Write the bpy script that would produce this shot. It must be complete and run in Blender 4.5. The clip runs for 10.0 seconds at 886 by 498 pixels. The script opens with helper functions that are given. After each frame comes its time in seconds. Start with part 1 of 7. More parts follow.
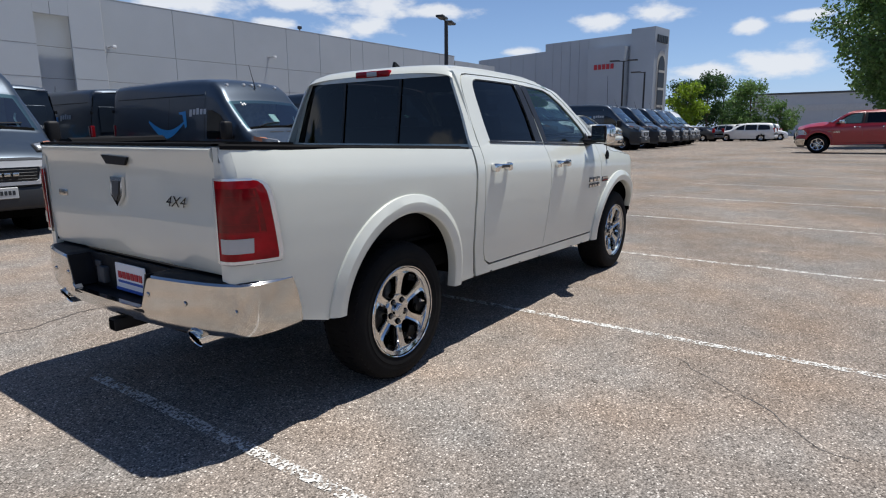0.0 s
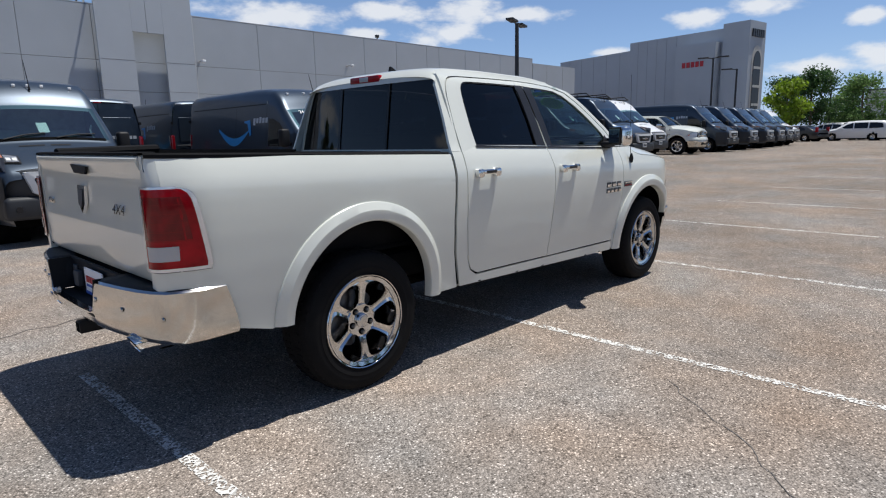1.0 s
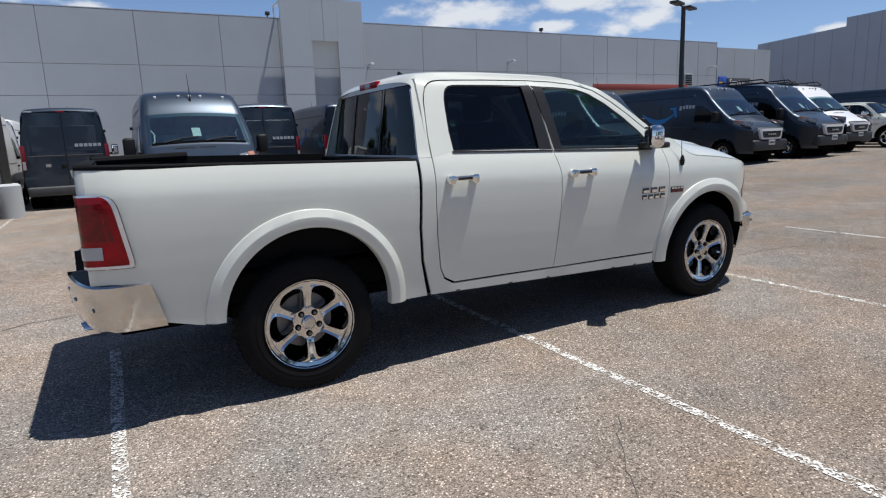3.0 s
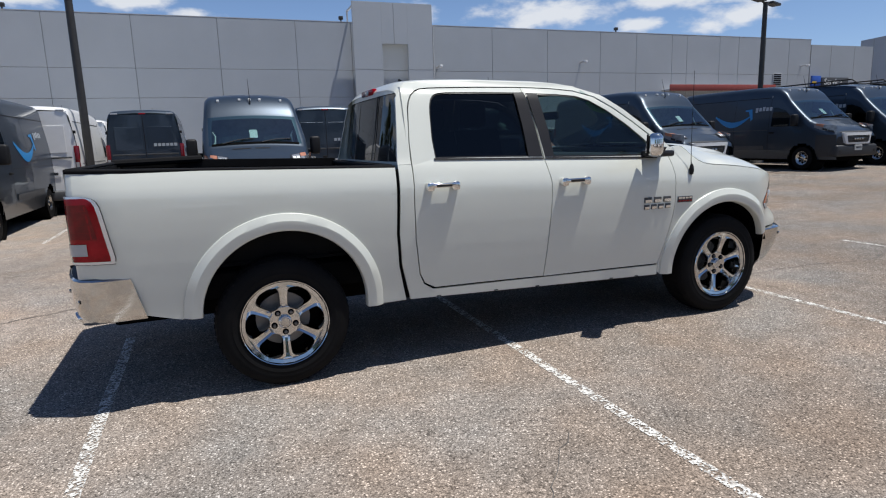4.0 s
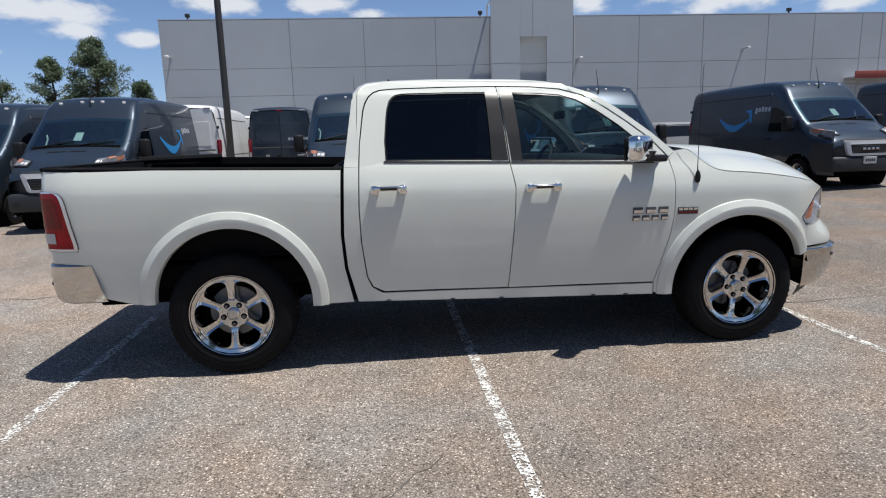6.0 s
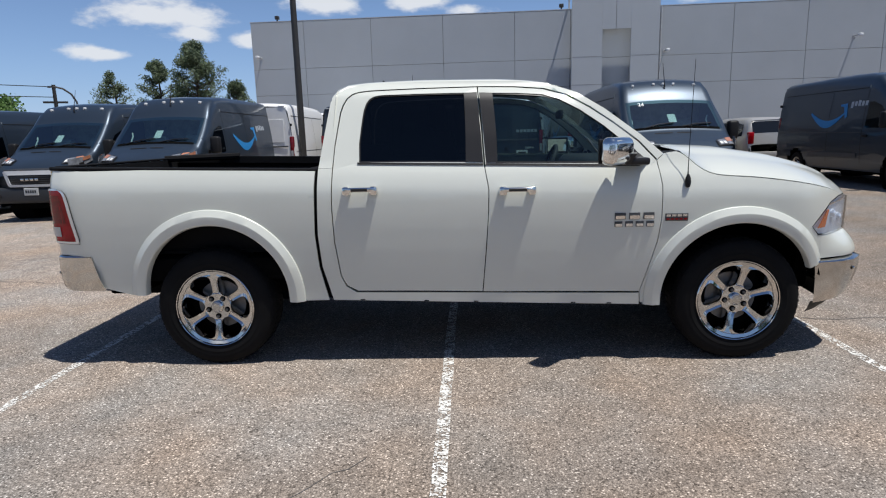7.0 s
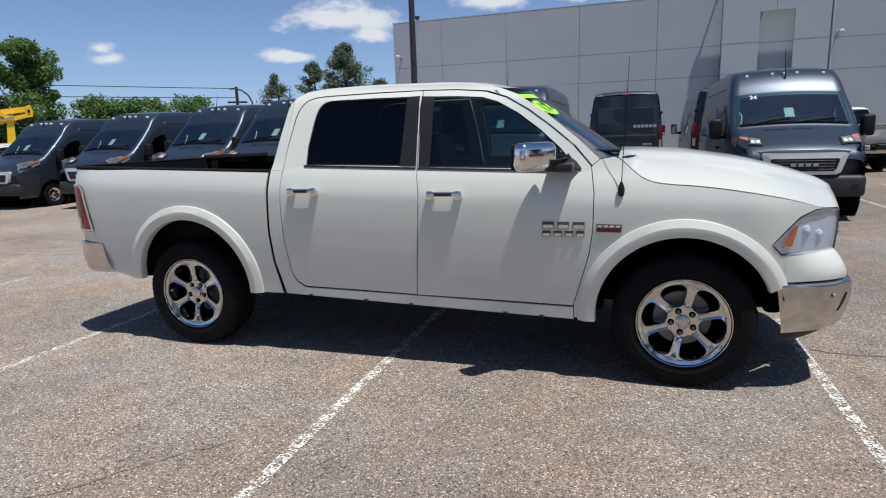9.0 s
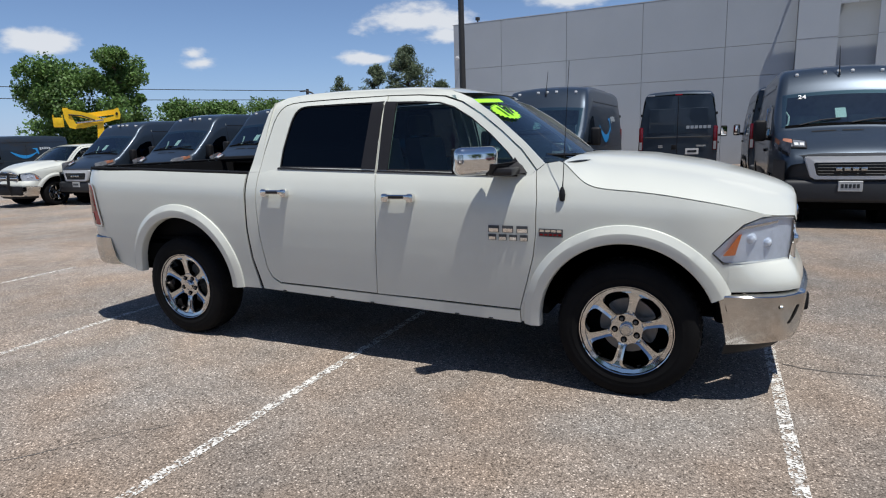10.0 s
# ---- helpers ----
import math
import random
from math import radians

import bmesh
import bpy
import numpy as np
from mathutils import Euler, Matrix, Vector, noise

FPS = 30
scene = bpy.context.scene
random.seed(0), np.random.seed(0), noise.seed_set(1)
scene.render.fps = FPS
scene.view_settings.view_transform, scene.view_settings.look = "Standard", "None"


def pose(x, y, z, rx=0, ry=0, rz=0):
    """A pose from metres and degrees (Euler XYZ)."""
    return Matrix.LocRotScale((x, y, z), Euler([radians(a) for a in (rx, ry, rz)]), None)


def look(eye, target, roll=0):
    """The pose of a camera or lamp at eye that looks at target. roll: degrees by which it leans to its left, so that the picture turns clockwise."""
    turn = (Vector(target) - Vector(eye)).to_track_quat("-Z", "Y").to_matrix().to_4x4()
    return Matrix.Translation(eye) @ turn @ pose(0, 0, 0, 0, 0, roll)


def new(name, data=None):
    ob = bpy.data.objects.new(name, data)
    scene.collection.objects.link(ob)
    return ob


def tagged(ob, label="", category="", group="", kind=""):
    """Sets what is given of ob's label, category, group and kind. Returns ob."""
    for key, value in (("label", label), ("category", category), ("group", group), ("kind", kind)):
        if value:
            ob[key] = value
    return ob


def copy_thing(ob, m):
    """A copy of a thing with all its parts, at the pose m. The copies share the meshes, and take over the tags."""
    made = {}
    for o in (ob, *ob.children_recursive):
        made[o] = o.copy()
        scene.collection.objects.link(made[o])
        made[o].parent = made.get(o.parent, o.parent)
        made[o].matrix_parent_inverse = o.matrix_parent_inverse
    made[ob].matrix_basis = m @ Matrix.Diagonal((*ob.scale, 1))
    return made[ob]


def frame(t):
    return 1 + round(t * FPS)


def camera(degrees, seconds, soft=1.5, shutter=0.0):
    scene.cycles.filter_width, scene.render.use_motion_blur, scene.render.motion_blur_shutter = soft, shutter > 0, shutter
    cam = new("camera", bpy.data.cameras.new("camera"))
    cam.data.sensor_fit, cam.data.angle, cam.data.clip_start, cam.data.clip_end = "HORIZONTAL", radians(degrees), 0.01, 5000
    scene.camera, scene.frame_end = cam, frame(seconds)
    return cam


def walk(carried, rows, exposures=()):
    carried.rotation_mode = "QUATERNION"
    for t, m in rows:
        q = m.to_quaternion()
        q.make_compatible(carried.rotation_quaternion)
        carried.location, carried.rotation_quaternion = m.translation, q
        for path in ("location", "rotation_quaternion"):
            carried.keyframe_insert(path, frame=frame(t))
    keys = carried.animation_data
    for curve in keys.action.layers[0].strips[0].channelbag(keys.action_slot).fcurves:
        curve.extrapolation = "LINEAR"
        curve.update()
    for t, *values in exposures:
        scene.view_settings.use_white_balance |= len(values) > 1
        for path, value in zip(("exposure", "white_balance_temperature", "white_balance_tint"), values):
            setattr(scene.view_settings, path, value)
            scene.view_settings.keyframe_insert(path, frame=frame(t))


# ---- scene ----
cam = camera(73.5, 10.0, soft=1.15)
PATH = [
    (0, (-2.617, -3.127, 1.458), (-1.021, -1.986, 1.071), -0.4),
    (0.5, (-2.371, -3.387, 1.456), (-0.857, -2.138, 1.073), -0.9),
    (1, (-2.068, -3.581, 1.451), (-0.65, -2.219, 1.082), -1.3),
    (1.5, (-1.788, -3.804, 1.46), (-0.467, -2.347, 1.098), -1.7),
    (2, (-1.465, -3.978, 1.464), (-0.263, -2.42, 1.105), -2.0),
    (2.5, (-1.196, -4.168, 1.474), (-0.125, -2.52, 1.103), -2.2),
    (4, (-0.372, -4.661, 1.509), (0.344, -2.828, 1.149), -1.8),
    (4.5, (-0.066, -4.763, 1.513), (0.538, -2.892, 1.148), -1.7),
    (5, (0.274, -4.789, 1.516), (0.747, -2.878, 1.162), -1.5),
    (5.5, (0.622, -4.874, 1.521), (0.97, -2.938, 1.161), -1.5),
    (7, (1.783, -4.882, 1.551), (1.692, -2.919, 1.177), -1.6),
    (7.5, (2.166, -4.811, 1.553), (1.937, -2.86, 1.174), -1.6),
    (8, (2.545, -4.791, 1.555), (2.192, -2.86, 1.172), -1.7),
    (8.5, (2.904, -4.74, 1.569), (2.424, -2.836, 1.189), -1.7),
    (9, (3.257, -4.646, 1.574), (2.653, -2.778, 1.196), -1.8),
    (9.5, (3.65, -4.585, 1.576), (2.935, -2.754, 1.205), -1.8),
    (10, (4.011, -4.457, 1.576), (3.186, -2.673, 1.206), -1.8),
]
walk(cam, [(t, look(eye, target, roll)) for t, eye, target, roll in PATH], [(0, 0.11), (2.5, 0.06), (5, 0.05), (8, 0.05), (10, 0.01)])

# ---- world and sun ----
SUN = Vector((0.277, -0.124, 1.0)).normalized()      # towards the sun
world = bpy.data.worlds.new("sky")
scene.world = world
world.use_nodes = True
wn, wl = world.node_tree.nodes, world.node_tree.links
wn.clear()
w_out = wn.new("ShaderNodeOutputWorld")
w_bg = wn.new("ShaderNodeBackground")
sky = wn.new("ShaderNodeTexSky")
sky.sky_type = "NISHITA"
sky.sun_disc = False
sky.sun_elevation = math.asin(SUN.z)
sky.sun_rotation = math.atan2(SUN.x, SUN.y)
sky.altitude = 400
sky.air_density, sky.dust_density, sky.ozone_density = 1.2, 0.5, 3.0
w_bg.inputs["Strength"].default_value = 0.052
wl.new(w_bg.outputs[0], w_out.inputs["Surface"])


def wnode(kind, op=None, **inputs):
    n = wn.new(kind)
    if op:
        n.operation = op
    return n


# fair-weather clouds: soft heaps at their bearings (degrees from east, height, half width, half height)
CLOUDS = [
    (41.3, 11.2, 3.0, 0.9), (42.9, 9.3, 2.7, 0.8), (58.9, 10.8, 4.6, 1.1), (16.5, 9.9, 1.9, 0.8), (21.2, 9.4, 2.0, 0.6), (6.7, 5.4, 3.1, 1.1), (12.3, 4.8, 2.5, 0.7), (9.6, 8.3, 1.3, 0.6),
    (5.2, 8.8, 1.8, 0.4), (2.6, 8.0, 0.7, 0.3), (28.4, 7.1, 1.6, 0.4), (48.7, 11.3, 3.2, 0.8), (50.7, 9.4, 1.4, 0.5), (36.6, 10.6, 3.3, 0.6), (109.3, 8.6, 1.4, 0.6), (95.0, 11.9, 2.8, 0.7),
    (89.7, 11.1, 1.8, 0.5), (70.2, 11.4, 1.6, 0.8), (45.0, 8.9, 1.6, 0.7), (102.8, 11.8, 2.9, 0.7), (116.6, 10.5, 4.0, 1.2), (114.4, 9.1, 2.0, 0.6), (120.9, 7.2, 1.5, 0.4), (147.1, 8.2, 2.6, 0.8),
    (136.3, 7.7, 1.0, 0.5), (135.7, 6.9, 1.4, 0.5), (122.5, 7.4, 1.6, 0.5), (75, 24, 9, 3), (30, 28, 8, 3), (160, 12, 6, 1.5), (185, 14, 7, 2), (215, 18, 8, 2.5),
    (245, 15, 7, 2), (275, 20, 9, 3), (310, 16, 8, 2), (335, 12, 6, 1.5),
]
w_co = wnode("ShaderNodeTexCoord")
w_sep = wnode("ShaderNodeSeparateXYZ")
wl.new(w_co.outputs["Generated"], w_sep.inputs[0])
w_az = wnode("ShaderNodeMath", "ARCTAN2")
wl.new(w_sep.outputs[1], w_az.inputs[0])
wl.new(w_sep.outputs[0], w_az.inputs[1])
w_el = wnode("ShaderNodeMath", "ARCSINE")
wl.new(w_sep.outputs[2], w_el.inputs[0])
w_n = wnode("ShaderNodeTexNoise")
w_n.inputs["Scale"].default_value, w_n.inputs["Detail"].default_value, w_n.inputs["Roughness"].default_value = 16.0, 8.0, 0.57
w_map = wnode("ShaderNodeMapping")
w_map.inputs["Scale"].default_value = (1, 1, 2.2)
wl.new(w_co.outputs["Generated"], w_map.inputs[0])
wl.new(w_map.outputs[0], w_n.inputs["Vector"])
best = None
for az, el, wide, high in CLOUDS:
    da = wnode("ShaderNodeMath", "SUBTRACT")
    wl.new(w_az.outputs[0], da.inputs[0])
    da.inputs[1].default_value = radians(az if az < 180 else az - 360)
    sa = wnode("ShaderNodeMath", "MULTIPLY")
    wl.new(da.outputs[0], sa.inputs[0])
    sa.inputs[1].default_value = 1 / radians(wide)
    de = wnode("ShaderNodeMath", "SUBTRACT")
    wl.new(w_el.outputs[0], de.inputs[0])
    de.inputs[1].default_value = radians(el)
    se = wnode("ShaderNodeMath", "MULTIPLY")
    wl.new(de.outputs[0], se.inputs[0])
    se.inputs[1].default_value = 1 / radians(high)
    cv = wnode("ShaderNodeCombineXYZ")
    wl.new(sa.outputs[0], cv.inputs[0])
    wl.new(se.outputs[0], cv.inputs[1])
    ln = wnode("ShaderNodeVectorMath", "LENGTH")
    wl.new(cv.outputs[0], ln.inputs[0])
    if best is None:
        best = ln.outputs["Value"]
    else:
        mn = wnode("ShaderNodeMath", "MINIMUM")
        wl.new(best, mn.inputs[0])
        wl.new(ln.outputs["Value"], mn.inputs[1])
        best = mn.outputs[0]
w_k = wnode("ShaderNodeMath", "MULTIPLY_ADD")
wl.new(w_n.outputs["Fac"], w_k.inputs[0])
w_k.inputs[1].default_value = -3.2
wl.new(best, w_k.inputs[2])
w_r = wnode("ShaderNodeMapRange")
w_r.interpolation_type = "SMOOTHSTEP"
w_r.inputs["From Min"].default_value, w_r.inputs["From Max"].default_value = -0.15, -1.15
w_r.inputs["To Min"].default_value, w_r.inputs["To Max"].default_value = 0.0, 0.90
wl.new(w_k.outputs[0], w_r.inputs["Value"])
w_mix = wnode("ShaderNodeMix")
w_mix.data_type = "RGBA"
wl.new(w_r.outputs[0], w_mix.inputs[0])
w_tint = wnode("ShaderNodeMix")
w_tint.data_type, w_tint.blend_type = "RGBA", "MULTIPLY"
w_tint.inputs[0].default_value = 1.0
wl.new(sky.outputs[0], w_tint.inputs[6])
w_tint.inputs[7].default_value = (0.86, 1.0, 1.22, 1)
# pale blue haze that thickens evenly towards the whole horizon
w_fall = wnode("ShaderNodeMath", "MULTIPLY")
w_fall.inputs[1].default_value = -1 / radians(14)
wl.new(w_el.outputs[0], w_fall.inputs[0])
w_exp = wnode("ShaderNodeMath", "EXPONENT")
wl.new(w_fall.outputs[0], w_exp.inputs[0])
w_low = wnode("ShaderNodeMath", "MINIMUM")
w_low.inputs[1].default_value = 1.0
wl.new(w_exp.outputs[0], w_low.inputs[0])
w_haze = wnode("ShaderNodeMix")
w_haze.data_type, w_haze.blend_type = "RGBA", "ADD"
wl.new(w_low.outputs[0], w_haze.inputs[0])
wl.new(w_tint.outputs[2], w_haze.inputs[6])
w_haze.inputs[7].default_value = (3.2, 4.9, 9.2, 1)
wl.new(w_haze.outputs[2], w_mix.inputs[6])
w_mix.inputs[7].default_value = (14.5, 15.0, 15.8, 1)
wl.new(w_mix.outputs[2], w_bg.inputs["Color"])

sun_data = bpy.data.lights.new("sun", "SUN")
sun_data.energy, sun_data.angle, sun_data.color = 5.0, radians(0.53), (1.0, 0.975, 0.92)
sun = new("sun", sun_data)
sun.matrix_world = look(SUN * 50, (0, 0, 0))

# ---- materials ----
def material(name, colour, rough=0.5, metal=0.0, vary=0.08, scale=6.0, fine=90.0, bump=0.0, coat=0.0, spec=0.5, fleck=0.0):
    """A principled surface with a broad and a fine variation of colour, roughness and relief."""
    m = bpy.data.materials.new(name)
    m.use_nodes = True
    n, l = m.node_tree.nodes, m.node_tree.links
    p = n["Principled BSDF"]
    co = n.new("ShaderNodeTexCoord")
    big, small = n.new("ShaderNodeTexNoise"), n.new("ShaderNodeTexNoise")
    big.inputs["Scale"].default_value, small.inputs["Scale"].default_value = scale, fine
    big.inputs["Detail"].default_value = small.inputs["Detail"].default_value = 4
    l.new(co.outputs["Object"], big.inputs["Vector"])
    l.new(co.outputs["Object"], small.inputs["Vector"])
    add = n.new("ShaderNodeMath")
    add.operation = "MULTIPLY_ADD"
    l.new(small.outputs["Fac"], add.inputs[0])
    add.inputs[1].default_value = fleck
    l.new(big.outputs["Fac"], add.inputs[2])
    ramp = n.new("ShaderNodeMapRange")
    ramp.inputs["From Min"].default_value, ramp.inputs["From Max"].default_value = 0.3 + fleck * 0.3, 0.7 + fleck * 0.7
    ramp.inputs["To Min"].default_value, ramp.inputs["To Max"].default_value = 1 - vary, 1 + vary
    l.new(add.outputs[0], ramp.inputs["Value"])
    mul = n.new("ShaderNodeVectorMath")
    mul.operation = "SCALE"
    mul.inputs[0].default_value = colour
    l.new(ramp.outputs[0], mul.inputs["Scale"])
    l.new(mul.outputs[0], p.inputs["Base Color"])
    rr = n.new("ShaderNodeMapRange")
    rr.inputs["To Min"].default_value, rr.inputs["To Max"].default_value = rough * 0.85, min(1, rough * 1.15)
    l.new(small.outputs["Fac"], rr.inputs["Value"])
    l.new(rr.outputs[0], p.inputs["Roughness"])
    p.inputs["Metallic"].default_value = metal
    p.inputs["Coat Weight"].default_value = coat
    p.inputs["Coat Roughness"].default_value = 0.03
    p.inputs["Specular IOR Level"].default_value = spec
    if bump:
        b = n.new("ShaderNodeBump")
        b.inputs["Strength"].default_value = bump
        b.inputs["Distance"].default_value = 0.004
        l.new(small.outputs["Fac"], b.inputs["Height"])
        l.new(b.outputs[0], p.inputs["Normal"])
    return m


def glass(name, colour, alpha, rough=0.02, gloss=0.045):
    """Tinted glazing: a clear tinted pane under a glossy face."""
    m = bpy.data.materials.new(name)
    m.use_nodes = True
    n, l = m.node_tree.nodes, m.node_tree.links
    n.remove(n["Principled BSDF"])
    tr, gl, fr, mx = n.new("ShaderNodeBsdfTransparent"), n.new("ShaderNodeBsdfGlossy"), n.new("ShaderNodeLayerWeight"), n.new("ShaderNodeMixShader")
    power, share = n.new("ShaderNodeMath"), n.new("ShaderNodeMath")
    tr.inputs["Color"].default_value = (*[c * alpha for c in colour], 1)
    gl.inputs["Roughness"].default_value = rough
    fr.inputs["Blend"].default_value = 0.5
    power.operation, share.operation = "POWER", "MULTIPLY_ADD"
    power.inputs[1].default_value = 5.0
    l.new(fr.outputs["Facing"], power.inputs[0])
    l.new(power.outputs[0], share.inputs[0])
    share.inputs[1].default_value, share.inputs[2].default_value = 1 - gloss, gloss
    l.new(share.outputs[0], mx.inputs[0])
    l.new(tr.outputs[0], mx.inputs[1])
    l.new(gl.outputs[0], mx.inputs[2])
    l.new(mx.outputs[0], n["Material Output"].inputs["Surface"])
    return m


WHITE = material("pearl_white_paint", (0.625, 0.64, 0.585), 0.30, coat=0.8, vary=0.012, scale=2, fine=400)
WHITE_VAN = material("white_paint", (0.78, 0.78, 0.78), 0.3, coat=0.5, vary=0.02)
RED_PAINT = material("red_paint", (0.31, 0.008, 0.016), 0.3, coat=0.7, vary=0.03)
SILVER_PAINT = material("silver_paint", (0.42, 0.41, 0.39), 0.35, metal=0.4, coat=0.5, vary=0.03)
NIGHT_PAINT = material("black_car_paint", (0.02, 0.021, 0.024), 0.3, coat=0.5, vary=0.05)
VAN_BLUE = material("blue_grey_van_paint", (0.033, 0.048, 0.070), 0.36, metal=0.5, coat=0.5, spec=0.4, vary=0.05, scale=1.5)
BLACK = material("black_plastic", (0.010, 0.010, 0.011), 0.55, vary=0.15, bump=0.15, spec=0.25)
TRIM_GREY = material("grey_plastic", (0.06, 0.063, 0.068), 0.6, vary=0.1, bump=0.15)
GLOSS_BLACK = material("gloss_black", (0.020, 0.019, 0.020), 0.35, vary=0.05, spec=0.3)
LINER = material("black_bed_liner", (0.008, 0.008, 0.009), 0.8, vary=0.2, fine=260, bump=0.5, spec=0.12)
TYRE = material("tyre_rubber", (0.008, 0.008, 0.0085), 0.75, vary=0.2, fine=140, bump=0.25, spec=0.1)
CHROME = material("chrome", (0.78, 0.77, 0.75), 0.07, metal=1.0, vary=0.02)
BUMPER_CHROME = material("worn_bumper_chrome", (0.60, 0.585, 0.56), 0.13, metal=1.0, vary=0.06, scale=9, fine=160)
RIM_CHROME = material("wheel_chrome", (0.60, 0.59, 0.575), 0.09, metal=1.0, vary=0.05, scale=12)
SATIN = material("satin_aluminium", (0.55, 0.54, 0.52), 0.25, metal=1.0, vary=0.05)
STEEL = material("dull_steel", (0.22, 0.21, 0.2), 0.5, metal=0.8, vary=0.2)
UNDER = material("underbody_black", (0.005, 0.005, 0.005), 0.95, vary=0.3, spec=0.02)
CLOTH = material("interior_grey", (0.12, 0.115, 0.11), 0.8, vary=0.1, bump=0.2)
DASH = material("interior_dark", (0.03, 0.03, 0.032), 0.7, vary=0.1)
RED_LENS = material("red_lens", (0.31, 0.002, 0.008), 0.14, coat=0.15, vary=0.30, scale=14, spec=0.2)
LAMP_RIM = material("silver_lamp_rim", (0.72, 0.72, 0.73), 0.2, metal=0.5, coat=0.5, vary=0.08)
CORE_RED = material("deep_red_core", (0.17, 0.001, 0.005), 0.12, coat=0.15, vary=0.35, scale=20, spec=0.3)
DARK_RED = material("dark_red_rib", (0.22, 0.001, 0.004), 0.2, vary=0.1)
VAN_LENS = material("grey_lens", (0.20, 0.21, 0.23), 0.08, coat=0.8, vary=0.3, scale=12)
CLEAR_LENS = material("clear_lens", (0.38, 0.39, 0.41), 0.1, coat=0.8, vary=0.1)
AMBER = material("amber_lens", (0.70, 0.15, 0.01), 0.2, coat=0.1, vary=0.05)
PRIVACY = glass("privacy_glass", (0.9, 0.95, 1.0), 0.05)
PANE = glass("tinted_glass", (0.74, 0.95, 0.92), 0.68, gloss=0.06)
WINDSHIELD = glass("windshield_glass", (0.80, 0.95, 0.95), 0.6, gloss=0.13)
MIRROR = material("mirror_glass", (0.8, 0.8, 0.8), 0.01, metal=1.0, vary=0.0)
SMILE = material("blue_decal", (0.02, 0.23, 0.55), 0.4, vary=0.03)
GREY_DECAL = material("pale_grey_decal", (0.42, 0.46, 0.5), 0.4, vary=0.03)
PAPER = material("white_paper", (0.8, 0.8, 0.8), 0.6, vary=0.03)
LIME = material("lime_sticker", (0.36, 0.85, 0.03), 0.5, vary=0.03)
INK = material("dark_ink", (0.02, 0.025, 0.03), 0.5, vary=0.02)
RED_INK = material("red_ink", (0.45, 0.02, 0.03), 0.5, vary=0.02)
BLUE_INK = material("blue_ink", (0.03, 0.1, 0.42), 0.5, vary=0.02)
STUCCO = material("grey_stucco", (0.435, 0.46, 0.485), 0.9, vary=0.05, scale=0.5, fine=30, bump=0.5, fleck=0.3)
STUCCO_LIGHT = material("pale_grey_stucco", (0.47, 0.495, 0.52), 0.9, vary=0.04, scale=0.5, fine=30, bump=0.4, fleck=0.3)
STUCCO_SHOW = material("blue_grey_stucco", (0.40, 0.435, 0.475), 0.9, vary=0.05, scale=0.5, fine=30, bump=0.5, fleck=0.3)
STUCCO_TAN = material("tan_stucco", (0.53, 0.51, 0.47), 0.9, vary=0.06, scale=0.8, fine=30, bump=0.4, fleck=0.3)
SHOW_JOINT = material("blue_grey_joint", (0.27, 0.295, 0.325), 0.95, vary=0.1)
JOINT = material("dark_joint", (0.26, 0.26, 0.26), 0.95, vary=0.1)
METAL_CAP = material("grey_metal_flashing", (0.5, 0.5, 0.5), 0.5, metal=0.3)
POLE = material("dark_bronze_pole", (0.035, 0.032, 0.03), 0.5, vary=0.15)
BARK = material("bark", (0.12, 0.09, 0.065), 0.95, vary=0.35, scale=8, fine=40, bump=0.8)
YELLOW = material("yellow_machine_paint", (0.80, 0.50, 0.012), 0.4, vary=0.05)
RED_TRIM = material("faded_red_metal", (0.33, 0.07, 0.055), 0.5, vary=0.08)
WOOD = material("pallet_wood", (0.26, 0.15, 0.09), 0.9, vary=0.3)
CABLE = material("cable", (0.02, 0.02, 0.02), 0.8)
CRACK = material("crack_filler", (0.11, 0.10, 0.092), 0.95, vary=0.3, fine=60)


def leaf_material(name, colour):
    m = bpy.data.materials.new(name)
    m.use_nodes = True
    n, l = m.node_tree.nodes, m.node_tree.links
    p = n["Principled BSDF"]
    g = n.new("ShaderNodeNewGeometry")
    r = n.new("ShaderNodeMapRange")
    r.inputs["To Min"].default_value, r.inputs["To Max"].default_value = 0.55, 1.5
    l.new(g.outputs["Random Per Island"], r.inputs["Value"])
    s = n.new("ShaderNodeVectorMath")
    s.operation = "SCALE"
    s.inputs[0].default_value = colour
    l.new(r.outputs[0], s.inputs["Scale"])
    l.new(s.outputs[0], p.inputs["Base Color"])
    p.inputs["Roughness"].default_value = 0.6
    tr, mx = n.new("ShaderNodeBsdfTranslucent"), n.new("ShaderNodeMixShader")
    l.new(s.outputs[0], tr.inputs["Color"])
    mx.inputs[0].default_value = 0.35
    l.new(p.outputs[0], mx.inputs[1])
    l.new(tr.outputs[0], mx.inputs[2])
    l.new(mx.outputs[0], n["Material Output"].inputs["Surface"])
    return m


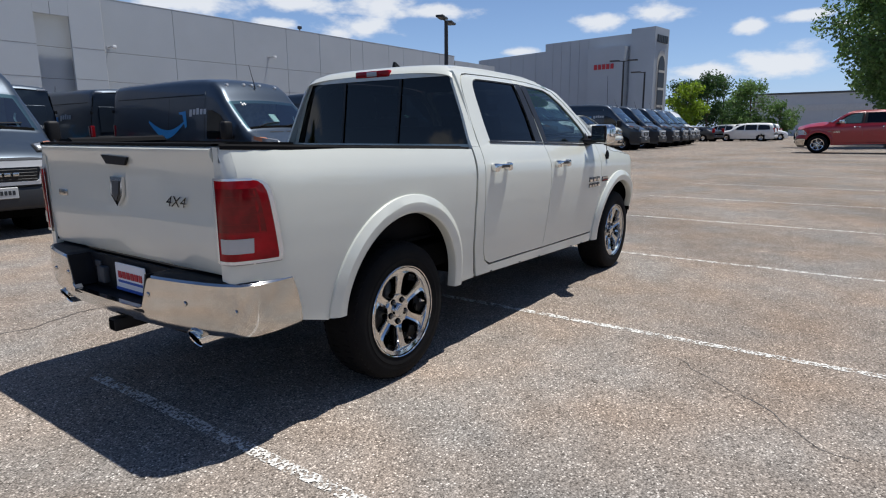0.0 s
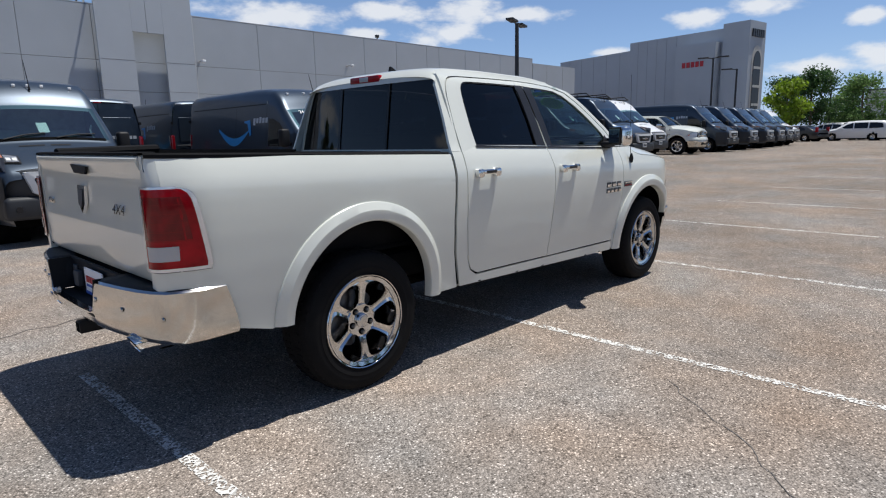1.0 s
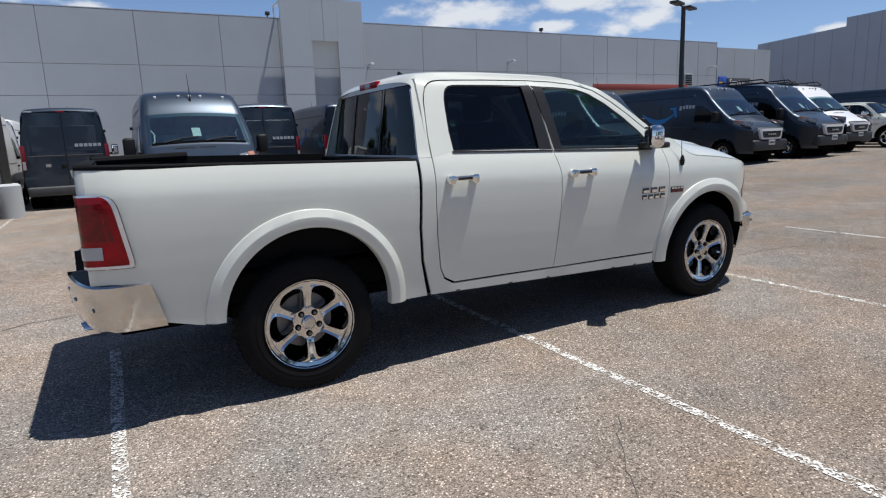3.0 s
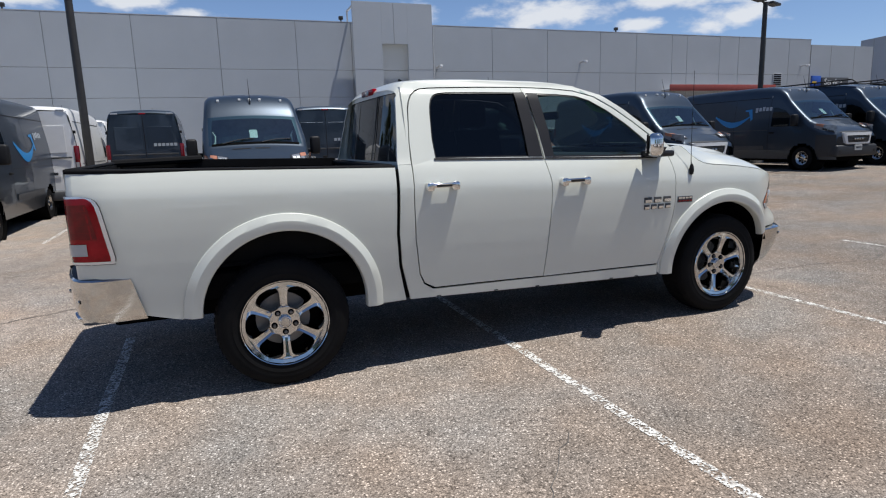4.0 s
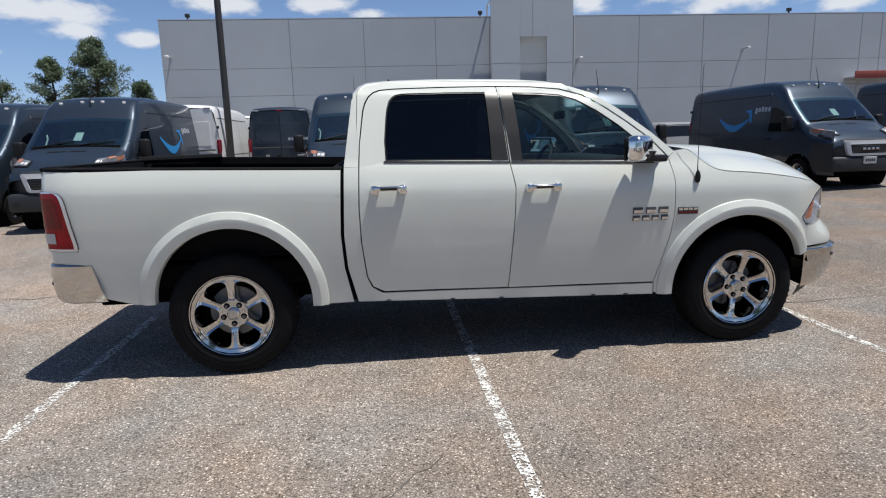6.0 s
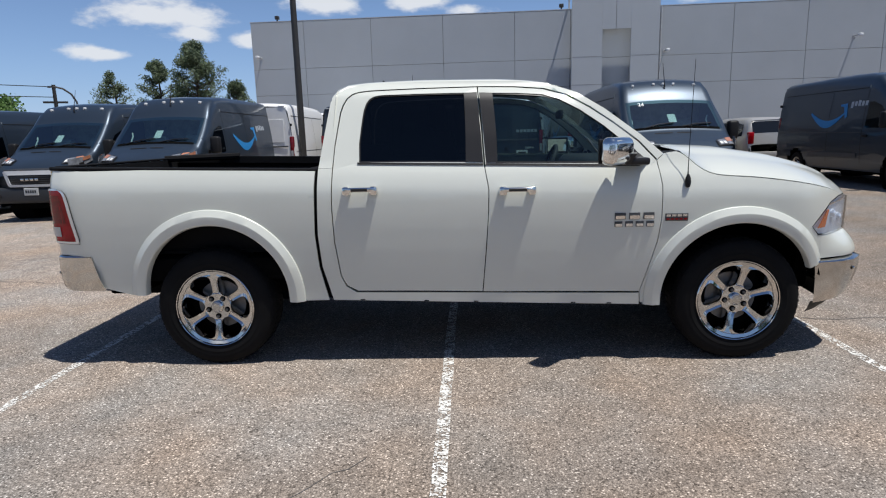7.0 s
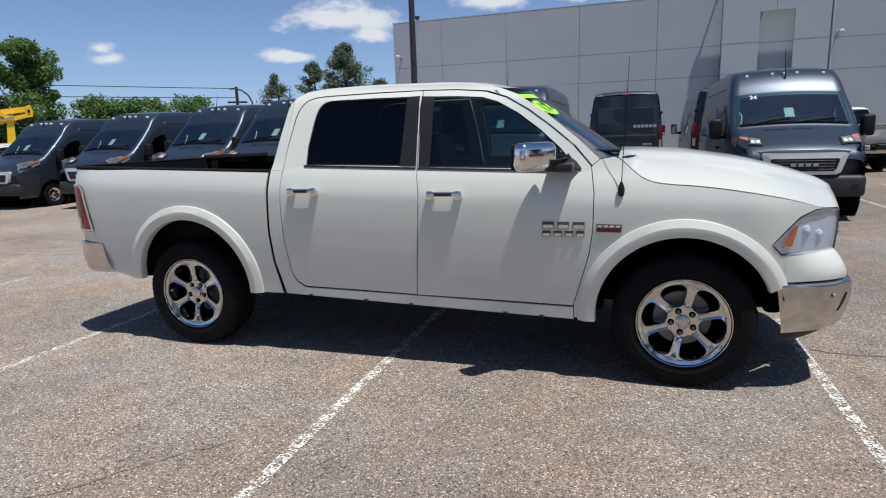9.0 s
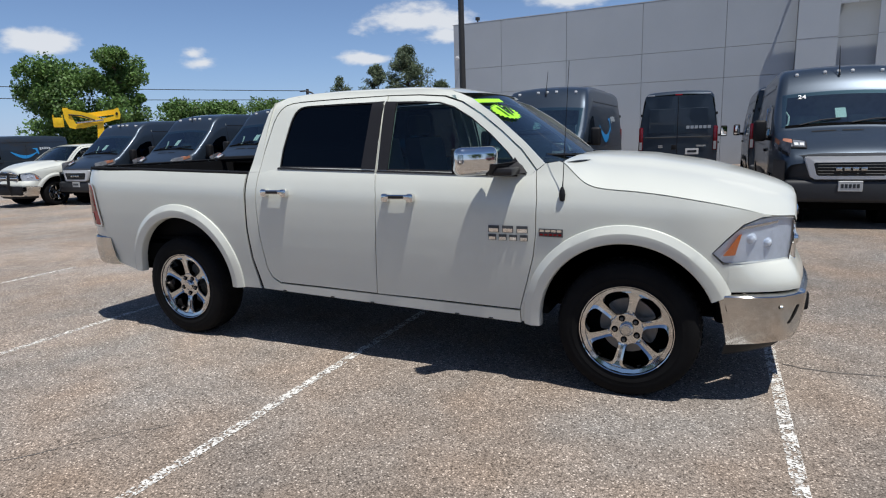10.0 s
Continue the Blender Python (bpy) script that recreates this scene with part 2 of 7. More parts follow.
LEAF = leaf_material("leaf_green", (0.115, 0.205, 0.055))
LEAF_DARK = leaf_material("leaf_dark_green", (0.045, 0.10, 0.025))
LEAF_LIME = leaf_material("leaf_lime", (0.20, 0.30, 0.02))
NEEDLE = leaf_material("needle_green", (0.125, 0.165, 0.095))
PLATE_GREY = material("number_plate_grey", (0.45, 0.46, 0.46), 0.5, vary=0.05)
VAN_RED = material("van_red_lens", (0.16, 0.004, 0.008), 0.2, coat=0.3, vary=0.2, scale=20)
VAN_TRIM = material("dark_bumper_plastic", (0.020, 0.022, 0.026), 0.55, vary=0.1, bump=0.15)
BAR_SILVER = material("silver_bar_paint", (0.55, 0.56, 0.57), 0.35, vary=0.03)
LAMP_BOWL = material("lamp_bowl", (0.74, 0.81, 0.90), 0.2, metal=0.25, vary=0.08, scale=25)


def asphalt():
    """Weathered asphalt: pale stone grains in a grey binder, broad stains, tyre-worn patches."""
    m = bpy.data.materials.new("weathered_asphalt")
    m.use_nodes = True
    n, l = m.node_tree.nodes, m.node_tree.links
    p = n["Principled BSDF"]
    co = n.new("ShaderNodeTexCoord")
    grain = n.new("ShaderNodeTexVoronoi")
    grain.inputs["Scale"].default_value = 118
    l.new(co.outputs["Object"], grain.inputs["Vector"])
    hue = n.new("ShaderNodeSeparateColor")
    l.new(grain.outputs["Color"], hue.inputs[0])
    stone = n.new("ShaderNodeValToRGB")
    e = stone.color_ramp.elements
    e[0].position, e[0].color = 0.0, (0.098, 0.089, 0.081, 1)
    e[1].position, e[1].color = 1.0, (0.67, 0.643, 0.607, 1)
    for pos, c in ((0.06, (0.115, 0.106, 0.097)), (0.11, (0.205, 0.190, 0.175)), (0.5, (0.266, 0.247, 0.228)), (0.86, (0.320, 0.297, 0.275)), (0.93, (0.455, 0.425, 0.395))):
        x = e.new(pos)
        x.color = (*c, 1)
    l.new(hue.outputs[0], stone.inputs[0])
    pit = n.new("ShaderNodeMapRange")
    pit.inputs["From Min"].default_value, pit.inputs["From Max"].default_value = 0.3, 0.75
    pit.inputs["To Min"].default_value, pit.inputs["To Max"].default_value = 1.0, 0.5
    l.new(grain.outputs["Distance"], pit.inputs["Value"])
    stain, patch = n.new("ShaderNodeTexNoise"), n.new("ShaderNodeTexNoise")
    stain.inputs["Scale"].default_value, patch.inputs["Scale"].default_value = 0.35, 4.0
    stain.inputs["Detail"].default_value = patch.inputs["Detail"].default_value = 6
    l.new(co.outputs["Object"], stain.inputs["Vector"])
    l.new(co.outputs["Object"], patch.inputs["Vector"])
    s1, s2 = n.new("ShaderNodeMapRange"), n.new("ShaderNodeMapRange")
    s1.inputs["From Min"].default_value, s1.inputs["From Max"].default_value = 0.35, 0.65
    s1.inputs["To Min"].default_value, s1.inputs["To Max"].default_value = 0.84, 1.15
    s2.inputs["From Min"].default_value, s2.inputs["From Max"].default_value = 0.3, 0.7
    s2.inputs["To Min"].default_value, s2.inputs["To Max"].default_value = 0.88, 1.12
    l.new(stain.outputs[0], s1.inputs["Value"])
    l.new(patch.outputs[0], s2.inputs["Value"])
    m1, m2 = n.new("ShaderNodeMath"), n.new("ShaderNodeMath")
    m1.operation = m2.operation = "MULTIPLY"
    l.new(s1.outputs[0], m1.inputs[0])
    l.new(s2.outputs[0], m1.inputs[1])
    # the surfacing grows paler towards the west
    where, west_tone, m3 = n.new("ShaderNodeSeparateXYZ"), n.new("ShaderNodeMapRange"), n.new("ShaderNodeMath")
    l.new(co.outputs["Object"], where.inputs[0])
    l.new(where.outputs[0], west_tone.inputs["Value"])
    west_tone.interpolation_type = "SMOOTHSTEP"
    west_tone.inputs["From Min"].default_value, west_tone.inputs["From Max"].default_value = -5.0, 7.0
    west_tone.inputs["To Min"].default_value, west_tone.inputs["To Max"].default_value = 1.20, 0.90
    m3.operation = "MULTIPLY"
    l.new(west_tone.outputs[0], m3.inputs[0])
    l.new(m1.outputs[0], m3.inputs[1])
    l.new(m3.outputs[0], m2.inputs[0])
    l.new(pit.outputs[0], m2.inputs[1])
    sc = n.new("ShaderNodeVectorMath")
    sc.operation = "SCALE"
    l.new(stone.outputs[0], sc.inputs[0])
    l.new(m2.outputs[0], sc.inputs["Scale"])
    # rusty tint where the binder has weathered
    tint = n.new("ShaderNodeMix")
    tint.data_type, tint.blend_type = "RGBA", "MULTIPLY"
    l.new(sc.outputs[0], tint.inputs[6])
    tint.inputs[7].default_value = (1.19, 0.98, 0.82, 1)
    rust = n.new("ShaderNodeTexNoise")
    rust.inputs["Scale"].default_value, rust.inputs["Detail"].default_value = 0.9, 5
    l.new(co.outputs["Object"], rust.inputs["Vector"])
    spread = n.new("ShaderNodeMapRange")
    spread.inputs["From Min"].default_value, spread.inputs["From Max"].default_value = 0.33, 0.70
    spread.inputs["To Min"].default_value, spread.inputs["To Max"].default_value = 0.05, 0.95
    l.new(rust.outputs[0], spread.inputs["Value"])
    l.new(spread.outputs[0], tint.inputs[0])
    l.new(tint.outputs[2], p.inputs["Base Color"])
    p.inputs["Roughness"].default_value = 0.9
    p.inputs["Specular IOR Level"].default_value = 0.15
    b = n.new("ShaderNodeBump")
    b.inputs["Strength"].default_value, b.inputs["Distance"].default_value = 0.8, 0.004
    inv = n.new("ShaderNodeMath")
    inv.operation = "SUBTRACT"
    inv.inputs[0].default_value = 1.0
    l.new(grain.outputs["Distance"], inv.inputs[1])
    l.new(inv.outputs[0], b.inputs["Height"])
    l.new(b.outputs[0], p.inputs["Normal"])
    return m


ASPHALT = asphalt()


def worn_paint():
    """White line paint, worn through to the asphalt in grains and patches."""
    m = bpy.data.materials.new("worn_line_paint")
    m.use_nodes = True
    n, l = m.node_tree.nodes, m.node_tree.links
    p = n["Principled BSDF"]
    co = n.new("ShaderNodeTexCoord")
    a, b = n.new("ShaderNodeTexNoise"), n.new("ShaderNodeTexVoronoi")
    a.inputs["Scale"].default_value, a.inputs["Detail"].default_value = 14, 8
    b.inputs["Scale"].default_value = 90
    l.new(co.outputs["Object"], a.inputs["Vector"])
    l.new(co.outputs["Object"], b.inputs["Vector"])
    hue = n.new("ShaderNodeSeparateColor")
    l.new(b.outputs["Color"], hue.inputs[0])
    mx = n.new("ShaderNodeMath")
    mx.operation = "MULTIPLY_ADD"
    l.new(hue.outputs[0], mx.inputs[0])
    mx.inputs[1].default_value = 0.50
    l.new(a.outputs[0], mx.inputs[2])
    r = n.new("ShaderNodeMapRange")
    r.inputs["From Min"].default_value, r.inputs["From Max"].default_value = 0.68, 0.86
    l.new(mx.outputs[0], r.inputs["Value"])
    p.inputs["Base Color"].default_value = (0.66, 0.645, 0.61, 1)
    p.inputs["Roughness"].default_value = 0.85
    tr, mix = n.new("ShaderNodeBsdfTransparent"), n.new("ShaderNodeMixShader")
    l.new(r.outputs[0], mix.inputs[0])
    l.new(tr.outputs[0], mix.inputs[1])
    l.new(p.outputs[0], mix.inputs[2])
    l.new(mix.outputs[0], n["Material Output"].inputs["Surface"])
    return m


LINE = worn_paint()

# ---- mesh tools ----
def part(name, bm, mat, parent=None, label="", sharp=35, out=None, kind=""):
    """Links a bmesh as one mesh object, smooth but for its sharp edges, under a thing or a part."""
    bmesh.ops.recalc_face_normals(bm, faces=bm.faces)
    if out and sum((f.normal * f.calc_area() for f in bm.faces), Vector()).dot(Vector(out)) < 0:
        bmesh.ops.reverse_faces(bm, faces=bm.faces)
    for f in bm.faces:
        f.smooth = True
    for e in bm.edges:
        if len(e.link_faces) == 2 and e.calc_face_angle(0) > radians(sharp):
            e.smooth = False
    me = bpy.data.meshes.new(name)
    bm.to_mesh(me)
    bm.free()
    me.materials.append(mat)
    ob = new(name, me)
    ob.parent = parent
    if label:
        ob["label"] = label
    if kind:
        ob["kind"] = kind
    return ob


def thing(name, label, category, group="", kind="", m=None):
    ob = new(name)
    ob.empty_display_size = 0.2
    if m is not None:
        ob.matrix_world = m
    return tagged(ob, label, category, group, kind)


def box(x0, x1, y0, y1, z0, z1, bevel=0.0, bm=None, seg=2):
    b = bm or bmesh.new()
    made = bmesh.ops.create_cube(b, size=1.0)["verts"]
    for v in made:
        v.co = Vector((x0 + (v.co.x + 0.5) * (x1 - x0), y0 + (v.co.y + 0.5) * (y1 - y0), z0 + (v.co.z + 0.5) * (z1 - z0)))
    if bevel:
        edges = {e for v in made for e in v.link_edges}
        bmesh.ops.bevel(b, geom=list(edges), offset=bevel, segments=seg, profile=0.5, affect="EDGES", clamp_overlap=True)
    return b


def grid(points, bm=None, close_u=False, close_v=False):
    """A sheet through rows of points of one length."""
    b = bm or bmesh.new()
    rows = [[b.verts.new(p) for p in row] for row in points]
    nu, nv = len(rows), len(rows[0])
    for i in range(nu - (not close_u)):
        for j in range(nv - (not close_v)):
            quad = [rows[i][j], rows[(i + 1) % nu][j], rows[(i + 1) % nu][(j + 1) % nv], rows[i][(j + 1) % nv]]
            try:
                b.faces.new(quad)
            except ValueError:
                pass
    return b


def lathe(profile, steps, centre=(0, 0, 0), axis="y", bm=None):
    """Turns (radius, along) pairs round an axis."""
    rows = []
    for k in range(steps):
        a = 2 * math.pi * k / steps
        row = []
        for r, s in profile:
            u, v = r * math.cos(a), r * math.sin(a)
            p = {"y": (u, s, v), "x": (s, u, v), "z": (u, v, s)}[axis]
            row.append(Vector(p) + Vector(centre))
        rows.append(row)
    return grid(rows, bm, close_u=True)


def tube(points, radius, sides=8, bm=None):
    """A round bar along points; radius may be one number or one a point."""
    pts = [Vector(p) for p in points]
    rs = radius if isinstance(radius, (list, tuple)) else [radius] * len(pts)
    b = bm or bmesh.new()
    rings = []
    for i, p in enumerate(pts):
        d = (pts[min(i + 1, len(pts) - 1)] - pts[max(i - 1, 0)]).normalized()
        side = d.cross(Vector((0, 0, 1)) if abs(d.z) < 0.9 else Vector((1, 0, 0))).normalized()
        up = side.cross(d)
        rings.append([b.verts.new(p + rs[i] * (math.cos(a) * side + math.sin(a) * up)) for a in (2 * math.pi * k / sides for k in range(sides))])
    for r0, r1 in zip(rings, rings[1:]):
        for k in range(sides):
            b.faces.new((r0[k], r0[(k + 1) % sides], r1[(k + 1) % sides], r1[k]))
    b.faces.new(rings[0])
    b.faces.new(rings[-1])
    return b


def polygon(points, bm=None):
    b = bm or bmesh.new()
    b.faces.new([b.verts.new(p) for p in points])
    return b


def prism(points, depth, bm=None):
    """A flat outline given thickness along the vector depth."""
    b = bm or bmesh.new()
    f = b.faces.new([b.verts.new(p) for p in points])
    made = bmesh.ops.extrude_face_region(b, geom=[f])["geom"]
    bmesh.ops.translate(b, verts=[v for v in made if isinstance(v, bmesh.types.BMVert)], vec=depth)
    return b


def interp(x, xs, ys):
    return float(np.interp(x, xs, ys))


def smooth_step(x, a, b):
    t = min(1.0, max(0.0, (x - a) / (b - a)))
    return t * t * (3 - 2 * t)


def ground_z(x, y):
    """The lot falls gently from east to west."""
    return 0.36 * smooth_step(x, 3.0, 24.0) - 0.22 * smooth_step(-x, 4.5, 18.0)

# ---- ground ----
def build_ground():
    xs = [-700, -300, -120, -60, -30] + [-15 + 1.5 * k for k in range(34)] + [45, 60, 100, 200, 400, 800]
    ys = [-700, -300, -100, -40, -20, -10, -5, 0, 5, 10, 15, 20, 30, 60, 120, 300, 800]
    ob = part("ground", grid([[(x, y, ground_z(x, y)) for y in ys] for x in xs]), ASPHALT)
    tagged(ob, "weathered grey asphalt of a sunlit car park", "ground", kind="structure")


build_ground()


def parking_line(x, y0, y1, width=0.072):
    pts = []
    n = max(2, int((y1 - y0) / 0.25))
    for k in range(n + 1):
        y = y0 + (y1 - y0) * k / n
        wob = 0.012 * noise.noise((x * 3, y * 1.7, 0))
        pts.append([(x + wob - width / 2, y, ground_z(x, y) + 0.004), (x + wob + width / 2, y, ground_z(x, y) + 0.004)])
    ob = part("parking_line", grid(pts), LINE)
    tagged(ob, "worn white painted bay line on the asphalt", "road marking", "bay lines", "structure")


for x in (-9.35, -6.6, -3.82, -1.07, 1.62, 4.42, 7.4, 10.2, 13.0, 15.8, 18.6, 21.4, 24.2):
    parking_line(x, -6.0 if x > -2 else -4.4, 0.62)
for x in (-11.0, -8.3, -5.75, -3.05, -0.9, 2.0, 4.2, 7.6, 9.0, 12.4, 15.2):
    parking_line(x, 7.0, 12.4)


def crack(points, width):
    rows = []
    for (x, y), (x2, y2) in zip(points, points[1:]):
        n = max(2, int(math.hypot(x2 - x, y2 - y) / 0.06))
        for k in range(n):
            f = k / n
            px, py = x + (x2 - x) * f, y + (y2 - y) * f
            px += 0.07 * noise.noise((px * 5, py * 5, 1)) + 0.02 * noise.noise((px * 25, py * 25, 2))
            py += 0.07 * noise.noise((px * 5, py * 5, 5)) + 0.02 * noise.noise((px * 25, py * 25, 7))
            w = width * (0.6 + 0.8 * abs(noise.noise((px * 9, py * 9, 3))))
            d = Vector((x2 - x, y2 - y)).normalized()
            z = ground_z(px, py) + 0.0035
            rows.append([(px - d.y * w, py + d.x * w, z), (px + d.y * w, py - d.x * w, z)])
    ob = part("pavement_crack", grid(rows), CRACK)
    tagged(ob, "thin dark crack in the asphalt", "crack", "pavement cracks", "structure")


crack([(1.25, -2.25), (1.01, -2.47), (0.81, -2.77), (0.62, -2.95), (0.47, -3.06), (0.44, -3.3)], 0.0032)
crack([(4.48, -0.08), (5.04, -0.14), (5.6, -0.1), (6.6, -0.3), (7.4, 0.0)], 0.008)
crack([(-6.5, 1.6), (-4.5, 1.9), (-2.6, 1.5), (-1.6, 1.9), (0.2, 2.2)], 0.009)
crack([(-9.0, 2.8), (-7.0, 3.1), (-5.0, 2.9), (-3.6, 3.3)], 0.009)

# ---- the long grey building ----
WALL_A, WALL_B = 25.0, -0.025
WALL_TURN = math.degrees(math.atan(WALL_B))
BUILD = pose(0, WALL_A, 0, 0, 0, WALL_TURN)          # local x along the wall, y into the building


def in_building(ob, label="", category="", kind="structure", group=""):
    ob.matrix_world = BUILD
    return tagged(ob, label, category, group, kind)


def build_long_wall():
    wall = in_building(part("wall_north", box(-8.72, 37.1, 0, 0.35, -0.3, 7.21), JOINT), "long grey stucco wall of a large retail building", "wall")
    cols = [-8.72, -6.1, -2.8, 0.68, 4.1, 6.72, 10.72, 14.2, 17.5, 20.9, 23.35, 25.9, 27.0, 29.5, 31.0, 33.2, 35.2, 37.1]
    levels = [(-0.3, 3.74), (3.74, 5.0), (5.0, 7.21)]
    for a, b in zip(cols, cols[1:]):
        if a == 6.72:
            continue
        for lo, hi in levels:
            ob = part("wall_panel", box(a + 0.010, b - 0.010, -0.03, 0.02, lo + 0.009, hi - 0.009, 0.006, seg=1), STUCCO, wall)
    part("coping", box(-8.74, 37.12, -0.034, 0.37, 7.213, 7.25), METAL_CAP, wall)
    # a raised screen that stands free of the wall on struts, with a tall opening
    screen = in_building(part("wall_screen", box(6.72, 8.12, -0.55, -0.44, -0.3, 8.1), STUCCO_LIGHT), "pale grey stucco screen standing before the wall, with a tall opening", "wall")
    part("screen_panel", box(9.42, 10.70, -0.55, -0.44, -0.3, 8.1), STUCCO_LIGHT, screen)
    part("screen_head", box(8.123, 8.722, -0.55, -0.44, 6.2, 8.1), STUCCO_LIGHT, screen)
    part("screen_head", box(8.742, 9.417, -0.55, -0.44, 6.2, 8.1), STUCCO_LIGHT, screen)
    part("screen_joint", box(8.724, 8.740, -0.53, -0.44, 6.2, 8.09), JOINT, screen)
    for x in (6.73, 8.69, 10.62):
        part("strut", box(x, x + 0.07, -0.44, 0.9, 7.86, 7.95), METAL_CAP, screen)
        part("strut_post", box(x, x + 0.07, 0.80, 0.87, 7.08, 7.86), METAL_CAP, screen)
    for z in (3.74, 5.0):
        part("joint_line", box(6.73, 8.11, -0.553, -0.55, z - 0.010, z + 0.010), JOINT, screen)
        part("joint_line", box(9.43, 10.69, -0.553, -0.55, z - 0.010, z + 0.010), JOINT, screen)
    pipe = in_building(part("downpipe", tube([(10.88, -0.09, 7.2), (10.88, -0.09, 0.0)], 0.045, 10), METAL_CAP), "grey metal downpipe on the stucco wall", "pipe")
    for lo, hi in levels:
        part("wall_panel", box(6.734, 10.706, -0.03, 0.02, lo + 0.009, hi - 0.009, 0.006, seg=1), STUCCO, wall)
    roof = in_building(part("roof", box(-8.7, 37, 0.36, 30, 7.0, 7.1), STUCCO), "flat roof of the long building", "roof")
    end = in_building(part("wall_west", box(-8.72, -8.4, 0.36, 30, -0.3, 7.2), STUCCO), "grey stucco end wall", "wall")
    # the lower wing past the east end
    wing = in_building(part("wall_wing", box(37.2, 43.0, 0.0, 0.4, -0.3, 6.92), STUCCO), "grey stucco wing of the building", "wall")
    part("joint_line", box(39.0, 39.03, -0.004, 0, -0.3, 6.9), JOINT, wing)
    part("joint_line", box(41.2, 41.23, -0.004, 0, -0.3, 6.9), JOINT, wing)
    return wall


build_long_wall()


def wall_camera(x, z):
    m = BUILD @ pose(x, -0.03, z)
    t = thing("wall_camera", "small white camera on an arm on the stucco wall", "camera", "wall cameras", m=m)
    part("arm", tube([(0, 0, 0), (0, -0.35, 0.02), (0, -0.5, -0.02)], 0.03), METAL_CAP, t)
    part("housing", box(-0.08, 0.08, -0.62, -0.42, -0.08, 0.05, 0.03), PAPER, t)
    part("plate", box(-0.07, 0.07, -0.012, 0, -0.07, 0.07), METAL_CAP, t)


for x, z in ((-8.3, 5.55), (11.1, 5.2), (19.6, 5.55), (36.3, 5.55)):
    wall_camera(x, z)


def roof_light(x, z):
    t = thing("roof_light", "small dark floodlight on the roof edge", "lamp", "roof lights", m=BUILD @ pose(x, 0.1, z))
    part("bracket", box(-0.03, 0.03, -0.03, 0.03, 0, 0.15), POLE, t)
    part("head", box(-0.10, 0.10, -0.09, 0.08, 0.08, 0.24, 0.02), POLE, t)


for x in (-7.4, 6.3, 22.0):
    roof_light(x, 7.27)

vent = thing("wall_vent", "dark louvred vent in the stucco wall", "vent", m=BUILD @ pose(34.3, -0.03, 4.3))
part("frame", box(-0.36, 0.36, -0.04, 0, 0, 0.8, 0.01), METAL_CAP, vent)
for k in range(6):
    part("slat", box(-0.31, 0.31, -0.055, -0.043, 0.06 + 0.12 * k, 0.14 + 0.12 * k), BLACK, vent)


def service_sign():
    t = thing("service_sign", "grey sign with dark lettering and a blue emblem", "sign", m=BUILD @ pose(37.2, -0.05, 4.35) @ Matrix.Diagonal((0.66, 1, 0.66, 1)))
    part("emblem_panel", box(0.1, 1.3, -0.12, 0, -0.2, 0.9, 0.02), BLUE_INK, t)
    part("stripe", box(0.12, 0.7, -0.13, -0.122, 0.1, 0.35), YELLOW, t)
    part("panel", box(1.5, 5.2, -0.12, 0, -0.15, 0.75, 0.02), TRIM_GREY, t)
    cu = bpy.data.curves.new("lettering", "FONT")
    cu.body, cu.size, cu.extrude = "Service", 0.85, 0.01
    cu.materials.append(PAPER)
    ob = new("lettering", cu)
    ob.parent = t
    ob.matrix_local = pose(1.75, -0.135, 0.05, 90, 0, 0)


service_sign()

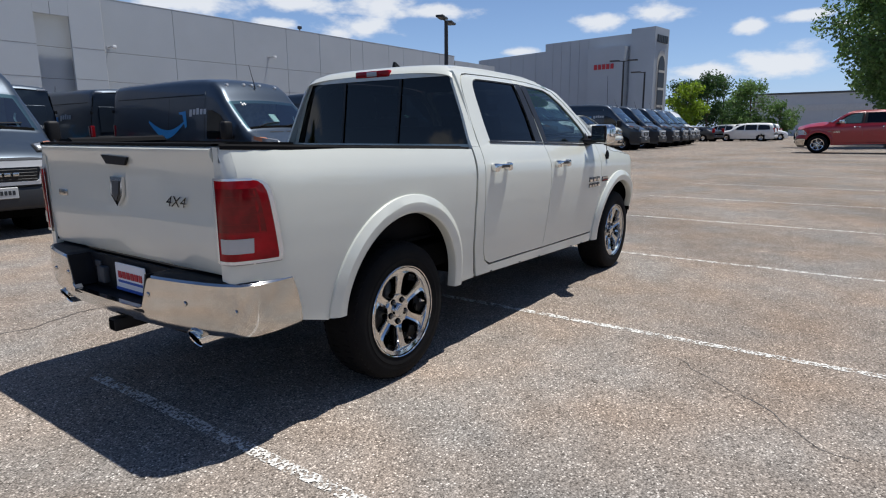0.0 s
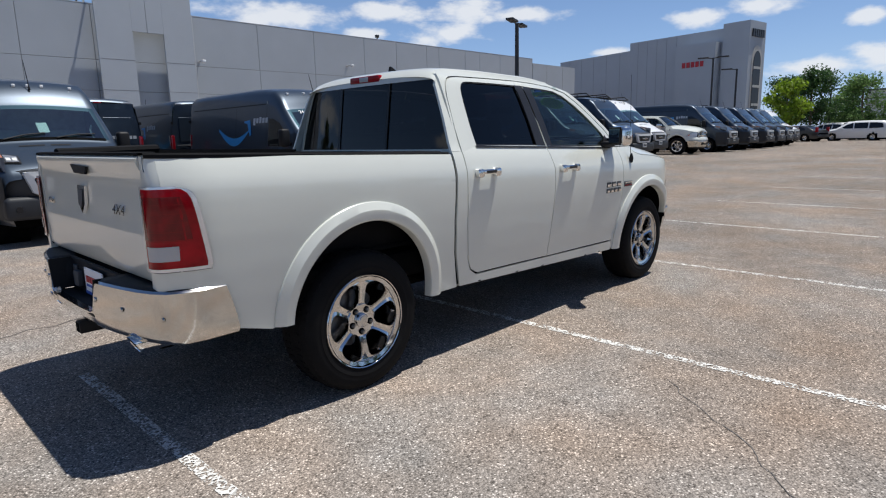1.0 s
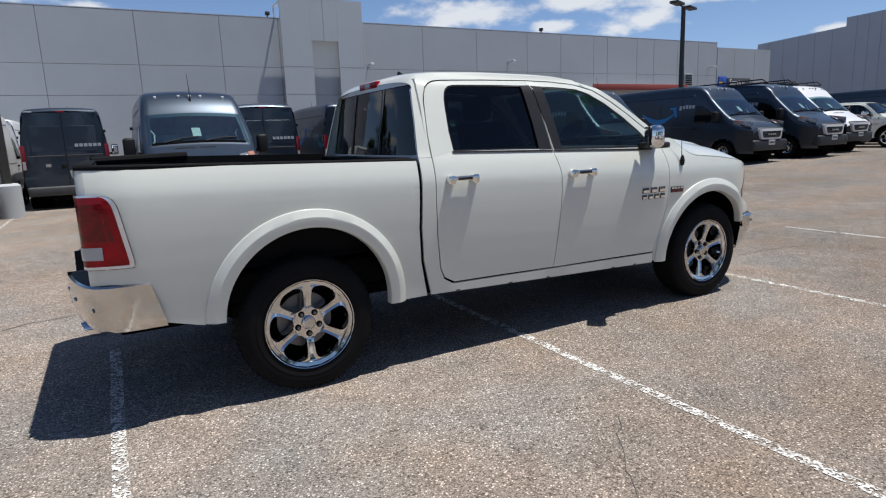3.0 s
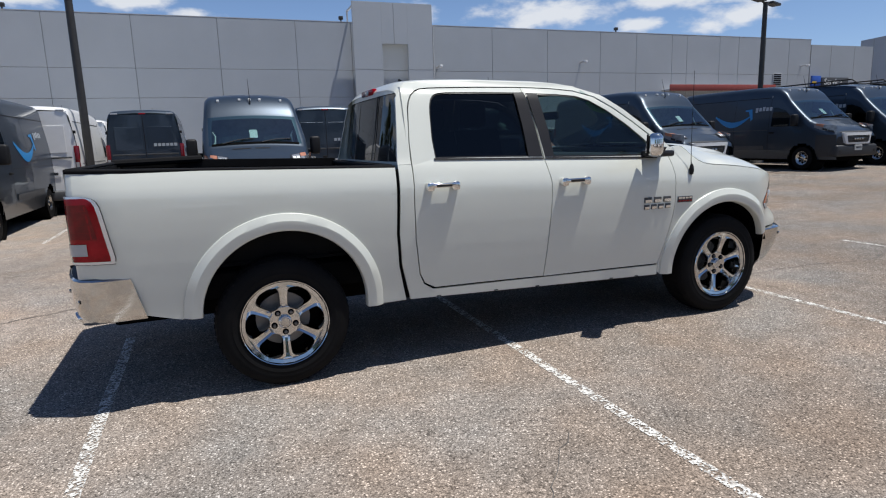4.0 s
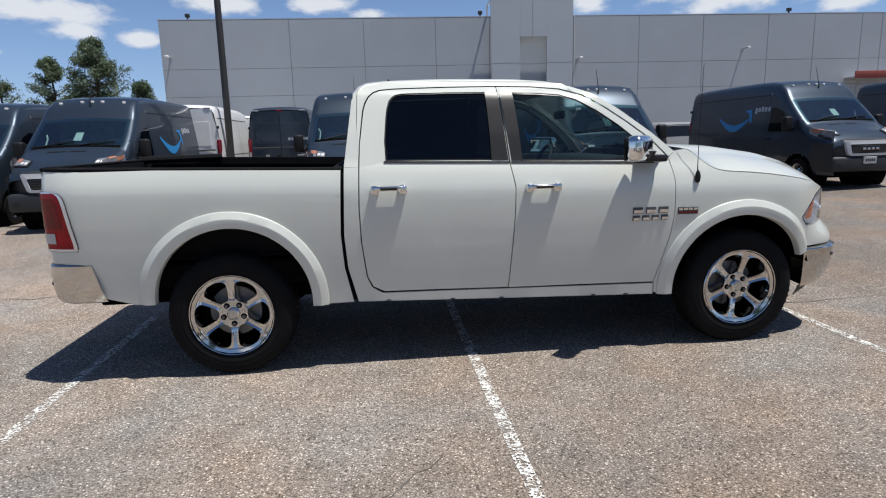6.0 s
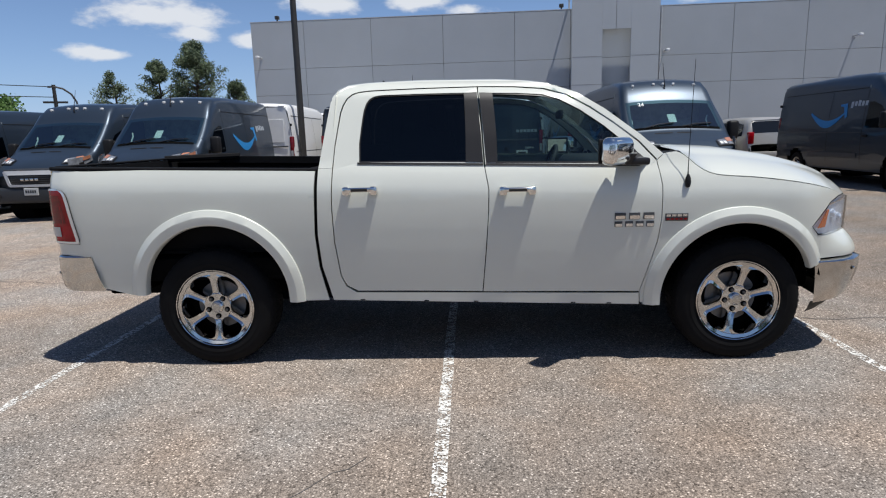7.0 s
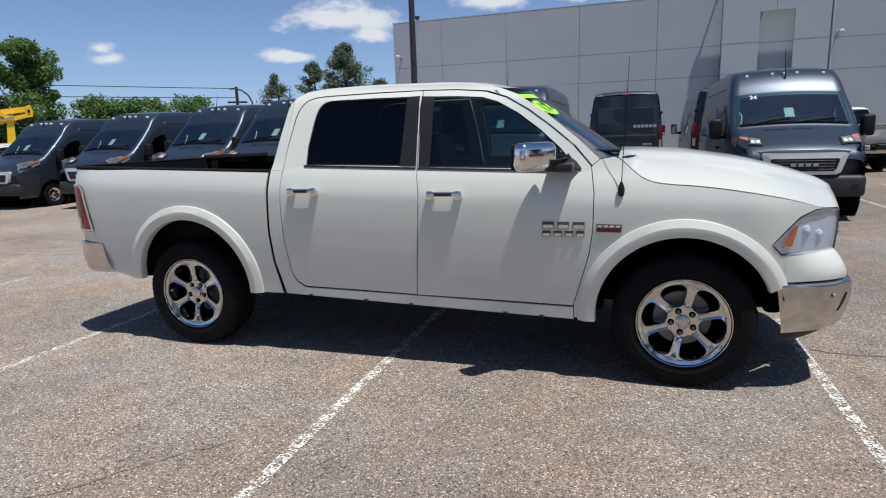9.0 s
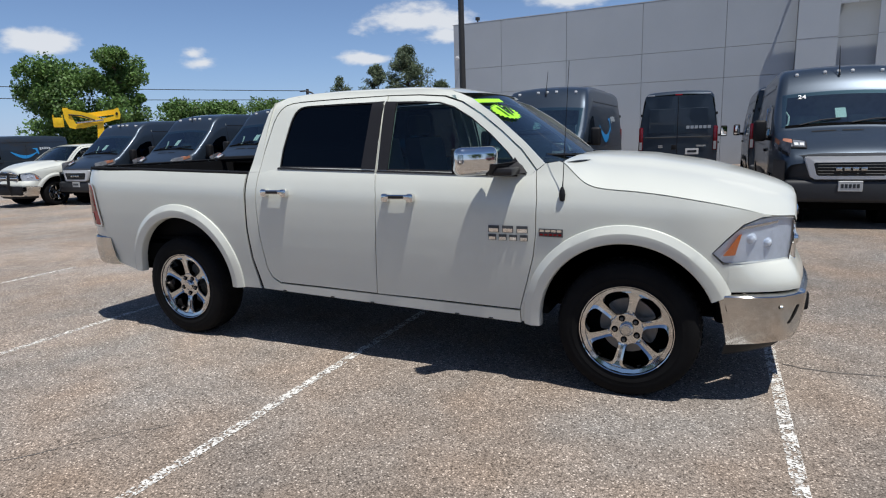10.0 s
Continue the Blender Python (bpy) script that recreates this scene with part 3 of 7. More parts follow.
# ---- the showroom with its tower ----
def build_showroom():
    # corners of the facade, from the far end to the tower
    a, b, c = Vector((56.5, 34.0)), Vector((54.1, 24.6)), Vector((52.4, 13.45))
    along = (c - b).normalized()
    out = Vector((along.y, -along.x))                # towards the lot is -out or out, whichever has the smaller x
    if out.x > 0:
        out = -out
    d = c - out * 5.0

    def slab(p, q, z0, z1, depth, mat, name, parent=None, proud=0.0):
        back = -out * depth
        f = out * proud
        pts = [(*(p + f), z0), (*(q + f), z0), (*(q + back), z0), (*(p + back), z0)]
        return part(name, prism(pts, (0, 0, z1 - z0)), mat, parent)

    low = tagged(slab(a, b, -0.3, 9.3, 12, STUCCO_SHOW, "wall_showroom"), "grey stucco showroom wall", "wall", kind="structure")
    hi = tagged(slab(b, c, -0.3, 10.0, 2.0, STUCCO_SHOW, "wall_tower"), "tall grey stucco showroom block with a tower", "wall", kind="structure")
    f0, f1 = b + along * 5.4, c - along * 2.2
    slab(f0, f1, -0.3, 8.9, 0.0, STUCCO_SHOW, "front_block", hi, 0.9)
    slab(c - along * 1.9, c + along * 0.35, -0.3, 10.3, 2.4, STUCCO_SHOW, "tower", hi, 0.35)
    for k in range(5):
        p = b + along * (0.9 + k * 1.0)
        slab(p, p + along * 0.03, 0, 9.9, 0, SHOW_JOINT, "joint_line", hi, 0.012)
    for k in range(5):
        p = a + (b - a) * (0.15 + 0.18 * k)
        slab(p, p + (b - a).normalized() * 0.04, 0, 9.2, 0, SHOW_JOINT, "joint_line", low, 0.012)
    slab(b + along * 0.5, b + along * 3.6, 2.9, 3.7, 0, GLOSS_BLACK, "window_band", hi, 0.02)
    slab(f0 + along * 0.4, f1 - along * 0.4, 2.9, 3.7, 0, GLOSS_BLACK, "window_band", hi, 0.92)
    # red letters as plain blocks
    for k in range(5):
        p = f0 + along * (0.7 + 0.42 * k)
        slab(p, p + along * 0.3, 7.0, 7.45, 0, RED_INK, "sign_block", hi, 0.95)
    # the tower front: arch with glazing and a dark sign of plain blocks
    e = c + along * 0.35
    fo = out * 0.35

    def front(u, z, proud=0.02):
        p = e + fo - out * u + along * proud
        return (p.x, p.y, z)

    arch = [front(0.55 + 0.85 - 0.85 * math.cos(math.pi * k / 16), 7.2 + 1.2 * math.sin(math.pi * k / 16)) for k in range(17)]
    part("arch", prism([front(0.55, 0.4)] + arch + [front(2.25, 0.4)], (along.x * 0.02, along.y * 0.02, 0)), STUCCO_TAN, hi)
    arch2 = [front(0.78 + 0.62 - 0.62 * math.cos(math.pi * k / 16), 7.0 + 0.95 * math.sin(math.pi * k / 16), 0.06) for k in range(17)]
    part("arch_glazing", prism([front(0.78, 0.4, 0.06)] + arch2 + [front(2.02, 0.4, 0.06)], (along.x * 0.02, along.y * 0.02, 0)), GLOSS_BLACK, hi)
    for k in range(4):
        part("glazing_bar", prism([front(0.78, 2 + 1.5 * k, 0.09), front(2.02, 2 + 1.5 * k, 0.09), front(2.02, 2.2 + 1.5 * k, 0.09), front(0.78, 2.2 + 1.5 * k, 0.09)], (along.x * 0.03, along.y * 0.03, 0)), STUCCO_TAN, hi)
    for k in range(6):
        part("sign_block", prism([front(0.35 + 0.34 * k, 9.05, 0.02), front(0.61 + 0.34 * k, 9.05, 0.02), front(0.61 + 0.34 * k, 9.65, 0.02), front(0.35 + 0.34 * k, 9.65, 0.02)], (along.x * 0.1, along.y * 0.1, 0)), INK, hi)


build_showroom()


canopy = thing("canopy", "brick-red metal canopy along the stucco wall", "canopy", m=BUILD @ pose(25.2, -0.035, 3.95))
part("fascia", box(0, 8.2, -0.75, -0.7, 0, 0.36, 0.01), RED_TRIM, canopy)
part("soffit", box(0, 8.2, -0.7, 0, 0.02, 0.1), METAL_CAP, canopy)


def street_lamp(x, y, h, arms=2, turn=0.0, r=0.1):
    t = thing("street_lamp", "tall dark bronze car-park lamp post with flat heads", "lamp post", "lamp posts", m=pose(x, y, ground_z(x, y), 0, 0, turn))
    part("base", lathe([(0.0, 0.0), (0.26, 0.0), (0.26, 0.75), (0.2, 0.8), (0.0, 0.8)], 20, axis="z"), STUCCO, t)
    part("pole", tube([(0, 0, 0.7), (0, 0, h)], [r, r * 0.8], 12), POLE, t)
    for s in ((-1, 1) if arms == 2 else (1,)):
        part("arm", tube([(0, 0, h - 0.05), (0.45 * s, 0, h)], 0.035), POLE, t)
        part("head", box(min(0.3 * s, 1.05 * s), max(0.3 * s, 1.05 * s), -0.16, 0.16, h - 0.03, h + 0.06, 0.02), POLE, t)


street_lamp(18.94, 12.04, 5.75, 2, 20)
street_lamp(-3.07, 12.65, 8.0, 2, 0)
street_lamp(44.4, 13.2, 6.4, 2, 100, 0.08)
street_lamp(45.9, 12.0, 5.6, 1, 100, 0.08)
street_lamp(72.0, 14.6, 6.3, 2, 100, 0.1)
street_lamp(80.0, 12.6, 5.6, 2, 100, 0.1)

# ---- delivery vans ----
VAN_L = 6.0
V_S = [0.0, 0.05, 0.14, 0.30, 0.55, 0.80, 1.00, 1.25, 1.50, 1.72, 1.95, 2.3, 2.9, 4.0, 5.4, 5.85, 5.96, 6.0]
V_H = [1.02, 1.12, 1.20, 1.29, 1.40, 1.52, 1.69, 1.91, 2.14, 2.39, 2.54, 2.60, 2.63, 2.635, 2.625, 2.61, 2.58, 2.52]
V_Z = [0.30, 0.45, 0.70, 1.10, 1.45, 1.80, 2.20, 2.62]
V_W = [0.93, 0.985, 1.01, 1.015, 1.0, 0.965, 0.905, 0.85]


def van_taper(s):
    return 1 - 0.17 * max(0.0, (1.3 - s) / 1.3) ** 2.2 - 0.012 * max(0.0, (s - 5.6) / 0.4) ** 2


def van_side(s, z):
    return interp(z, V_Z, V_W) * van_taper(s)


def van_top(s, y):
    """Height of the hood, windshield and roof at a station s and an offset y."""
    h = interp(s, V_S, V_H)
    r = interp(s, [0, 0.6, 1.0, 1.8, 2.4, 6.0], [0.10, 0.13, 0.08, 0.08, 0.12, 0.12])
    w = van_side(s, h - r * 0.5)
    over = max(0.0, abs(y) - (w - r)) / r
    return h - 0.05 * (y / w) ** 2 - r * (1 - math.sqrt(max(0.0, 1 - min(1, over) ** 2)))


def van_sections(n_side=9, n_top=17):
    rows = []
    stations = sorted(set(V_S + [0.02, 0.09, 0.22, 0.42, 0.68, 0.9, 1.1, 1.38, 1.6, 1.83, 2.1, 3.4, 4.6, 5.0]))
    for s in stations:
        h = interp(s, V_S, V_H)
        r = interp(s, [0, 0.6, 1.0, 1.8, 2.4, 6.0], [0.10, 0.13, 0.08, 0.08, 0.12, 0.12])
        w = van_side(s, h - r * 0.5)
        side = []
        z_hi = h - r - 0.05
        for k in range(n_side):
            z = 0.32 + (z_hi - 0.32) * k / (n_side - 1)
            side.append((van_side(s, z), z))
        top = []
        for k in range(n_top):
            y = w * math.sin(math.pi / 2 * (1 - 2 * k / (n_top - 1)))
            top.append((y, van_top(s, y)))
        row = [(y, z) for y, z in side] + top[1:-1] + [(-y, z) for y, z in reversed(side)]
        rows.append([(y, s, z) for y, z in row])
    return rows


def cut_wheel(b, s, r=0.44, z=0.35):
    bad = [f for f in b.faces if abs(f.calc_center_median().x) > 0.6 and math.hypot(f.calc_center_median().y - s, f.calc_center_median().z - z) < r]
    bmesh.ops.delete(b, geom=bad, context="FACES")


def van_wheel(parent, side, s):
    x = side * 0.86
    wheel = part("wheel", lathe([(0.20, 0.10), (0.24, 0.11), (0.335, 0.105), (0.352, 0.07), (0.355, 0.0), (0.352, -0.07), (0.335, -0.105), (0.24, -0.11), (0.20, -0.10)], 28, (x, s, 0.355), "x"), TYRE, parent)
    f = side * 0.085
    part("rim", lathe([(0.0, f * 0.9), (0.05, f), (0.07, f * 0.75), (0.13, f * 0.6), (0.165, f * 0.85), (0.19, f * 1.15), (0.205, f * 1.2), (0.21, 0.0)], 24, (x, s, 0.355), "x"), SATIN, wheel)
    for k in range(8):
        a = 2 * math.pi * k / 8
        part("rim_hole", lathe([(0.0, f * 0.86), (0.022, f * 0.86), (0.024, f * 0.7)], 8, (x, s + 0.125 * math.cos(a), 0.355 + 0.125 * math.sin(a)), "x"), UNDER, wheel)
    return wheel


def side_patch(pts, side, off=0.006, steps=6, bm=None):
    """A patch on the van's flank between two equally long rows of (s, z)."""
    lo, hi = pts
    rows = []
    for (s0, z0), (s1, z1) in zip(lo, hi):
        rows.append([(side * (van_side(s0 + (s1 - s0) * k / steps, z0 + (z1 - z0) * k / steps) + off), s0 + (s1 - s0) * k / steps, z0 + (z1 - z0) * k / steps) for k in range(steps + 1)])
    return grid(rows, bm)


def build_van(paint, decals=True, label="dark blue-grey high-roof delivery van with a blue curved arrow"):
    v = thing("delivery_van", label, "van", "parked delivery vans")
    shell = van_sections()
    b = grid(shell)
    # a finer flank, so that the wheel openings are round
    for k in range(60):
        bmesh.ops.bisect_plane(b, geom=[g for g in list(b.verts) + list(b.edges) + list(b.faces)], plane_co=(0, 0.4 + 0.06 * k if k < 20 else 4.2 + 0.06 * (k - 20), 0), plane_no=(0, 1, 0)) if k < 38 else None
    for k in range(8):
        bmesh.ops.bisect_plane(b, geom=[g for g in list(b.verts) + list(b.edges) + list(b.faces)], plane_co=(0, 0, 0.38 + 0.06 * k), plane_no=(0, 0, 1))
    cut_wheel(b, 0.97)
    cut_wheel(b, 4.95)
    # the windshield opening
    gone = []
    for f in b.faces:
        c = f.calc_center_median()
        if 0.88 < c.y < 1.40 and abs(c.x) < 0.80 and c.z > van_top(c.y, c.x) - 0.06:
            gone.append(f)
    bmesh.ops.delete(b, geom=gone, context="FACES")
    part("body", b, paint, v, sharp=50)
    part("underbody", box(-0.8, 0.8, 0.3, 5.9, 0.25, 0.55, 0.05), UNDER, v)
    for s in (0.97, 4.95):
        part("wheel_well", lathe([(0.46, -0.99), (0.46, -0.5), (0.0, -0.5)], 24, (0, s, 0.36), "x"), UNDER, v)
        part("wheel_well", lathe([(0.46, 0.99), (0.46, 0.5), (0.0, 0.5)], 24, (0, s, 0.36), "x"), UNDER, v)
        for side in (-1, 1):
            van_wheel(v, side, s)
    # windshield on the sloping front
    rows = []
    for k in range(13):
        s = 0.86 + 0.62 * k / 12
        half = (0.875 - 0.03 * k / 12)
        rows.append([(y, s, van_top(s, y) + 0.008) for y in (half * (2 * j / 16 - 1) for j in range(17))])
    part("windshield", grid(rows), VAN_GLASS, v, out=(0, -1, 1))
    part("cowl", grid([[(y, s, van_top(s, y) + 0.01) for y in (0.82 * (2 * j / 12 - 1) for j in range(13))] for s in (0.84, 0.865, 0.885)]), UNDER, v)
    for x0 in (-0.62, 0.1):
        part("wiper", tube([(x0, 0.85, van_top(0.85, x0) + 0.03), (x0 + 0.3, 0.91, van_top(0.91, x0 + 0.3) + 0.035), (x0 + 0.58, 0.94, van_top(0.94, x0 + 0.58) + 0.03)], 0.012, 6), BLACK, v)
    for x in (-0.62, -0.2, 0.0, 0.2, 0.62):
        z = van_top(1.82, x)
        part("marker_lamp", box(x - 0.028, x + 0.028, 1.78, 1.86, z - 0.02, z + 0.035, 0.014), MARKER_LENS, v)
    z = van_top(1.72, 0)
    part("antenna", tube([(0, 1.70, z), (0, 1.71, z + 0.07), (0, 1.86, z + 0.5)], [0.02, 0.009, 0.004], 6), BLACK, v)
    # nose: headlamps, silver grille surround, lower bumper
    for side in (-1, 1):
        rows = []
        for k in range(9):
            u = k / 8
            s = 0.10 + 0.56 * u
            zc, hh = 1.18 + 0.15 * u, 0.125 - 0.065 * u
            rows.append([(side * (van_side(s, z) + 0.012) * (1 - 0.10 * (1 - u) ** 2), s - 0.03, z) for z in (zc - hh, zc - hh / 2, zc, zc + hh / 2, zc + hh)])
        lamp = part("headlamp", grid(rows), VAN_LENS, v)
        # dark and amber cells on the lens
        for s0, s1, za, zb, m in ((0.14, 0.28, 1.10, 1.16, GLOSS_BLACK), (0.30, 0.42, 1.16, 1.22, GLOSS_BLACK), (0.40, 0.60, 1.27, 1.34, COPPER)):
            part("lamp_cell", grid([[(side * (van_side(s, z) + 0.020) * (1 - 0.10 * (1 - (s - 0.07) / 0.56) ** 2), s - 0.036, z) for z in (za + (s - s0) * 0.25, zb + (s - s0) * 0.25)] for s in (s0, (s0 + s1) / 2, s1)]), m, lamp)
        # the lens wraps over the hood's corner: bright bowl, dark rim, amber cell
        def corner(xs, u0, u1, off, n=6):
            rows = []
            for j in range(9):
                x = xs[0] + (xs[1] - xs[0]) * j / 8
                lo, hi = u0(x), u1(x)
                rows.append([(side * x, lo + (hi - lo) * k / n - 0.02 * off / 0.012, van_top(lo + (hi - lo) * k / n, x) + off) for k in range(n + 1)])
            return grid(rows)
        fore, aft = (lambda x: 0.19 + 0.25 * (x - 0.56)), (lambda x: 0.40 + 0.55 * (x - 0.56))
        part("lamp_rim", corner((0.56, 0.885), fore, aft, 0.010), GLOSS_BLACK, lamp)
        part("lamp_bowl", corner((0.585, 0.74), lambda x: fore(x) + 0.025, lambda x: aft(x) - 0.03, 0.016), VAN_LENS, lamp)
        for xa, xb in ((0.60, 0.655), (0.675, 0.73)):
            part("lamp_cell", corner((xa, xb), lambda x: fore(x) + 0.05, lambda x: fore(x) + 0.13, 0.020, 3), MARKER_LENS, lamp)
        part("lamp_cell", corner((0.755, 0.875), lambda x: aft(x) - 0.16, lambda x: aft(x) - 0.02, 0.016, 3), COPPER, lamp)
        part("lamp_cell", corner((0.755, 0.875), lambda x: fore(x) + 0.02, lambda x: fore(x) + 0.12, 0.016, 3), VAN_LENS, lamp)
        part("bumper_corner", grid([[(side * (van_side(s, z) + 0.02), s, z) for z in (0.40, 0.5, 0.70, 0.88, 1.04)] for s in (0.0, 0.1, 0.2, 0.32, 0.45, 0.55)]), VAN_TRIM, v)
        part("fog_lamp", lathe([(0.0, -0.03), (0.045, -0.03), (0.055, 0.02)], 14, (side * 0.72, -0.05, 0.56), "y"), GLOSS_BLACK, v)
    part("bumper", box(-0.88, 0.88, -0.07, 0.3, 0.40, 0.74, 0.07, seg=3), VAN_TRIM, v)
    for k in range(2):
        part("hood_vent", grid([[(x, s, van_top(s, x) + 0.008) for x in ((-0.46, -0.3, -0.12) if k == 0 else (-0.04, 0.1, 0.24))] for s in (0.685, 0.715)]), BLACK, v)
    outer = [(-0.46, 0.755), (0.46, 0.755), (0.52, 0.79), (0.61, 1.06), (0.60, 1.085), (0.57, 1.095), (-0.57, 1.095), (-0.60, 1.085), (-0.61, 1.06), (-0.52, 0.79)]
    inner = [(-0.41, 0.805), (0.41, 0.805), (0.44, 0.82), (0.485, 0.985), (0.475, 1.0), (0.455, 1.008), (-0.455, 1.008), (-0.475, 1.0), (-0.485, 0.985), (-0.44, 0.82)]
    bow = lambda x: 0.16 * (abs(x) / 0.85) ** 3
    part("grille_surround", grid([[(a, 0.10 + bow(a), b), (a, -0.085 + bow(a), b), (a * 0.985, -0.10 + bow(a), b), (c * 1.01, -0.10 + bow(c), d), (c, -0.088 + bow(c), d), (c, 0.02 + bow(c), d)] for (a, b), (c, d) in zip(outer, inner)], close_u=True), BAR_SILVER, v)
    part("grille", box(-0.50, 0.50, -0.055, 0.1, 0.79, 1.02, 0.02), GLOSS_BLACK, v)
    part("nose_panel", grid([[(x, -0.03 + 0.16 * (abs(x) / 0.85) ** 3 + dy, z) for x in [0.86 * (j / 10 - 1) for j in range(21)]] for dy, z in ((0.10, 1.14), (0.02, 1.11), (0.0, 1.06), (0.0, 0.74), (0.03, 0.68))]), VAN_TRIM, v)
    for k in range(4):
        part("grille_slat", box(-0.43, 0.43, -0.075, -0.05, 0.832 + 0.045 * k, 0.842 + 0.045 * k, 0.003, seg=1), VAN_TRIM, v)
    for k in range(4):
        part("badge_block", box(-0.20 + 0.105 * k, -0.12 + 0.105 * k, -0.092, -0.07, 0.882, 0.938, 0.01), SATIN, v)
    plate = part("number_plate", box(-0.155, 0.155, -0.095, -0.06, 0.575, 0.73, 0.006, seg=1), PLATE_GREY, v)
    for k in range(5):
        part("plate_bar", box(-0.12 + 0.05 * k, -0.085 + 0.05 * k, -0.098, -0.0945, 0.625, 0.685), INK, plate)
    # flank: door glass, door seams, rubbing strip, mirrors
    for side in (-1, 1):
        lo = [(1.20, 1.36), (1.35, 1.34), (1.6, 1.33), (1.95, 1.33), (2.08, 1.34)]
        hi = [(1.22, 1.42), (1.42, 1.64), (1.62, 1.82), (1.90, 1.92), (2.06, 1.92)]
        part("door_window", side_patch((lo, hi), side), PRIVACY, v, out=(side, 0, 0))
        part("sill_strip", side_patch(([(2.3, 0.62), (3.2, 0.62), (4.3, 0.62)], [(2.3, 0.74), (3.2, 0.74), (4.3, 0.74)]), side, 0.015), TRIM_GREY, v)
        for s0 in (2.16, 3.52):
            part("door_seam", side_patch(([(s0, 0.5), (s0 + 0.012, 0.5)], [(s0, 2.2), (s0 + 0.012, 2.2)]), side, 0.004, 10), BLACK, v)
        part("seam", side_patch(([(2.2, 2.23), (3.8, 2.23), (5.8, 2.23)], [(2.2, 2.25), (3.8, 2.25), (5.8, 2.25)]), side, 0.004, 2), BLACK, v)
        part("crease", side_patch(([(2.2, 1.22), (3.8, 1.22), (5.8, 1.22)], [(2.2, 1.235), (3.8, 1.235), (5.8, 1.235)]), side, 0.006, 2), TRIM_GREY, v)
        part("door_handle", box(min(side * 1.01, side * 1.05), max(side * 1.01, side * 1.05), 1.95, 2.12, 1.12, 1.17, 0.01), BLACK, v)
        mir = part("mirror", box(min(side * 1.08, side * 1.28), max(side * 1.08, side * 1.28), 1.05, 1.22, 1.32, 1.68, 0.05, seg=3), BLACK, v)
        part("mirror_arm", tube([(side * 0.96, 1.2, 1.36), (side * 1.1, 1.15, 1.38)], 0.04), BLACK, mir)
        part("mirror_glass", box(min(side * 1.1, side * 1.26), max(side * 1.1, side * 1.26), 1.222, 1.226, 1.36, 1.64), MIRROR, mir)
        if decals:
            # the curved arrow
            turn = (lambda q: q) if side < 0 else (lambda q: 7.0 - q)
            n = 22
            lo, hi = [], []
            for k in range(n + 1):
                u = k / n
                s = 4.35 - 1.45 * u
                zc = 1.72 - 0.30 * math.sin(math.pi * min(1, u * 0.95)) + 0.02 * u
                th = 0.018 + 0.075 * math.sin(math.pi * (0.08 + 0.9 * u)) ** 1.3
                lo.append((turn(s), zc - th))
                hi.append((turn(s), zc + th))
            part("arrow_decal", side_patch((lo, hi), side, 0.008, 3), SMILE, v)
            part("arrow_tip", side_patch(([(turn(3.12), 1.86), (turn(2.98), 1.84), (turn(2.87), 1.55)], [(turn(3.12), 1.90), (turn(2.86), 1.92), (turn(2.80), 1.60)]), side, 0.009, 3), SMILE, v)
            for k, (dz, hz) in enumerate(((-0.04, 0.11), (0, 0.11), (0, 0.13), (0, 0.11), (0, 0.11))):
                s = 2.72 - 0.13 * k
                part("word_block", side_patch(([(turn(s), 1.84 + dz), (turn(s - 0.05), 1.84 + dz), (turn(s - 0.095), 1.84 + dz)], [(turn(s), 1.84 + hz), (turn(s - 0.05), 1.84 + hz), (turn(s - 0.095), 1.84 + hz)]), side, 0.008, 2), GREY_DECAL, v)
    # rear: doors, lamps, bumper, plate, word blocks
    R = VAN_L
    tail = part("rear_panel", grid([[(van_side(R, z) * u * 0.985 if z < 2.3 else 0.84 * u * (1 - 0.5 * max(0, z - 2.48)), R + 0.012 - 0.02 * u * u, z) for u in [k / 6 - 1 for k in range(13)]] for z in (0.5, 0.8, 1.2, 1.6, 2.0, 2.3, 2.48)]), paint, v)
    part("door_gap", box(-0.008, 0.008, R + 0.008, R + 0.018, 0.55, 2.46), BLACK, tail)
    for side in (-1, 1):
        x0, x1 = sorted((side * 0.07, side * 0.74))
        part("rear_window", box(x0, x1, R + 0.004, R + 0.016, 1.5, 2.14, 0.003, seg=1), paint, tail)
        x0, x1 = sorted((side * 0.885, side * 0.995))
        lamp = part("tail_lamp", box(x0, x1, R - 0.12, R + 0.02, 1.02, 1.66, 0.025), VAN_RED, v)
        part("reverse_lens", box(x0 + 0.02, x1 - 0.02, R + 0.012, R + 0.025, 1.05, 1.26), CLEAR_LENS, lamp)
        part("hinge", box(x0 + 0.02, x1 - 0.04, R - 0.02, R + 0.03, 1.95, 2.02), BLACK, v)
        part("door_moulding", box(min(side * 0.03, side * 0.84), max(side * 0.03, side * 0.84), R + 0.01, R + 0.03, 1.36, 1.40, 0.006), TRIM_GREY, tail)
    part("rear_bumper", box(-0.95, 0.95, R - 0.1, R + 0.14, 0.36, 0.60, 0.05, seg=3), TRIM_GREY, v)
    rp = part("number_plate", box(-0.55, -0.22, R + 0.014, R + 0.024, 0.92, 1.08), PAPER, v)
    part("plate_bar", box(-0.5, -0.27, R + 0.024, R + 0.028, 0.97, 1.03), INK, rp)
    part("latch", box(0.02, 0.14, R + 0.014, R + 0.04, 1.05, 1.18, 0.01), BLACK, tail)
    for x in (-0.7, 0.0, 0.7):
        part("high_lamp", box(x - 0.09, x + 0.09, R - 0.04, R + 0.015, 2.48, 2.52, 0.01), CLEAR_LENS if x else RED_LENS, v)
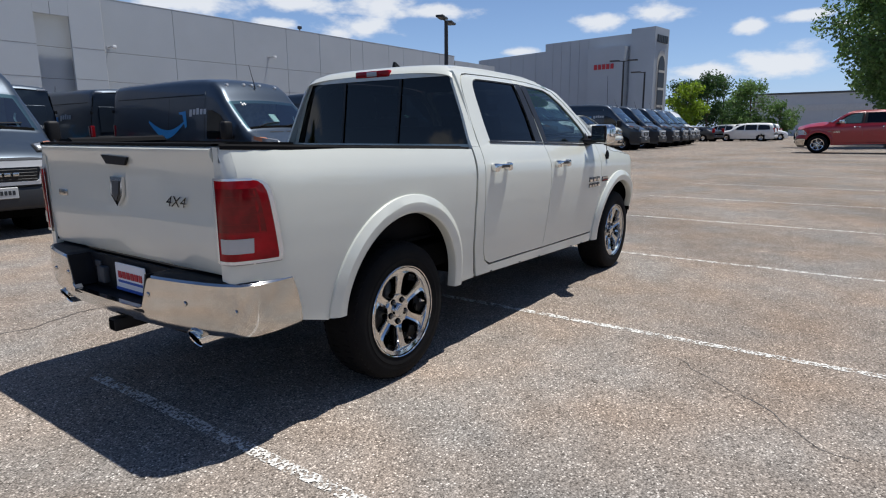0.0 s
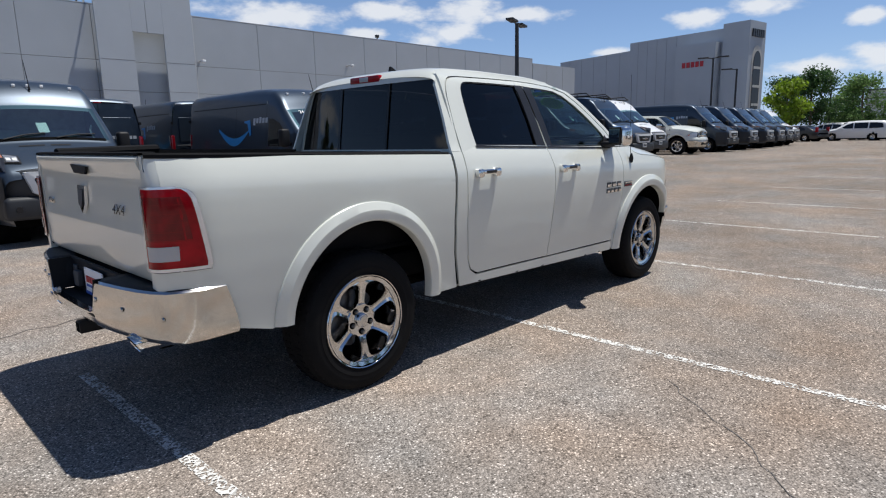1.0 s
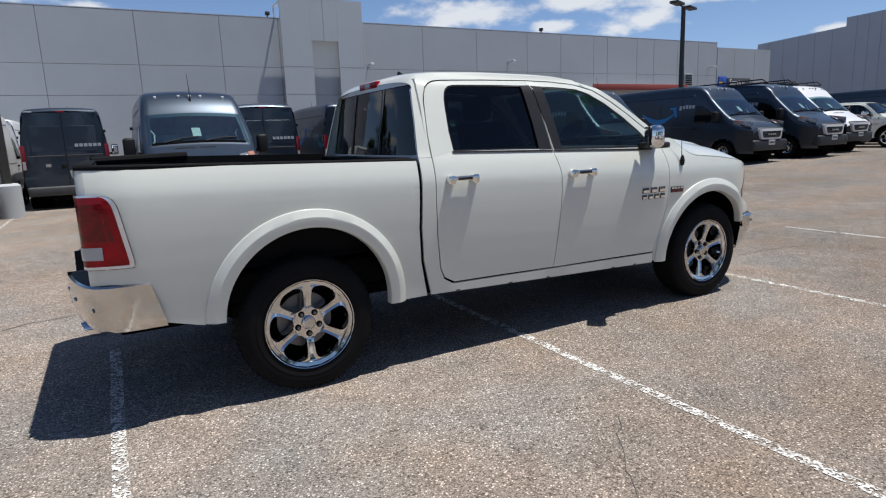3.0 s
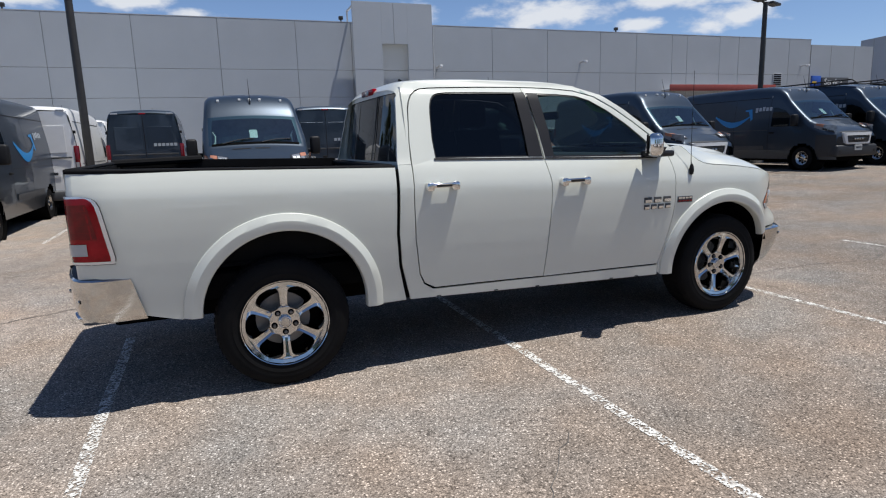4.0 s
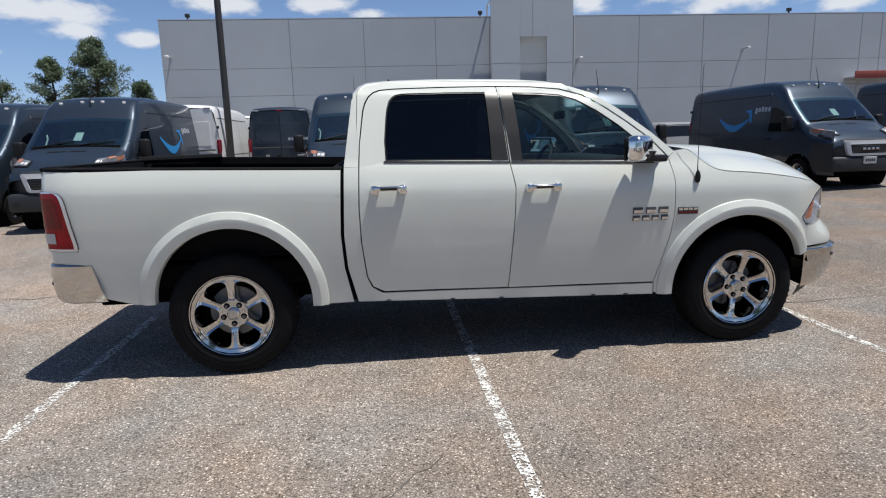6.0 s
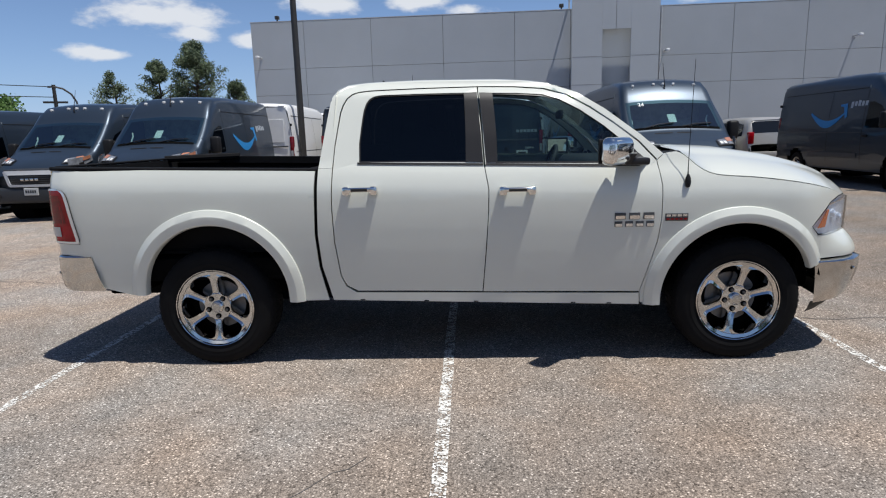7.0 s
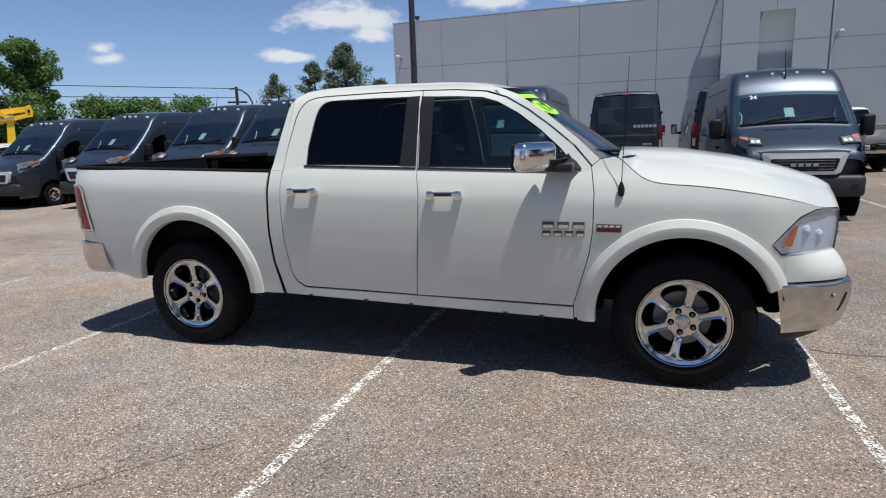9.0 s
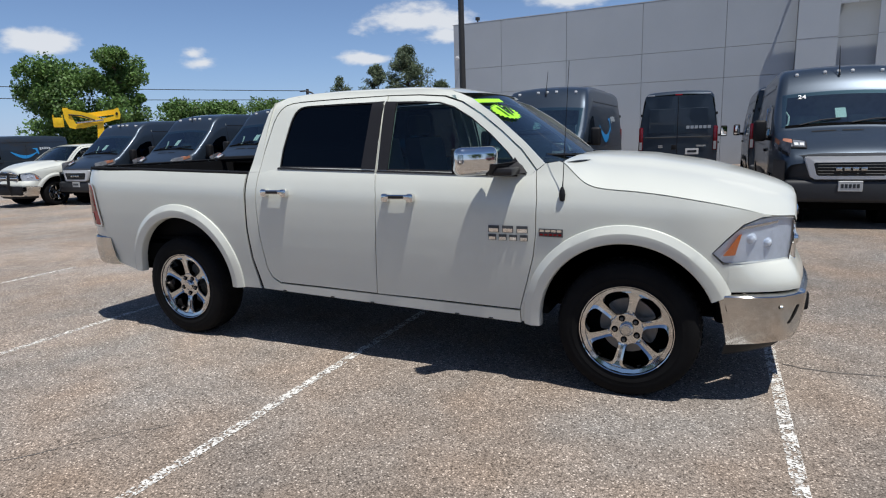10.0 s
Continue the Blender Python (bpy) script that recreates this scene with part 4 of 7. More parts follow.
    if decals:
        for k in range(6):
            part("word_block", box(-0.22 - 0.105 * k - 0.08, -0.22 - 0.105 * k, R + 0.022, R + 0.026, 1.60, 1.68), GREY_DECAL, v)
        part("badge_block", box(0.36, 0.48, R + 0.014, R + 0.022, 1.10, 1.18), SATIN, v)
        part("badge_block", box(-0.72, -0.48, R + 0.014, R + 0.022, 1.12, 1.17), SATIN, v)
    # what shows through the glass
    part("dashboard", box(-0.85, 0.85, 1.05, 1.5, 1.0, 1.46, 0.08), VAN_INSIDE, v)
    for side in (-1, 1):
        part("grab_handle", tube([(side * 0.80, 1.22, 1.52), (side * 0.745, 1.26, 1.60), (side * 0.735, 1.34, 1.72), (side * 0.78, 1.42, 1.80)], 0.016, 6), PAPER, v)
    for x in (-0.45, 0.45):
        part("seat", box(x - 0.25, x + 0.25, 1.75, 2.0, 0.8, 1.75, 0.08), VAN_INSIDE, v)
    part("bulkhead", box(-0.9, 0.9, 2.15, 2.18, 0.5, 2.3), VAN_INSIDE, v)
    part("steering_wheel", tube([(0.45 + 0.19 * math.cos(a), 1.5 + 0.08 * math.sin(a), 1.36 + 0.17 * math.sin(a)) for a in (2 * math.pi * k / 16 for k in range(17))], 0.016, 6), BLACK, v)
    part("windshield_paper", grid([[(x, s, van_top(s, x) - 0.012) for x in (-0.10, 0.05)] for s in (1.0, 1.18)]), PAPER, v)
    return v


VAN_GLASS = glass("van_glass", (0.72, 0.95, 0.92), 0.76, gloss=0.24)
VAN_INSIDE = material("grey_van_trim", (0.25, 0.27, 0.26), 0.7, vary=0.2, scale=9)
MARKER_LENS = material("pale_marker_lens", (0.78, 0.78, 0.76), 0.15, coat=0.6, vary=0.1)
COPPER = material("copper_reflector", (0.40, 0.17, 0.10), 0.25, coat=0.6, vary=0.2)
VAN_DARK = material("dark_rear_glass", (0.012, 0.013, 0.016), 0.08, vary=0.02)


def van_at(x, y, away=False):
    """Nose at y towards the lane, or tail there."""
    return pose(x, y, ground_z(x, y)) if not away else pose(x, y + VAN_L, ground_z(x, y), 0, 0, 180)


van = build_van(VAN_BLUE)
van.matrix_world = van_at(0.59, 6.78)
FRONT_VANS = [(5.84, 6.2), (12.0, 7.5), (17.55, 7.4), (20.45, 7.05), (32.1, 7.5), (35.6, 7.5), (38.8, 7.5), (41.6, 7.6), (44.4, 7.8), (-4.8, 6.7), (-7.55, 7.5), (-10.8, 7.7), (-14.2, 7.8), (-33.0, 13.5)]
for x, y in FRONT_VANS:
    copied = copy_thing(van, van_at(x, y))
    if x == 5.84:
        cu = bpy.data.curves.new("window_number", "FONT")
        cu.body, cu.size, cu.offset = "24", 0.125, 0.001
        cu.materials.append(PAPER)
        ob = new("window_number", cu)
        ob.parent = copied
        slope = math.degrees(math.atan2(van_top(1.62, 0) - van_top(1.42, 0), 0.2))
        ob.matrix_local = pose(-0.62, 1.36, van_top(1.36, -0.55) + 0.02, slope, 0, 0)
for x, y in ((-1.9, 14.2), (3.0, 13.1), (5.75, 13.2)):
    copy_thing(van, van_at(x, y, True))
white_van = build_van(WHITE_VAN, False, "plain white high-roof delivery van parked in the row")
white_van.matrix_world = van_at(23.6, 7.8)
for x, y in ((-4.2, 12.2), (-4.4, 19.5)):
    copy_thing(white_van, van_at(x, y, True))
copy_thing(white_van, van_at(47.4, 8.1))


# ---- roof racks on two of the vans ----
def build_rack():
    r = thing("roof_rack", "black tubular roof rack on a delivery van", "roof rack", "van roof racks")
    for x in (-0.78, 0.78):
        part("rail", tube([(x, 1.9, 0.02), (x, 2.1, 0.16), (x, 5.3, 0.16), (x, 5.5, 0.02)], 0.022, 8), BLACK, r)
        part("lower_rail", tube([(x, 1.95, 0.02), (x, 5.45, 0.02)], 0.018, 8), BLACK, r)
        for y in (2.5, 3.4, 4.3, 5.1):
            part("post", tube([(x, y, -0.14), (x, y, 0.16)], 0.015, 6), BLACK, r)
    for k in range(6):
        part("crossbar", tube([(-0.78, 2.1 + 0.62 * k, 0.02), (0.78, 2.1 + 0.62 * k, 0.02)], 0.016, 6), BLACK, r)
    return r


rack = build_rack()
rack.matrix_world = pose(20.45, 7.05, ground_z(20.45, 0) + 2.58)
copy_thing(rack, pose(23.6, 7.8, ground_z(23.6, 0) + 2.58))

# ---- the pickup truck ----
RAKE = 0.028
T_Z = [0.40, 0.50, 0.55, 0.60, 0.70, 0.85, 1.00, 1.10, 1.16, 1.20, 1.23, 1.26, 1.29, 1.33, 1.37, 1.42, 1.60, 1.80, 1.88, 1.95]
T_W = [0.935, 0.946, 0.950, 0.956, 0.969, 0.985, 0.996, 0.999, 0.9985, 0.997, 0.9945, 0.989, 0.980, 0.966, 0.948, 0.918, 0.845, 0.752, 0.710, 0.600]


# the flank's profile, rounded off between its marks
P_Z = np.arange(0.2, 2.1, 0.005)
P_W = np.interp(P_Z, T_Z, T_W)
P_W = np.convolve(np.pad(P_W, 4, mode="edge"), np.array([0.04, 0.08, 0.13, 0.16, 0.18, 0.16, 0.13, 0.08, 0.04]), "valid")


def flank(x, z):
    """Half the body's width at x and height z."""
    w = float(np.interp(z + RAKE * x, P_Z, P_W))
    if x > 3.85:
        w -= 1.15 * (x - 3.85) ** 2
    if x < -0.85:
        w -= 1.2 * (x + 0.85) ** 2
    return w


def clip(poly, k, val, sign):
    """The part of a polygon with sign * coordinate k over sign * val."""
    out = []
    for i, p in enumerate(poly):
        q = poly[(i + 1) % len(poly)]
        dp, dq = sign * (p[k] - val), sign * (q[k] - val)
        if dp >= 0:
            out.append(p)
        if (dp > 0 > dq) or (dp < 0 < dq):
            f = dp / (dp - dq)
            out.append((p[0] + (q[0] - p[0]) * f, p[1] + (q[1] - p[1]) * f))
    return out


def flank_panel(outline, side, off=0.0, flange=0.03, cell=0.05):
    """A sheet-metal panel on the flank, from its outline in (x, z), with edges turned inwards."""
    b = bmesh.new()
    known = {}

    def vert(x, z):
        key = (round(x, 4), round(z, 4))
        if key not in known:
            known[key] = b.verts.new((x, -side * (flank(x, z) + off), z))
        return known[key]

    # cut along lines that run with the crease
    slant = [(x, z + RAKE * x) for x, z in outline]
    xs, zs = [p[0] for p in slant], [p[1] for p in slant]
    nx, nz = int((max(xs) - min(xs)) / cell) + 1, int((max(zs) - min(zs)) / (cell * 0.6)) + 1
    cuts = [min(zs) + (max(zs) - min(zs)) * j / nz for j in range(nz + 1)]
    crease = [z for z in (1.17, 1.19, 1.21, 1.23, 1.25, 1.27) if min(zs) < z < max(zs)]
    cuts = sorted([c for c in cuts if all(abs(c - z) > 0.006 for z in crease)] + crease)
    cuts[0], cuts[-1] = min(zs), max(zs)
    for i in range(nx):
        x0, x1 = min(xs) + (max(xs) - min(xs)) * i / nx, min(xs) + (max(xs) - min(xs)) * (i + 1) / nx
        col = clip(clip(slant, 0, x0, 1), 0, x1, -1)
        if len(col) < 3:
            continue
        for z0, z1 in zip(cuts, cuts[1:]):
            piece = clip(clip(col, 1, z0, 1), 1, z1, -1)
            verts = []
            for p in piece:
                v = vert(p[0], p[1] - RAKE * p[0])
                if v not in verts:
                    verts.append(v)
            if len(verts) >= 3:
                try:
                    b.faces.new(verts)
                except ValueError:
                    pass
    if flange:
        rim = []
        for i, p in enumerate(outline):
            q = outline[(i + 1) % len(outline)]
            n = max(1, int(math.hypot(q[0] - p[0], q[1] - p[1]) / cell))
            rim += [(p[0] + (q[0] - p[0]) * k / n, p[1] + (q[1] - p[1]) * k / n) for k in range(n)]
        grid([[(x, -side * (flank(x, z) + off - e), z) for e in (0.0, flange)] for x, z in rim], b, close_u=True)
    return b


def ring_panel(outer, inner, side, off=0.0, flange=0.03, steps=3):
    """A window frame between two loops of (x, z) of one length."""
    rows = []
    for (x0, z0), (x1, z1) in zip(outer, inner):
        row = []
        for k in range(steps + 1):
            x, z = x0 + (x1 - x0) * k / steps, z0 + (z1 - z0) * k / steps
            row.append((x, -side * (flank(x, z) + off), z))
        x, y, z = row[0]
        row.insert(0, (x, y + side * flange, z))
        x, y, z = row[-1]
        row.append((x, y + side * flange, z))
        rows.append(row)
    return grid(rows)


def sweep(path, section, side):
    """Carries a section of (inwards along the normal in the flank's plane, out of it) along (x, z) points."""
    rows = []
    for i, (x, z) in enumerate(path):
        x0, z0 = path[max(i - 1, 0)]
        x1, z1 = path[min(i + 1, len(path) - 1)]
        d = Vector((x1 - x0, z1 - z0)).normalized()
        nx, nz = d.y, -d.x
        row = []
        for a, o in section:
            px, pz = x + nx * a, z + nz * a
            row.append((px, -side * (flank(px, pz) + o), pz))
        rows.append(row)
    return grid(rows)


def arc(cx, cz, r, a0, a1, n, rx=None):
    return [(cx + (rx or r) * math.cos(radians(a0 + (a1 - a0) * k / n)), cz + r * math.sin(radians(a0 + (a1 - a0) * k / n))) for k in range(n + 1)]


R_ARCH = (0.03, 0.50, 0.56)
F_ARCH = (3.555, 0.445, 0.56)


def wheel(parent, x, side):
    """A chrome six-spoke wheel with its tyre."""
    y, z = -side * 0.835, 0.415
    out = -side
    prof = [(0.262, 0.118), (0.274, 0.124), (0.282, 0.131), (0.288, 0.130), (0.30, 0.135), (0.318, 0.1385), (0.322, 0.1365), (0.34, 0.1385), (0.35, 0.138), (0.385, 0.130), (0.405, 0.112), (0.414, 0.08), (0.416, 0.0), (0.414, -0.08), (0.405, -0.112), (0.385, -0.13), (0.33, -0.138), (0.27, -0.125), (0.24, -0.11)]
    w = part("wheel", lathe([(r, s * out) for r, s in prof], 64, (x, y, z)), TYRE, parent)
    # tread blocks round the shoulder
    tb = bmesh.new()
    for k in range(60):
        for sgn in (1, -1):
            a = 2 * math.pi * (k + 0.25 * sgn) / 60
            for r, s0, s1 in ((0.409, 0.075, 0.118), (0.414, 0.02, 0.066)):
                ca, sa = math.cos(a), math.sin(a)
                h = 0.013
                ring = []
                for da, ss in ((-h, s0), (h, s0), (h, s1), (-h, s1)):
                    rr = r + 0.005 if ss < 0.1 else r - 0.005
                    ring.append((x + (rr) * math.cos(a + da * 1.3), y + sgn * ss, z + rr * math.sin(a + da * 1.3)))
                base = [(x + (p[0] - x) * 0.97, p[1], z + (p[2] - z) * 0.97) for p in ring]
                grid([base + [base[0]], ring + [ring[0]]], tb)
                polygon(ring, tb)
    part("tread", tb, TYRE, w, kind="stuff")
    part("rim_barrel", lathe([(0.266, 0.118 * out), (0.268, 0.134 * out), (0.273, 0.137 * out), (0.277, 0.132 * out), (0.272, 0.11 * out), (0.262, 0.10 * out), (0.250, 0.09 * out), (0.238, 0.05 * out), (0.235, -0.10 * out)], 64, (x, y, z)), RIM_CHROME, w)
    part("brake_disc", lathe([(0.0, 0.0), (0.17, 0.0), (0.17, -0.02 * out), (0.0, -0.02 * out)], 32, (x, y + 0.0, z)), STEEL, w)
    part("back_plate", lathe([(0.0, -0.05 * out), (0.24, -0.05 * out)], 32, (x, y, z)), UNDER, w)
    part("hub", lathe([(0.0, 0.104 * out), (0.034, 0.104 * out), (0.041, 0.098 * out), (0.044, 0.080 * out), (0.044, 0.03 * out)], 32, (x, y, z)), RIM_CHROME, w)
    part("centre_cap", lathe([(0.0, 0.109 * out), (0.026, 0.108 * out), (0.031, 0.103 * out)], 24, (x, y, z)), SATIN, w)
    turn = 90.0 if x < 2 else 78.0
    # (radius, half angle, face): the sheet narrows to a spoke between the pockets
    spoke = ((0.040, 30, 0.082), (0.092, 30, 0.085), (0.097, 25, 0.087), (0.103, 18, 0.0895), (0.112, 14.2, 0.092), (0.130, 12.0, 0.096), (0.155, 10.4, 0.101), (0.185, 9.4, 0.107), (0.206, 9.6, 0.111), (0.218, 11.2, 0.114), (0.227, 14.6, 0.1165), (0.234, 19.5, 0.118), (0.239, 25, 0.1195), (0.2425, 30, 0.121), (0.252, 30, 0.124), (0.264, 30, 0.128))
    for k in range(6):
        a = radians(turn + 60 * k)
        rows = []
        for r, half, f in spoke:
            full = half >= 30
            lip = 0.0 if full else 0.017
            row = []
            for u, ss in ((-1.0, f if full else 0.02), (-1.0, f - lip), (-0.80, f), (-0.30, f - lip * 0.5), (0.30, f - lip * 0.5), (0.80, f), (1.0, f - lip), (1.0, f if full else 0.02)):
                th = a + radians(half) * u
                row.append((x + r * math.cos(th), y + out * ss, z + r * math.sin(th)))
            rows.append(row)
        b = grid(rows)
        bmesh.ops.remove_doubles(b, verts=b.verts, dist=0.0002)
        part("spoke", b, RIM_CHROME, w, sharp=24)
    for k in range(5):
        a = radians(turn + 36 + 72 * k)
        c = (x + 0.069 * math.cos(a), y, z + 0.069 * math.sin(a))
        part("lug_seat", lathe([(0.0, 0.0875 * out), (0.019, 0.0875 * out), (0.02, 0.08 * out)], 16, c), UNDER, w)
        part("lug_nut", lathe([(0.0, 0.104 * out), (0.008, 0.104 * out), (0.0105, 0.098 * out), (0.011, 0.08 * out)], 6, c), STEEL, w)
    return w


def hood_edge(x):
    """Height of the cut between hood and fender."""
    xs = [3.17, 3.20, 3.235, 3.28, 3.33, 3.39, 3.47, 3.60, 3.75, 3.90, 4.05, 4.18, 4.31, 4.46]
    zs = [1.412, 1.385, 1.350, 1.308, 1.276, 1.258, 1.249, 1.240, 1.223, 1.200, 1.171, 1.137, 1.093, 1.074]
    return sum(interp(x + d, xs, zs) for d in (-0.03, -0.015, 0.0, 0.015, 0.03)) / 5


def truck_side(t, side):
    # bed side, with its round wheel opening
    cx, cz, r = R_ARCH
    bed = [(-1.06, 1.400), (-1.06, 0.62), (-0.80, 0.575), (-0.585, 0.515)] + [(x, z) for x, z in arc(cx, cz, r, 176, 4, 30)] + [(0.62, 0.455), (0.803, 0.457), (0.755, 0.70), (0.742, 0.92), (0.755, 1.20), (0.762, 1.345)]
    part("bed_side", flank_panel(bed, side, flange=0.012), WHITE, t)
    part("gap_seal", flank_panel([(0.79, 0.47), (0.74, 0.70), (0.727, 0.92), (0.74, 1.20), (0.747, 1.335), (0.80, 1.335), (0.79, 1.20), (0.778, 0.92), (0.79, 0.70), (0.85, 0.47)], side, -0.014, 0), UNDER, t)
    rows = []
    for z in [0.60 + 0.800 * k / 12 for k in range(13)]:
        w = flank(-1.06, z)
        rows.append([(-1.06, -side * w, z), (-1.085, -side * (w - 0.016), z), (-1.098, -side * (w - 0.040), z), (-1.100, -side * 0.87, z), (-1.100, -side * 0.834, z), (-1.06, -side * 0.832, z)])
    part("corner_post", grid(rows), WHITE, t)
    # front fender
    fx, fz, fr = F_ARCH
    fen = [(3.0385, 1.20), (3.0165, 1.358), (3.066, 1.40), (3.145, 1.412)] + [(x, hood_edge(x) - 0.003) for x in [3.17, 3.19, 3.21, 3.235, 3.26, 3.285, 3.31, 3.335, 3.36, 3.39, 3.43, 3.5, 3.6, 3.7, 3.8, 3.9, 4.0, 4.1, 4.18, 4.25, 4.30]] + [(4.25, 1.092), (4.16, 1.060), (4.08, 0.984), (4.010, 0.906), (4.070, 0.842), (4.105, 0.842), (4.12, 0.676), (4.09, 0.672)] + [p for p in arc(fx, fz, fr, 20, 180, 28)] + [(2.965, 0.40), (2.925, 0.41), (2.9205, 0.488), (2.9805, 0.70), (3.0175, 0.84), (3.0355, 0.98)]
    part("front_fender", flank_panel(fen, side), WHITE, t)
    # flares
    sec = [(0.050, -0.004), (0.049, 0.009), (0.046, 0.013), (0.004, 0.036), (-0.004, 0.037), (-0.048, 0.031), (-0.056, 0.026), (-0.060, 0.014), (-0.061, -0.03)]
    part("fender_flare", sweep([(0.590, 0.452)] + arc(cx, cz, r, 3, 178, 44), sec, side), WHITE, t, sharp=22)
    part("fender_flare", sweep(arc(fx, fz, fr, 21.5, 180, 40) + [(2.995, 0.395)], sec, side), WHITE, t, sharp=22)
    # doors
    rear_low = [(0.884, 1.352), (0.874, 1.10), (0.878, 0.87), (0.905, 0.63), (0.94, 0.56), (1.01, 0.522), (1.40, 0.516), (1.863, 0.505), (1.889, 0.80), (1.907, 1.05), (1.911, 1.20), (1.887, 1.345), (1.45, 1.360), (1.1, 1.368)]
    d = part("rear_door", flank_panel(rear_low, side), WHITE, t)
    outer = [(0.884, 1.352), (0.893, 1.50), (0.925, 1.72), (0.941, 1.772), (0.966, 1.815), (0.998, 1.842), (1.04, 1.857), (1.11, 1.865), (1.20, 1.868), (1.50, 1.874), (1.849, 1.876), (1.851, 1.870), (1.873, 1.56), (1.884, 1.345), (1.45, 1.36), (1.1, 1.368), (0.884, 1.352)]
    inner = [(1.056, 1.392), (1.053, 1.52), (1.070, 1.68), (1.080, 1.74), (1.096, 1.787), (1.116, 1.812), (1.142, 1.828), (1.18, 1.836), (1.23, 1.838), (1.50, 1.840), (1.765, 1.838), (1.768, 1.838), (1.776, 1.56), (1.778, 1.376), (1.45, 1.385), (1.1, 1.392), (1.056, 1.392)]
    part("window_frame", ring_panel(outer, inner, side), WHITE, d)
    part("window", flank_panel(inner[:-1], side, -0.012, 0), PRIVACY, d, out=(0, -side, 0.3))
    part("window_gasket", ring_panel([((x - 1.42) * 1.004 + 1.42, (z - 1.6) * 1.006 + 1.6) for x, z in inner], [((x - 1.42) * 0.975 + 1.42, (z - 1.6) * 0.96 + 1.6) for x, z in inner], side, -0.006, 0.0, 1), GLOSS_BLACK, d)
    part("pillar_trim", flank_panel([(1.766, 1.38), (1.768, 1.60), (1.762, 1.838), (1.849, 1.840), (1.870, 1.56), (1.881, 1.372)], side, 0.004, 0.01), GLOSS_BLACK, d)
    front_low = [(1.893, 1.343), (1.917, 1.20), (1.913, 1.05), (1.895, 0.80), (1.869, 0.503), (2.40, 0.497), (2.915, 0.488), (2.975, 0.70), (3.012, 0.84), (3.030, 0.98), (3.033, 1.20), (3.011, 1.36), (2.97, 1.325), (2.5, 1.336)]
    d2 = part("front_door", flank_panel(front_low, side), WHITE, t)
    outer = [(1.896, 1.343), (1.884, 1.56), (1.858, 1.876), (2.10, 1.868), (2.30, 1.848), (2.45, 1.80), (2.60, 1.712), (2.75, 1.604), (2.90, 1.482), (3.008, 1.36), (2.97, 1.325), (2.5, 1.336), (1.896, 1.343)]
    inner = [(1.966, 1.366), (1.962, 1.56), (1.945, 1.832), (2.12, 1.826), (2.29, 1.812), (2.40, 1.778), (2.54, 1.700), (2.69, 1.590), (2.82, 1.475), (2.885, 1.40), (2.87, 1.346), (2.5, 1.352), (1.966, 1.366)]
    part("window_frame", ring_panel(outer, inner, side), WHITE, d2)
    part("window", flank_panel(inner[:-1], side, -0.012, 0), PANE, d2, out=(0, -side, 0.3))
    part("window_gasket", ring_panel(inner, [((x - 2.3) * 0.97 + 2.3, (z - 1.58) * 0.95 + 1.58) for x, z in inner], side, -0.006, 0.0, 1), GLOSS_BLACK, d2)
    part("pillar_trim", flank_panel([(1.976, 1.37), (1.972, 1.56), (1.955, 1.832), (1.864, 1.837), (1.888, 1.56), (1.899, 1.37)], side, 0.004, 0.01), GLOSS_BLACK, d2)
    for door, x0, x1, z0, z1 in ((d, 1.045, 1.882, 1.388, 1.362), (d2, 1.898, 2.90, 1.362, 1.330)):
        part("belt_moulding", sweep([(x0 + (x1 - x0) * k / 10, z0 + (z1 - z0) * k / 10) for k in range(11)], [(-0.006, 0.0), (-0.006, 0.008), (0.006, 0.008), (0.006, 0.0)], side), GLOSS_BLACK, door)
    # handles with their cups
    for door, x0, x1, z in ((d, 0.95, 1.185, 1.212), (d2, 1.978, 2.22, 1.190)):
        w = flank((x0 + x1) / 2, z)
        y0, y1 = sorted((-side * (w + 0.022), -side * (w + 0.052)))
        h = part("door_handle", box(x0 + 0.02, x1 - 0.02, y0, y1, z - 0.008, z + 0.024, 0.011, seg=3), CHROME, door, "chrome door handle")
        for xa in (x0, x1 - 0.055):
            y0, y1 = sorted((-side * (w - 0.01), -side * (w + 0.05)))
            part("handle_mount", box(xa, xa + 0.055, y0, y1, z - 0.030, z + 0.030, 0.017, seg=3), CHROME, h)
        # black strip standing in for the dark horizon reflected in the chrome bar
        y0, y1 = sorted((-side * (w + 0.045), -side * (w + 0.0545)))
        part("handle_inlay", box(x0 + 0.062, x1 - 0.062, y0, y1, z - 0.002, z + 0.017, 0.003, seg=1), GLOSS_BLACK, h)
    # sill and cab corner
    sill = part("sill", flank_panel([(0.835, 0.457), (1.87, 0.425), (2.92, 0.395), (2.915, 0.475), (2.40, 0.484), (1.40, 0.503), (1.0, 0.509), (0.930, 0.553), (0.897, 0.63), (0.871, 0.87), (0.867, 1.10), (0.877, 1.36), (0.784, 1.36), (0.778, 1.20), (0.765, 0.92), (0.778, 0.70)], side), WHITE, t)
    for x in (1.02, 1.46, 1.80, 2.46, 2.70):
        z = interp(x, [0.835, 1.87, 2.92], [0.457, 0.425, 0.395])
        part("drain_slot", flank_panel([(x, z + 0.001), (x + 0.035, z + 0.001), (x + 0.032, z + 0.009), (x + 0.004, z + 0.009)], side, 0.002, 0, 0.02), UNDER, sill)
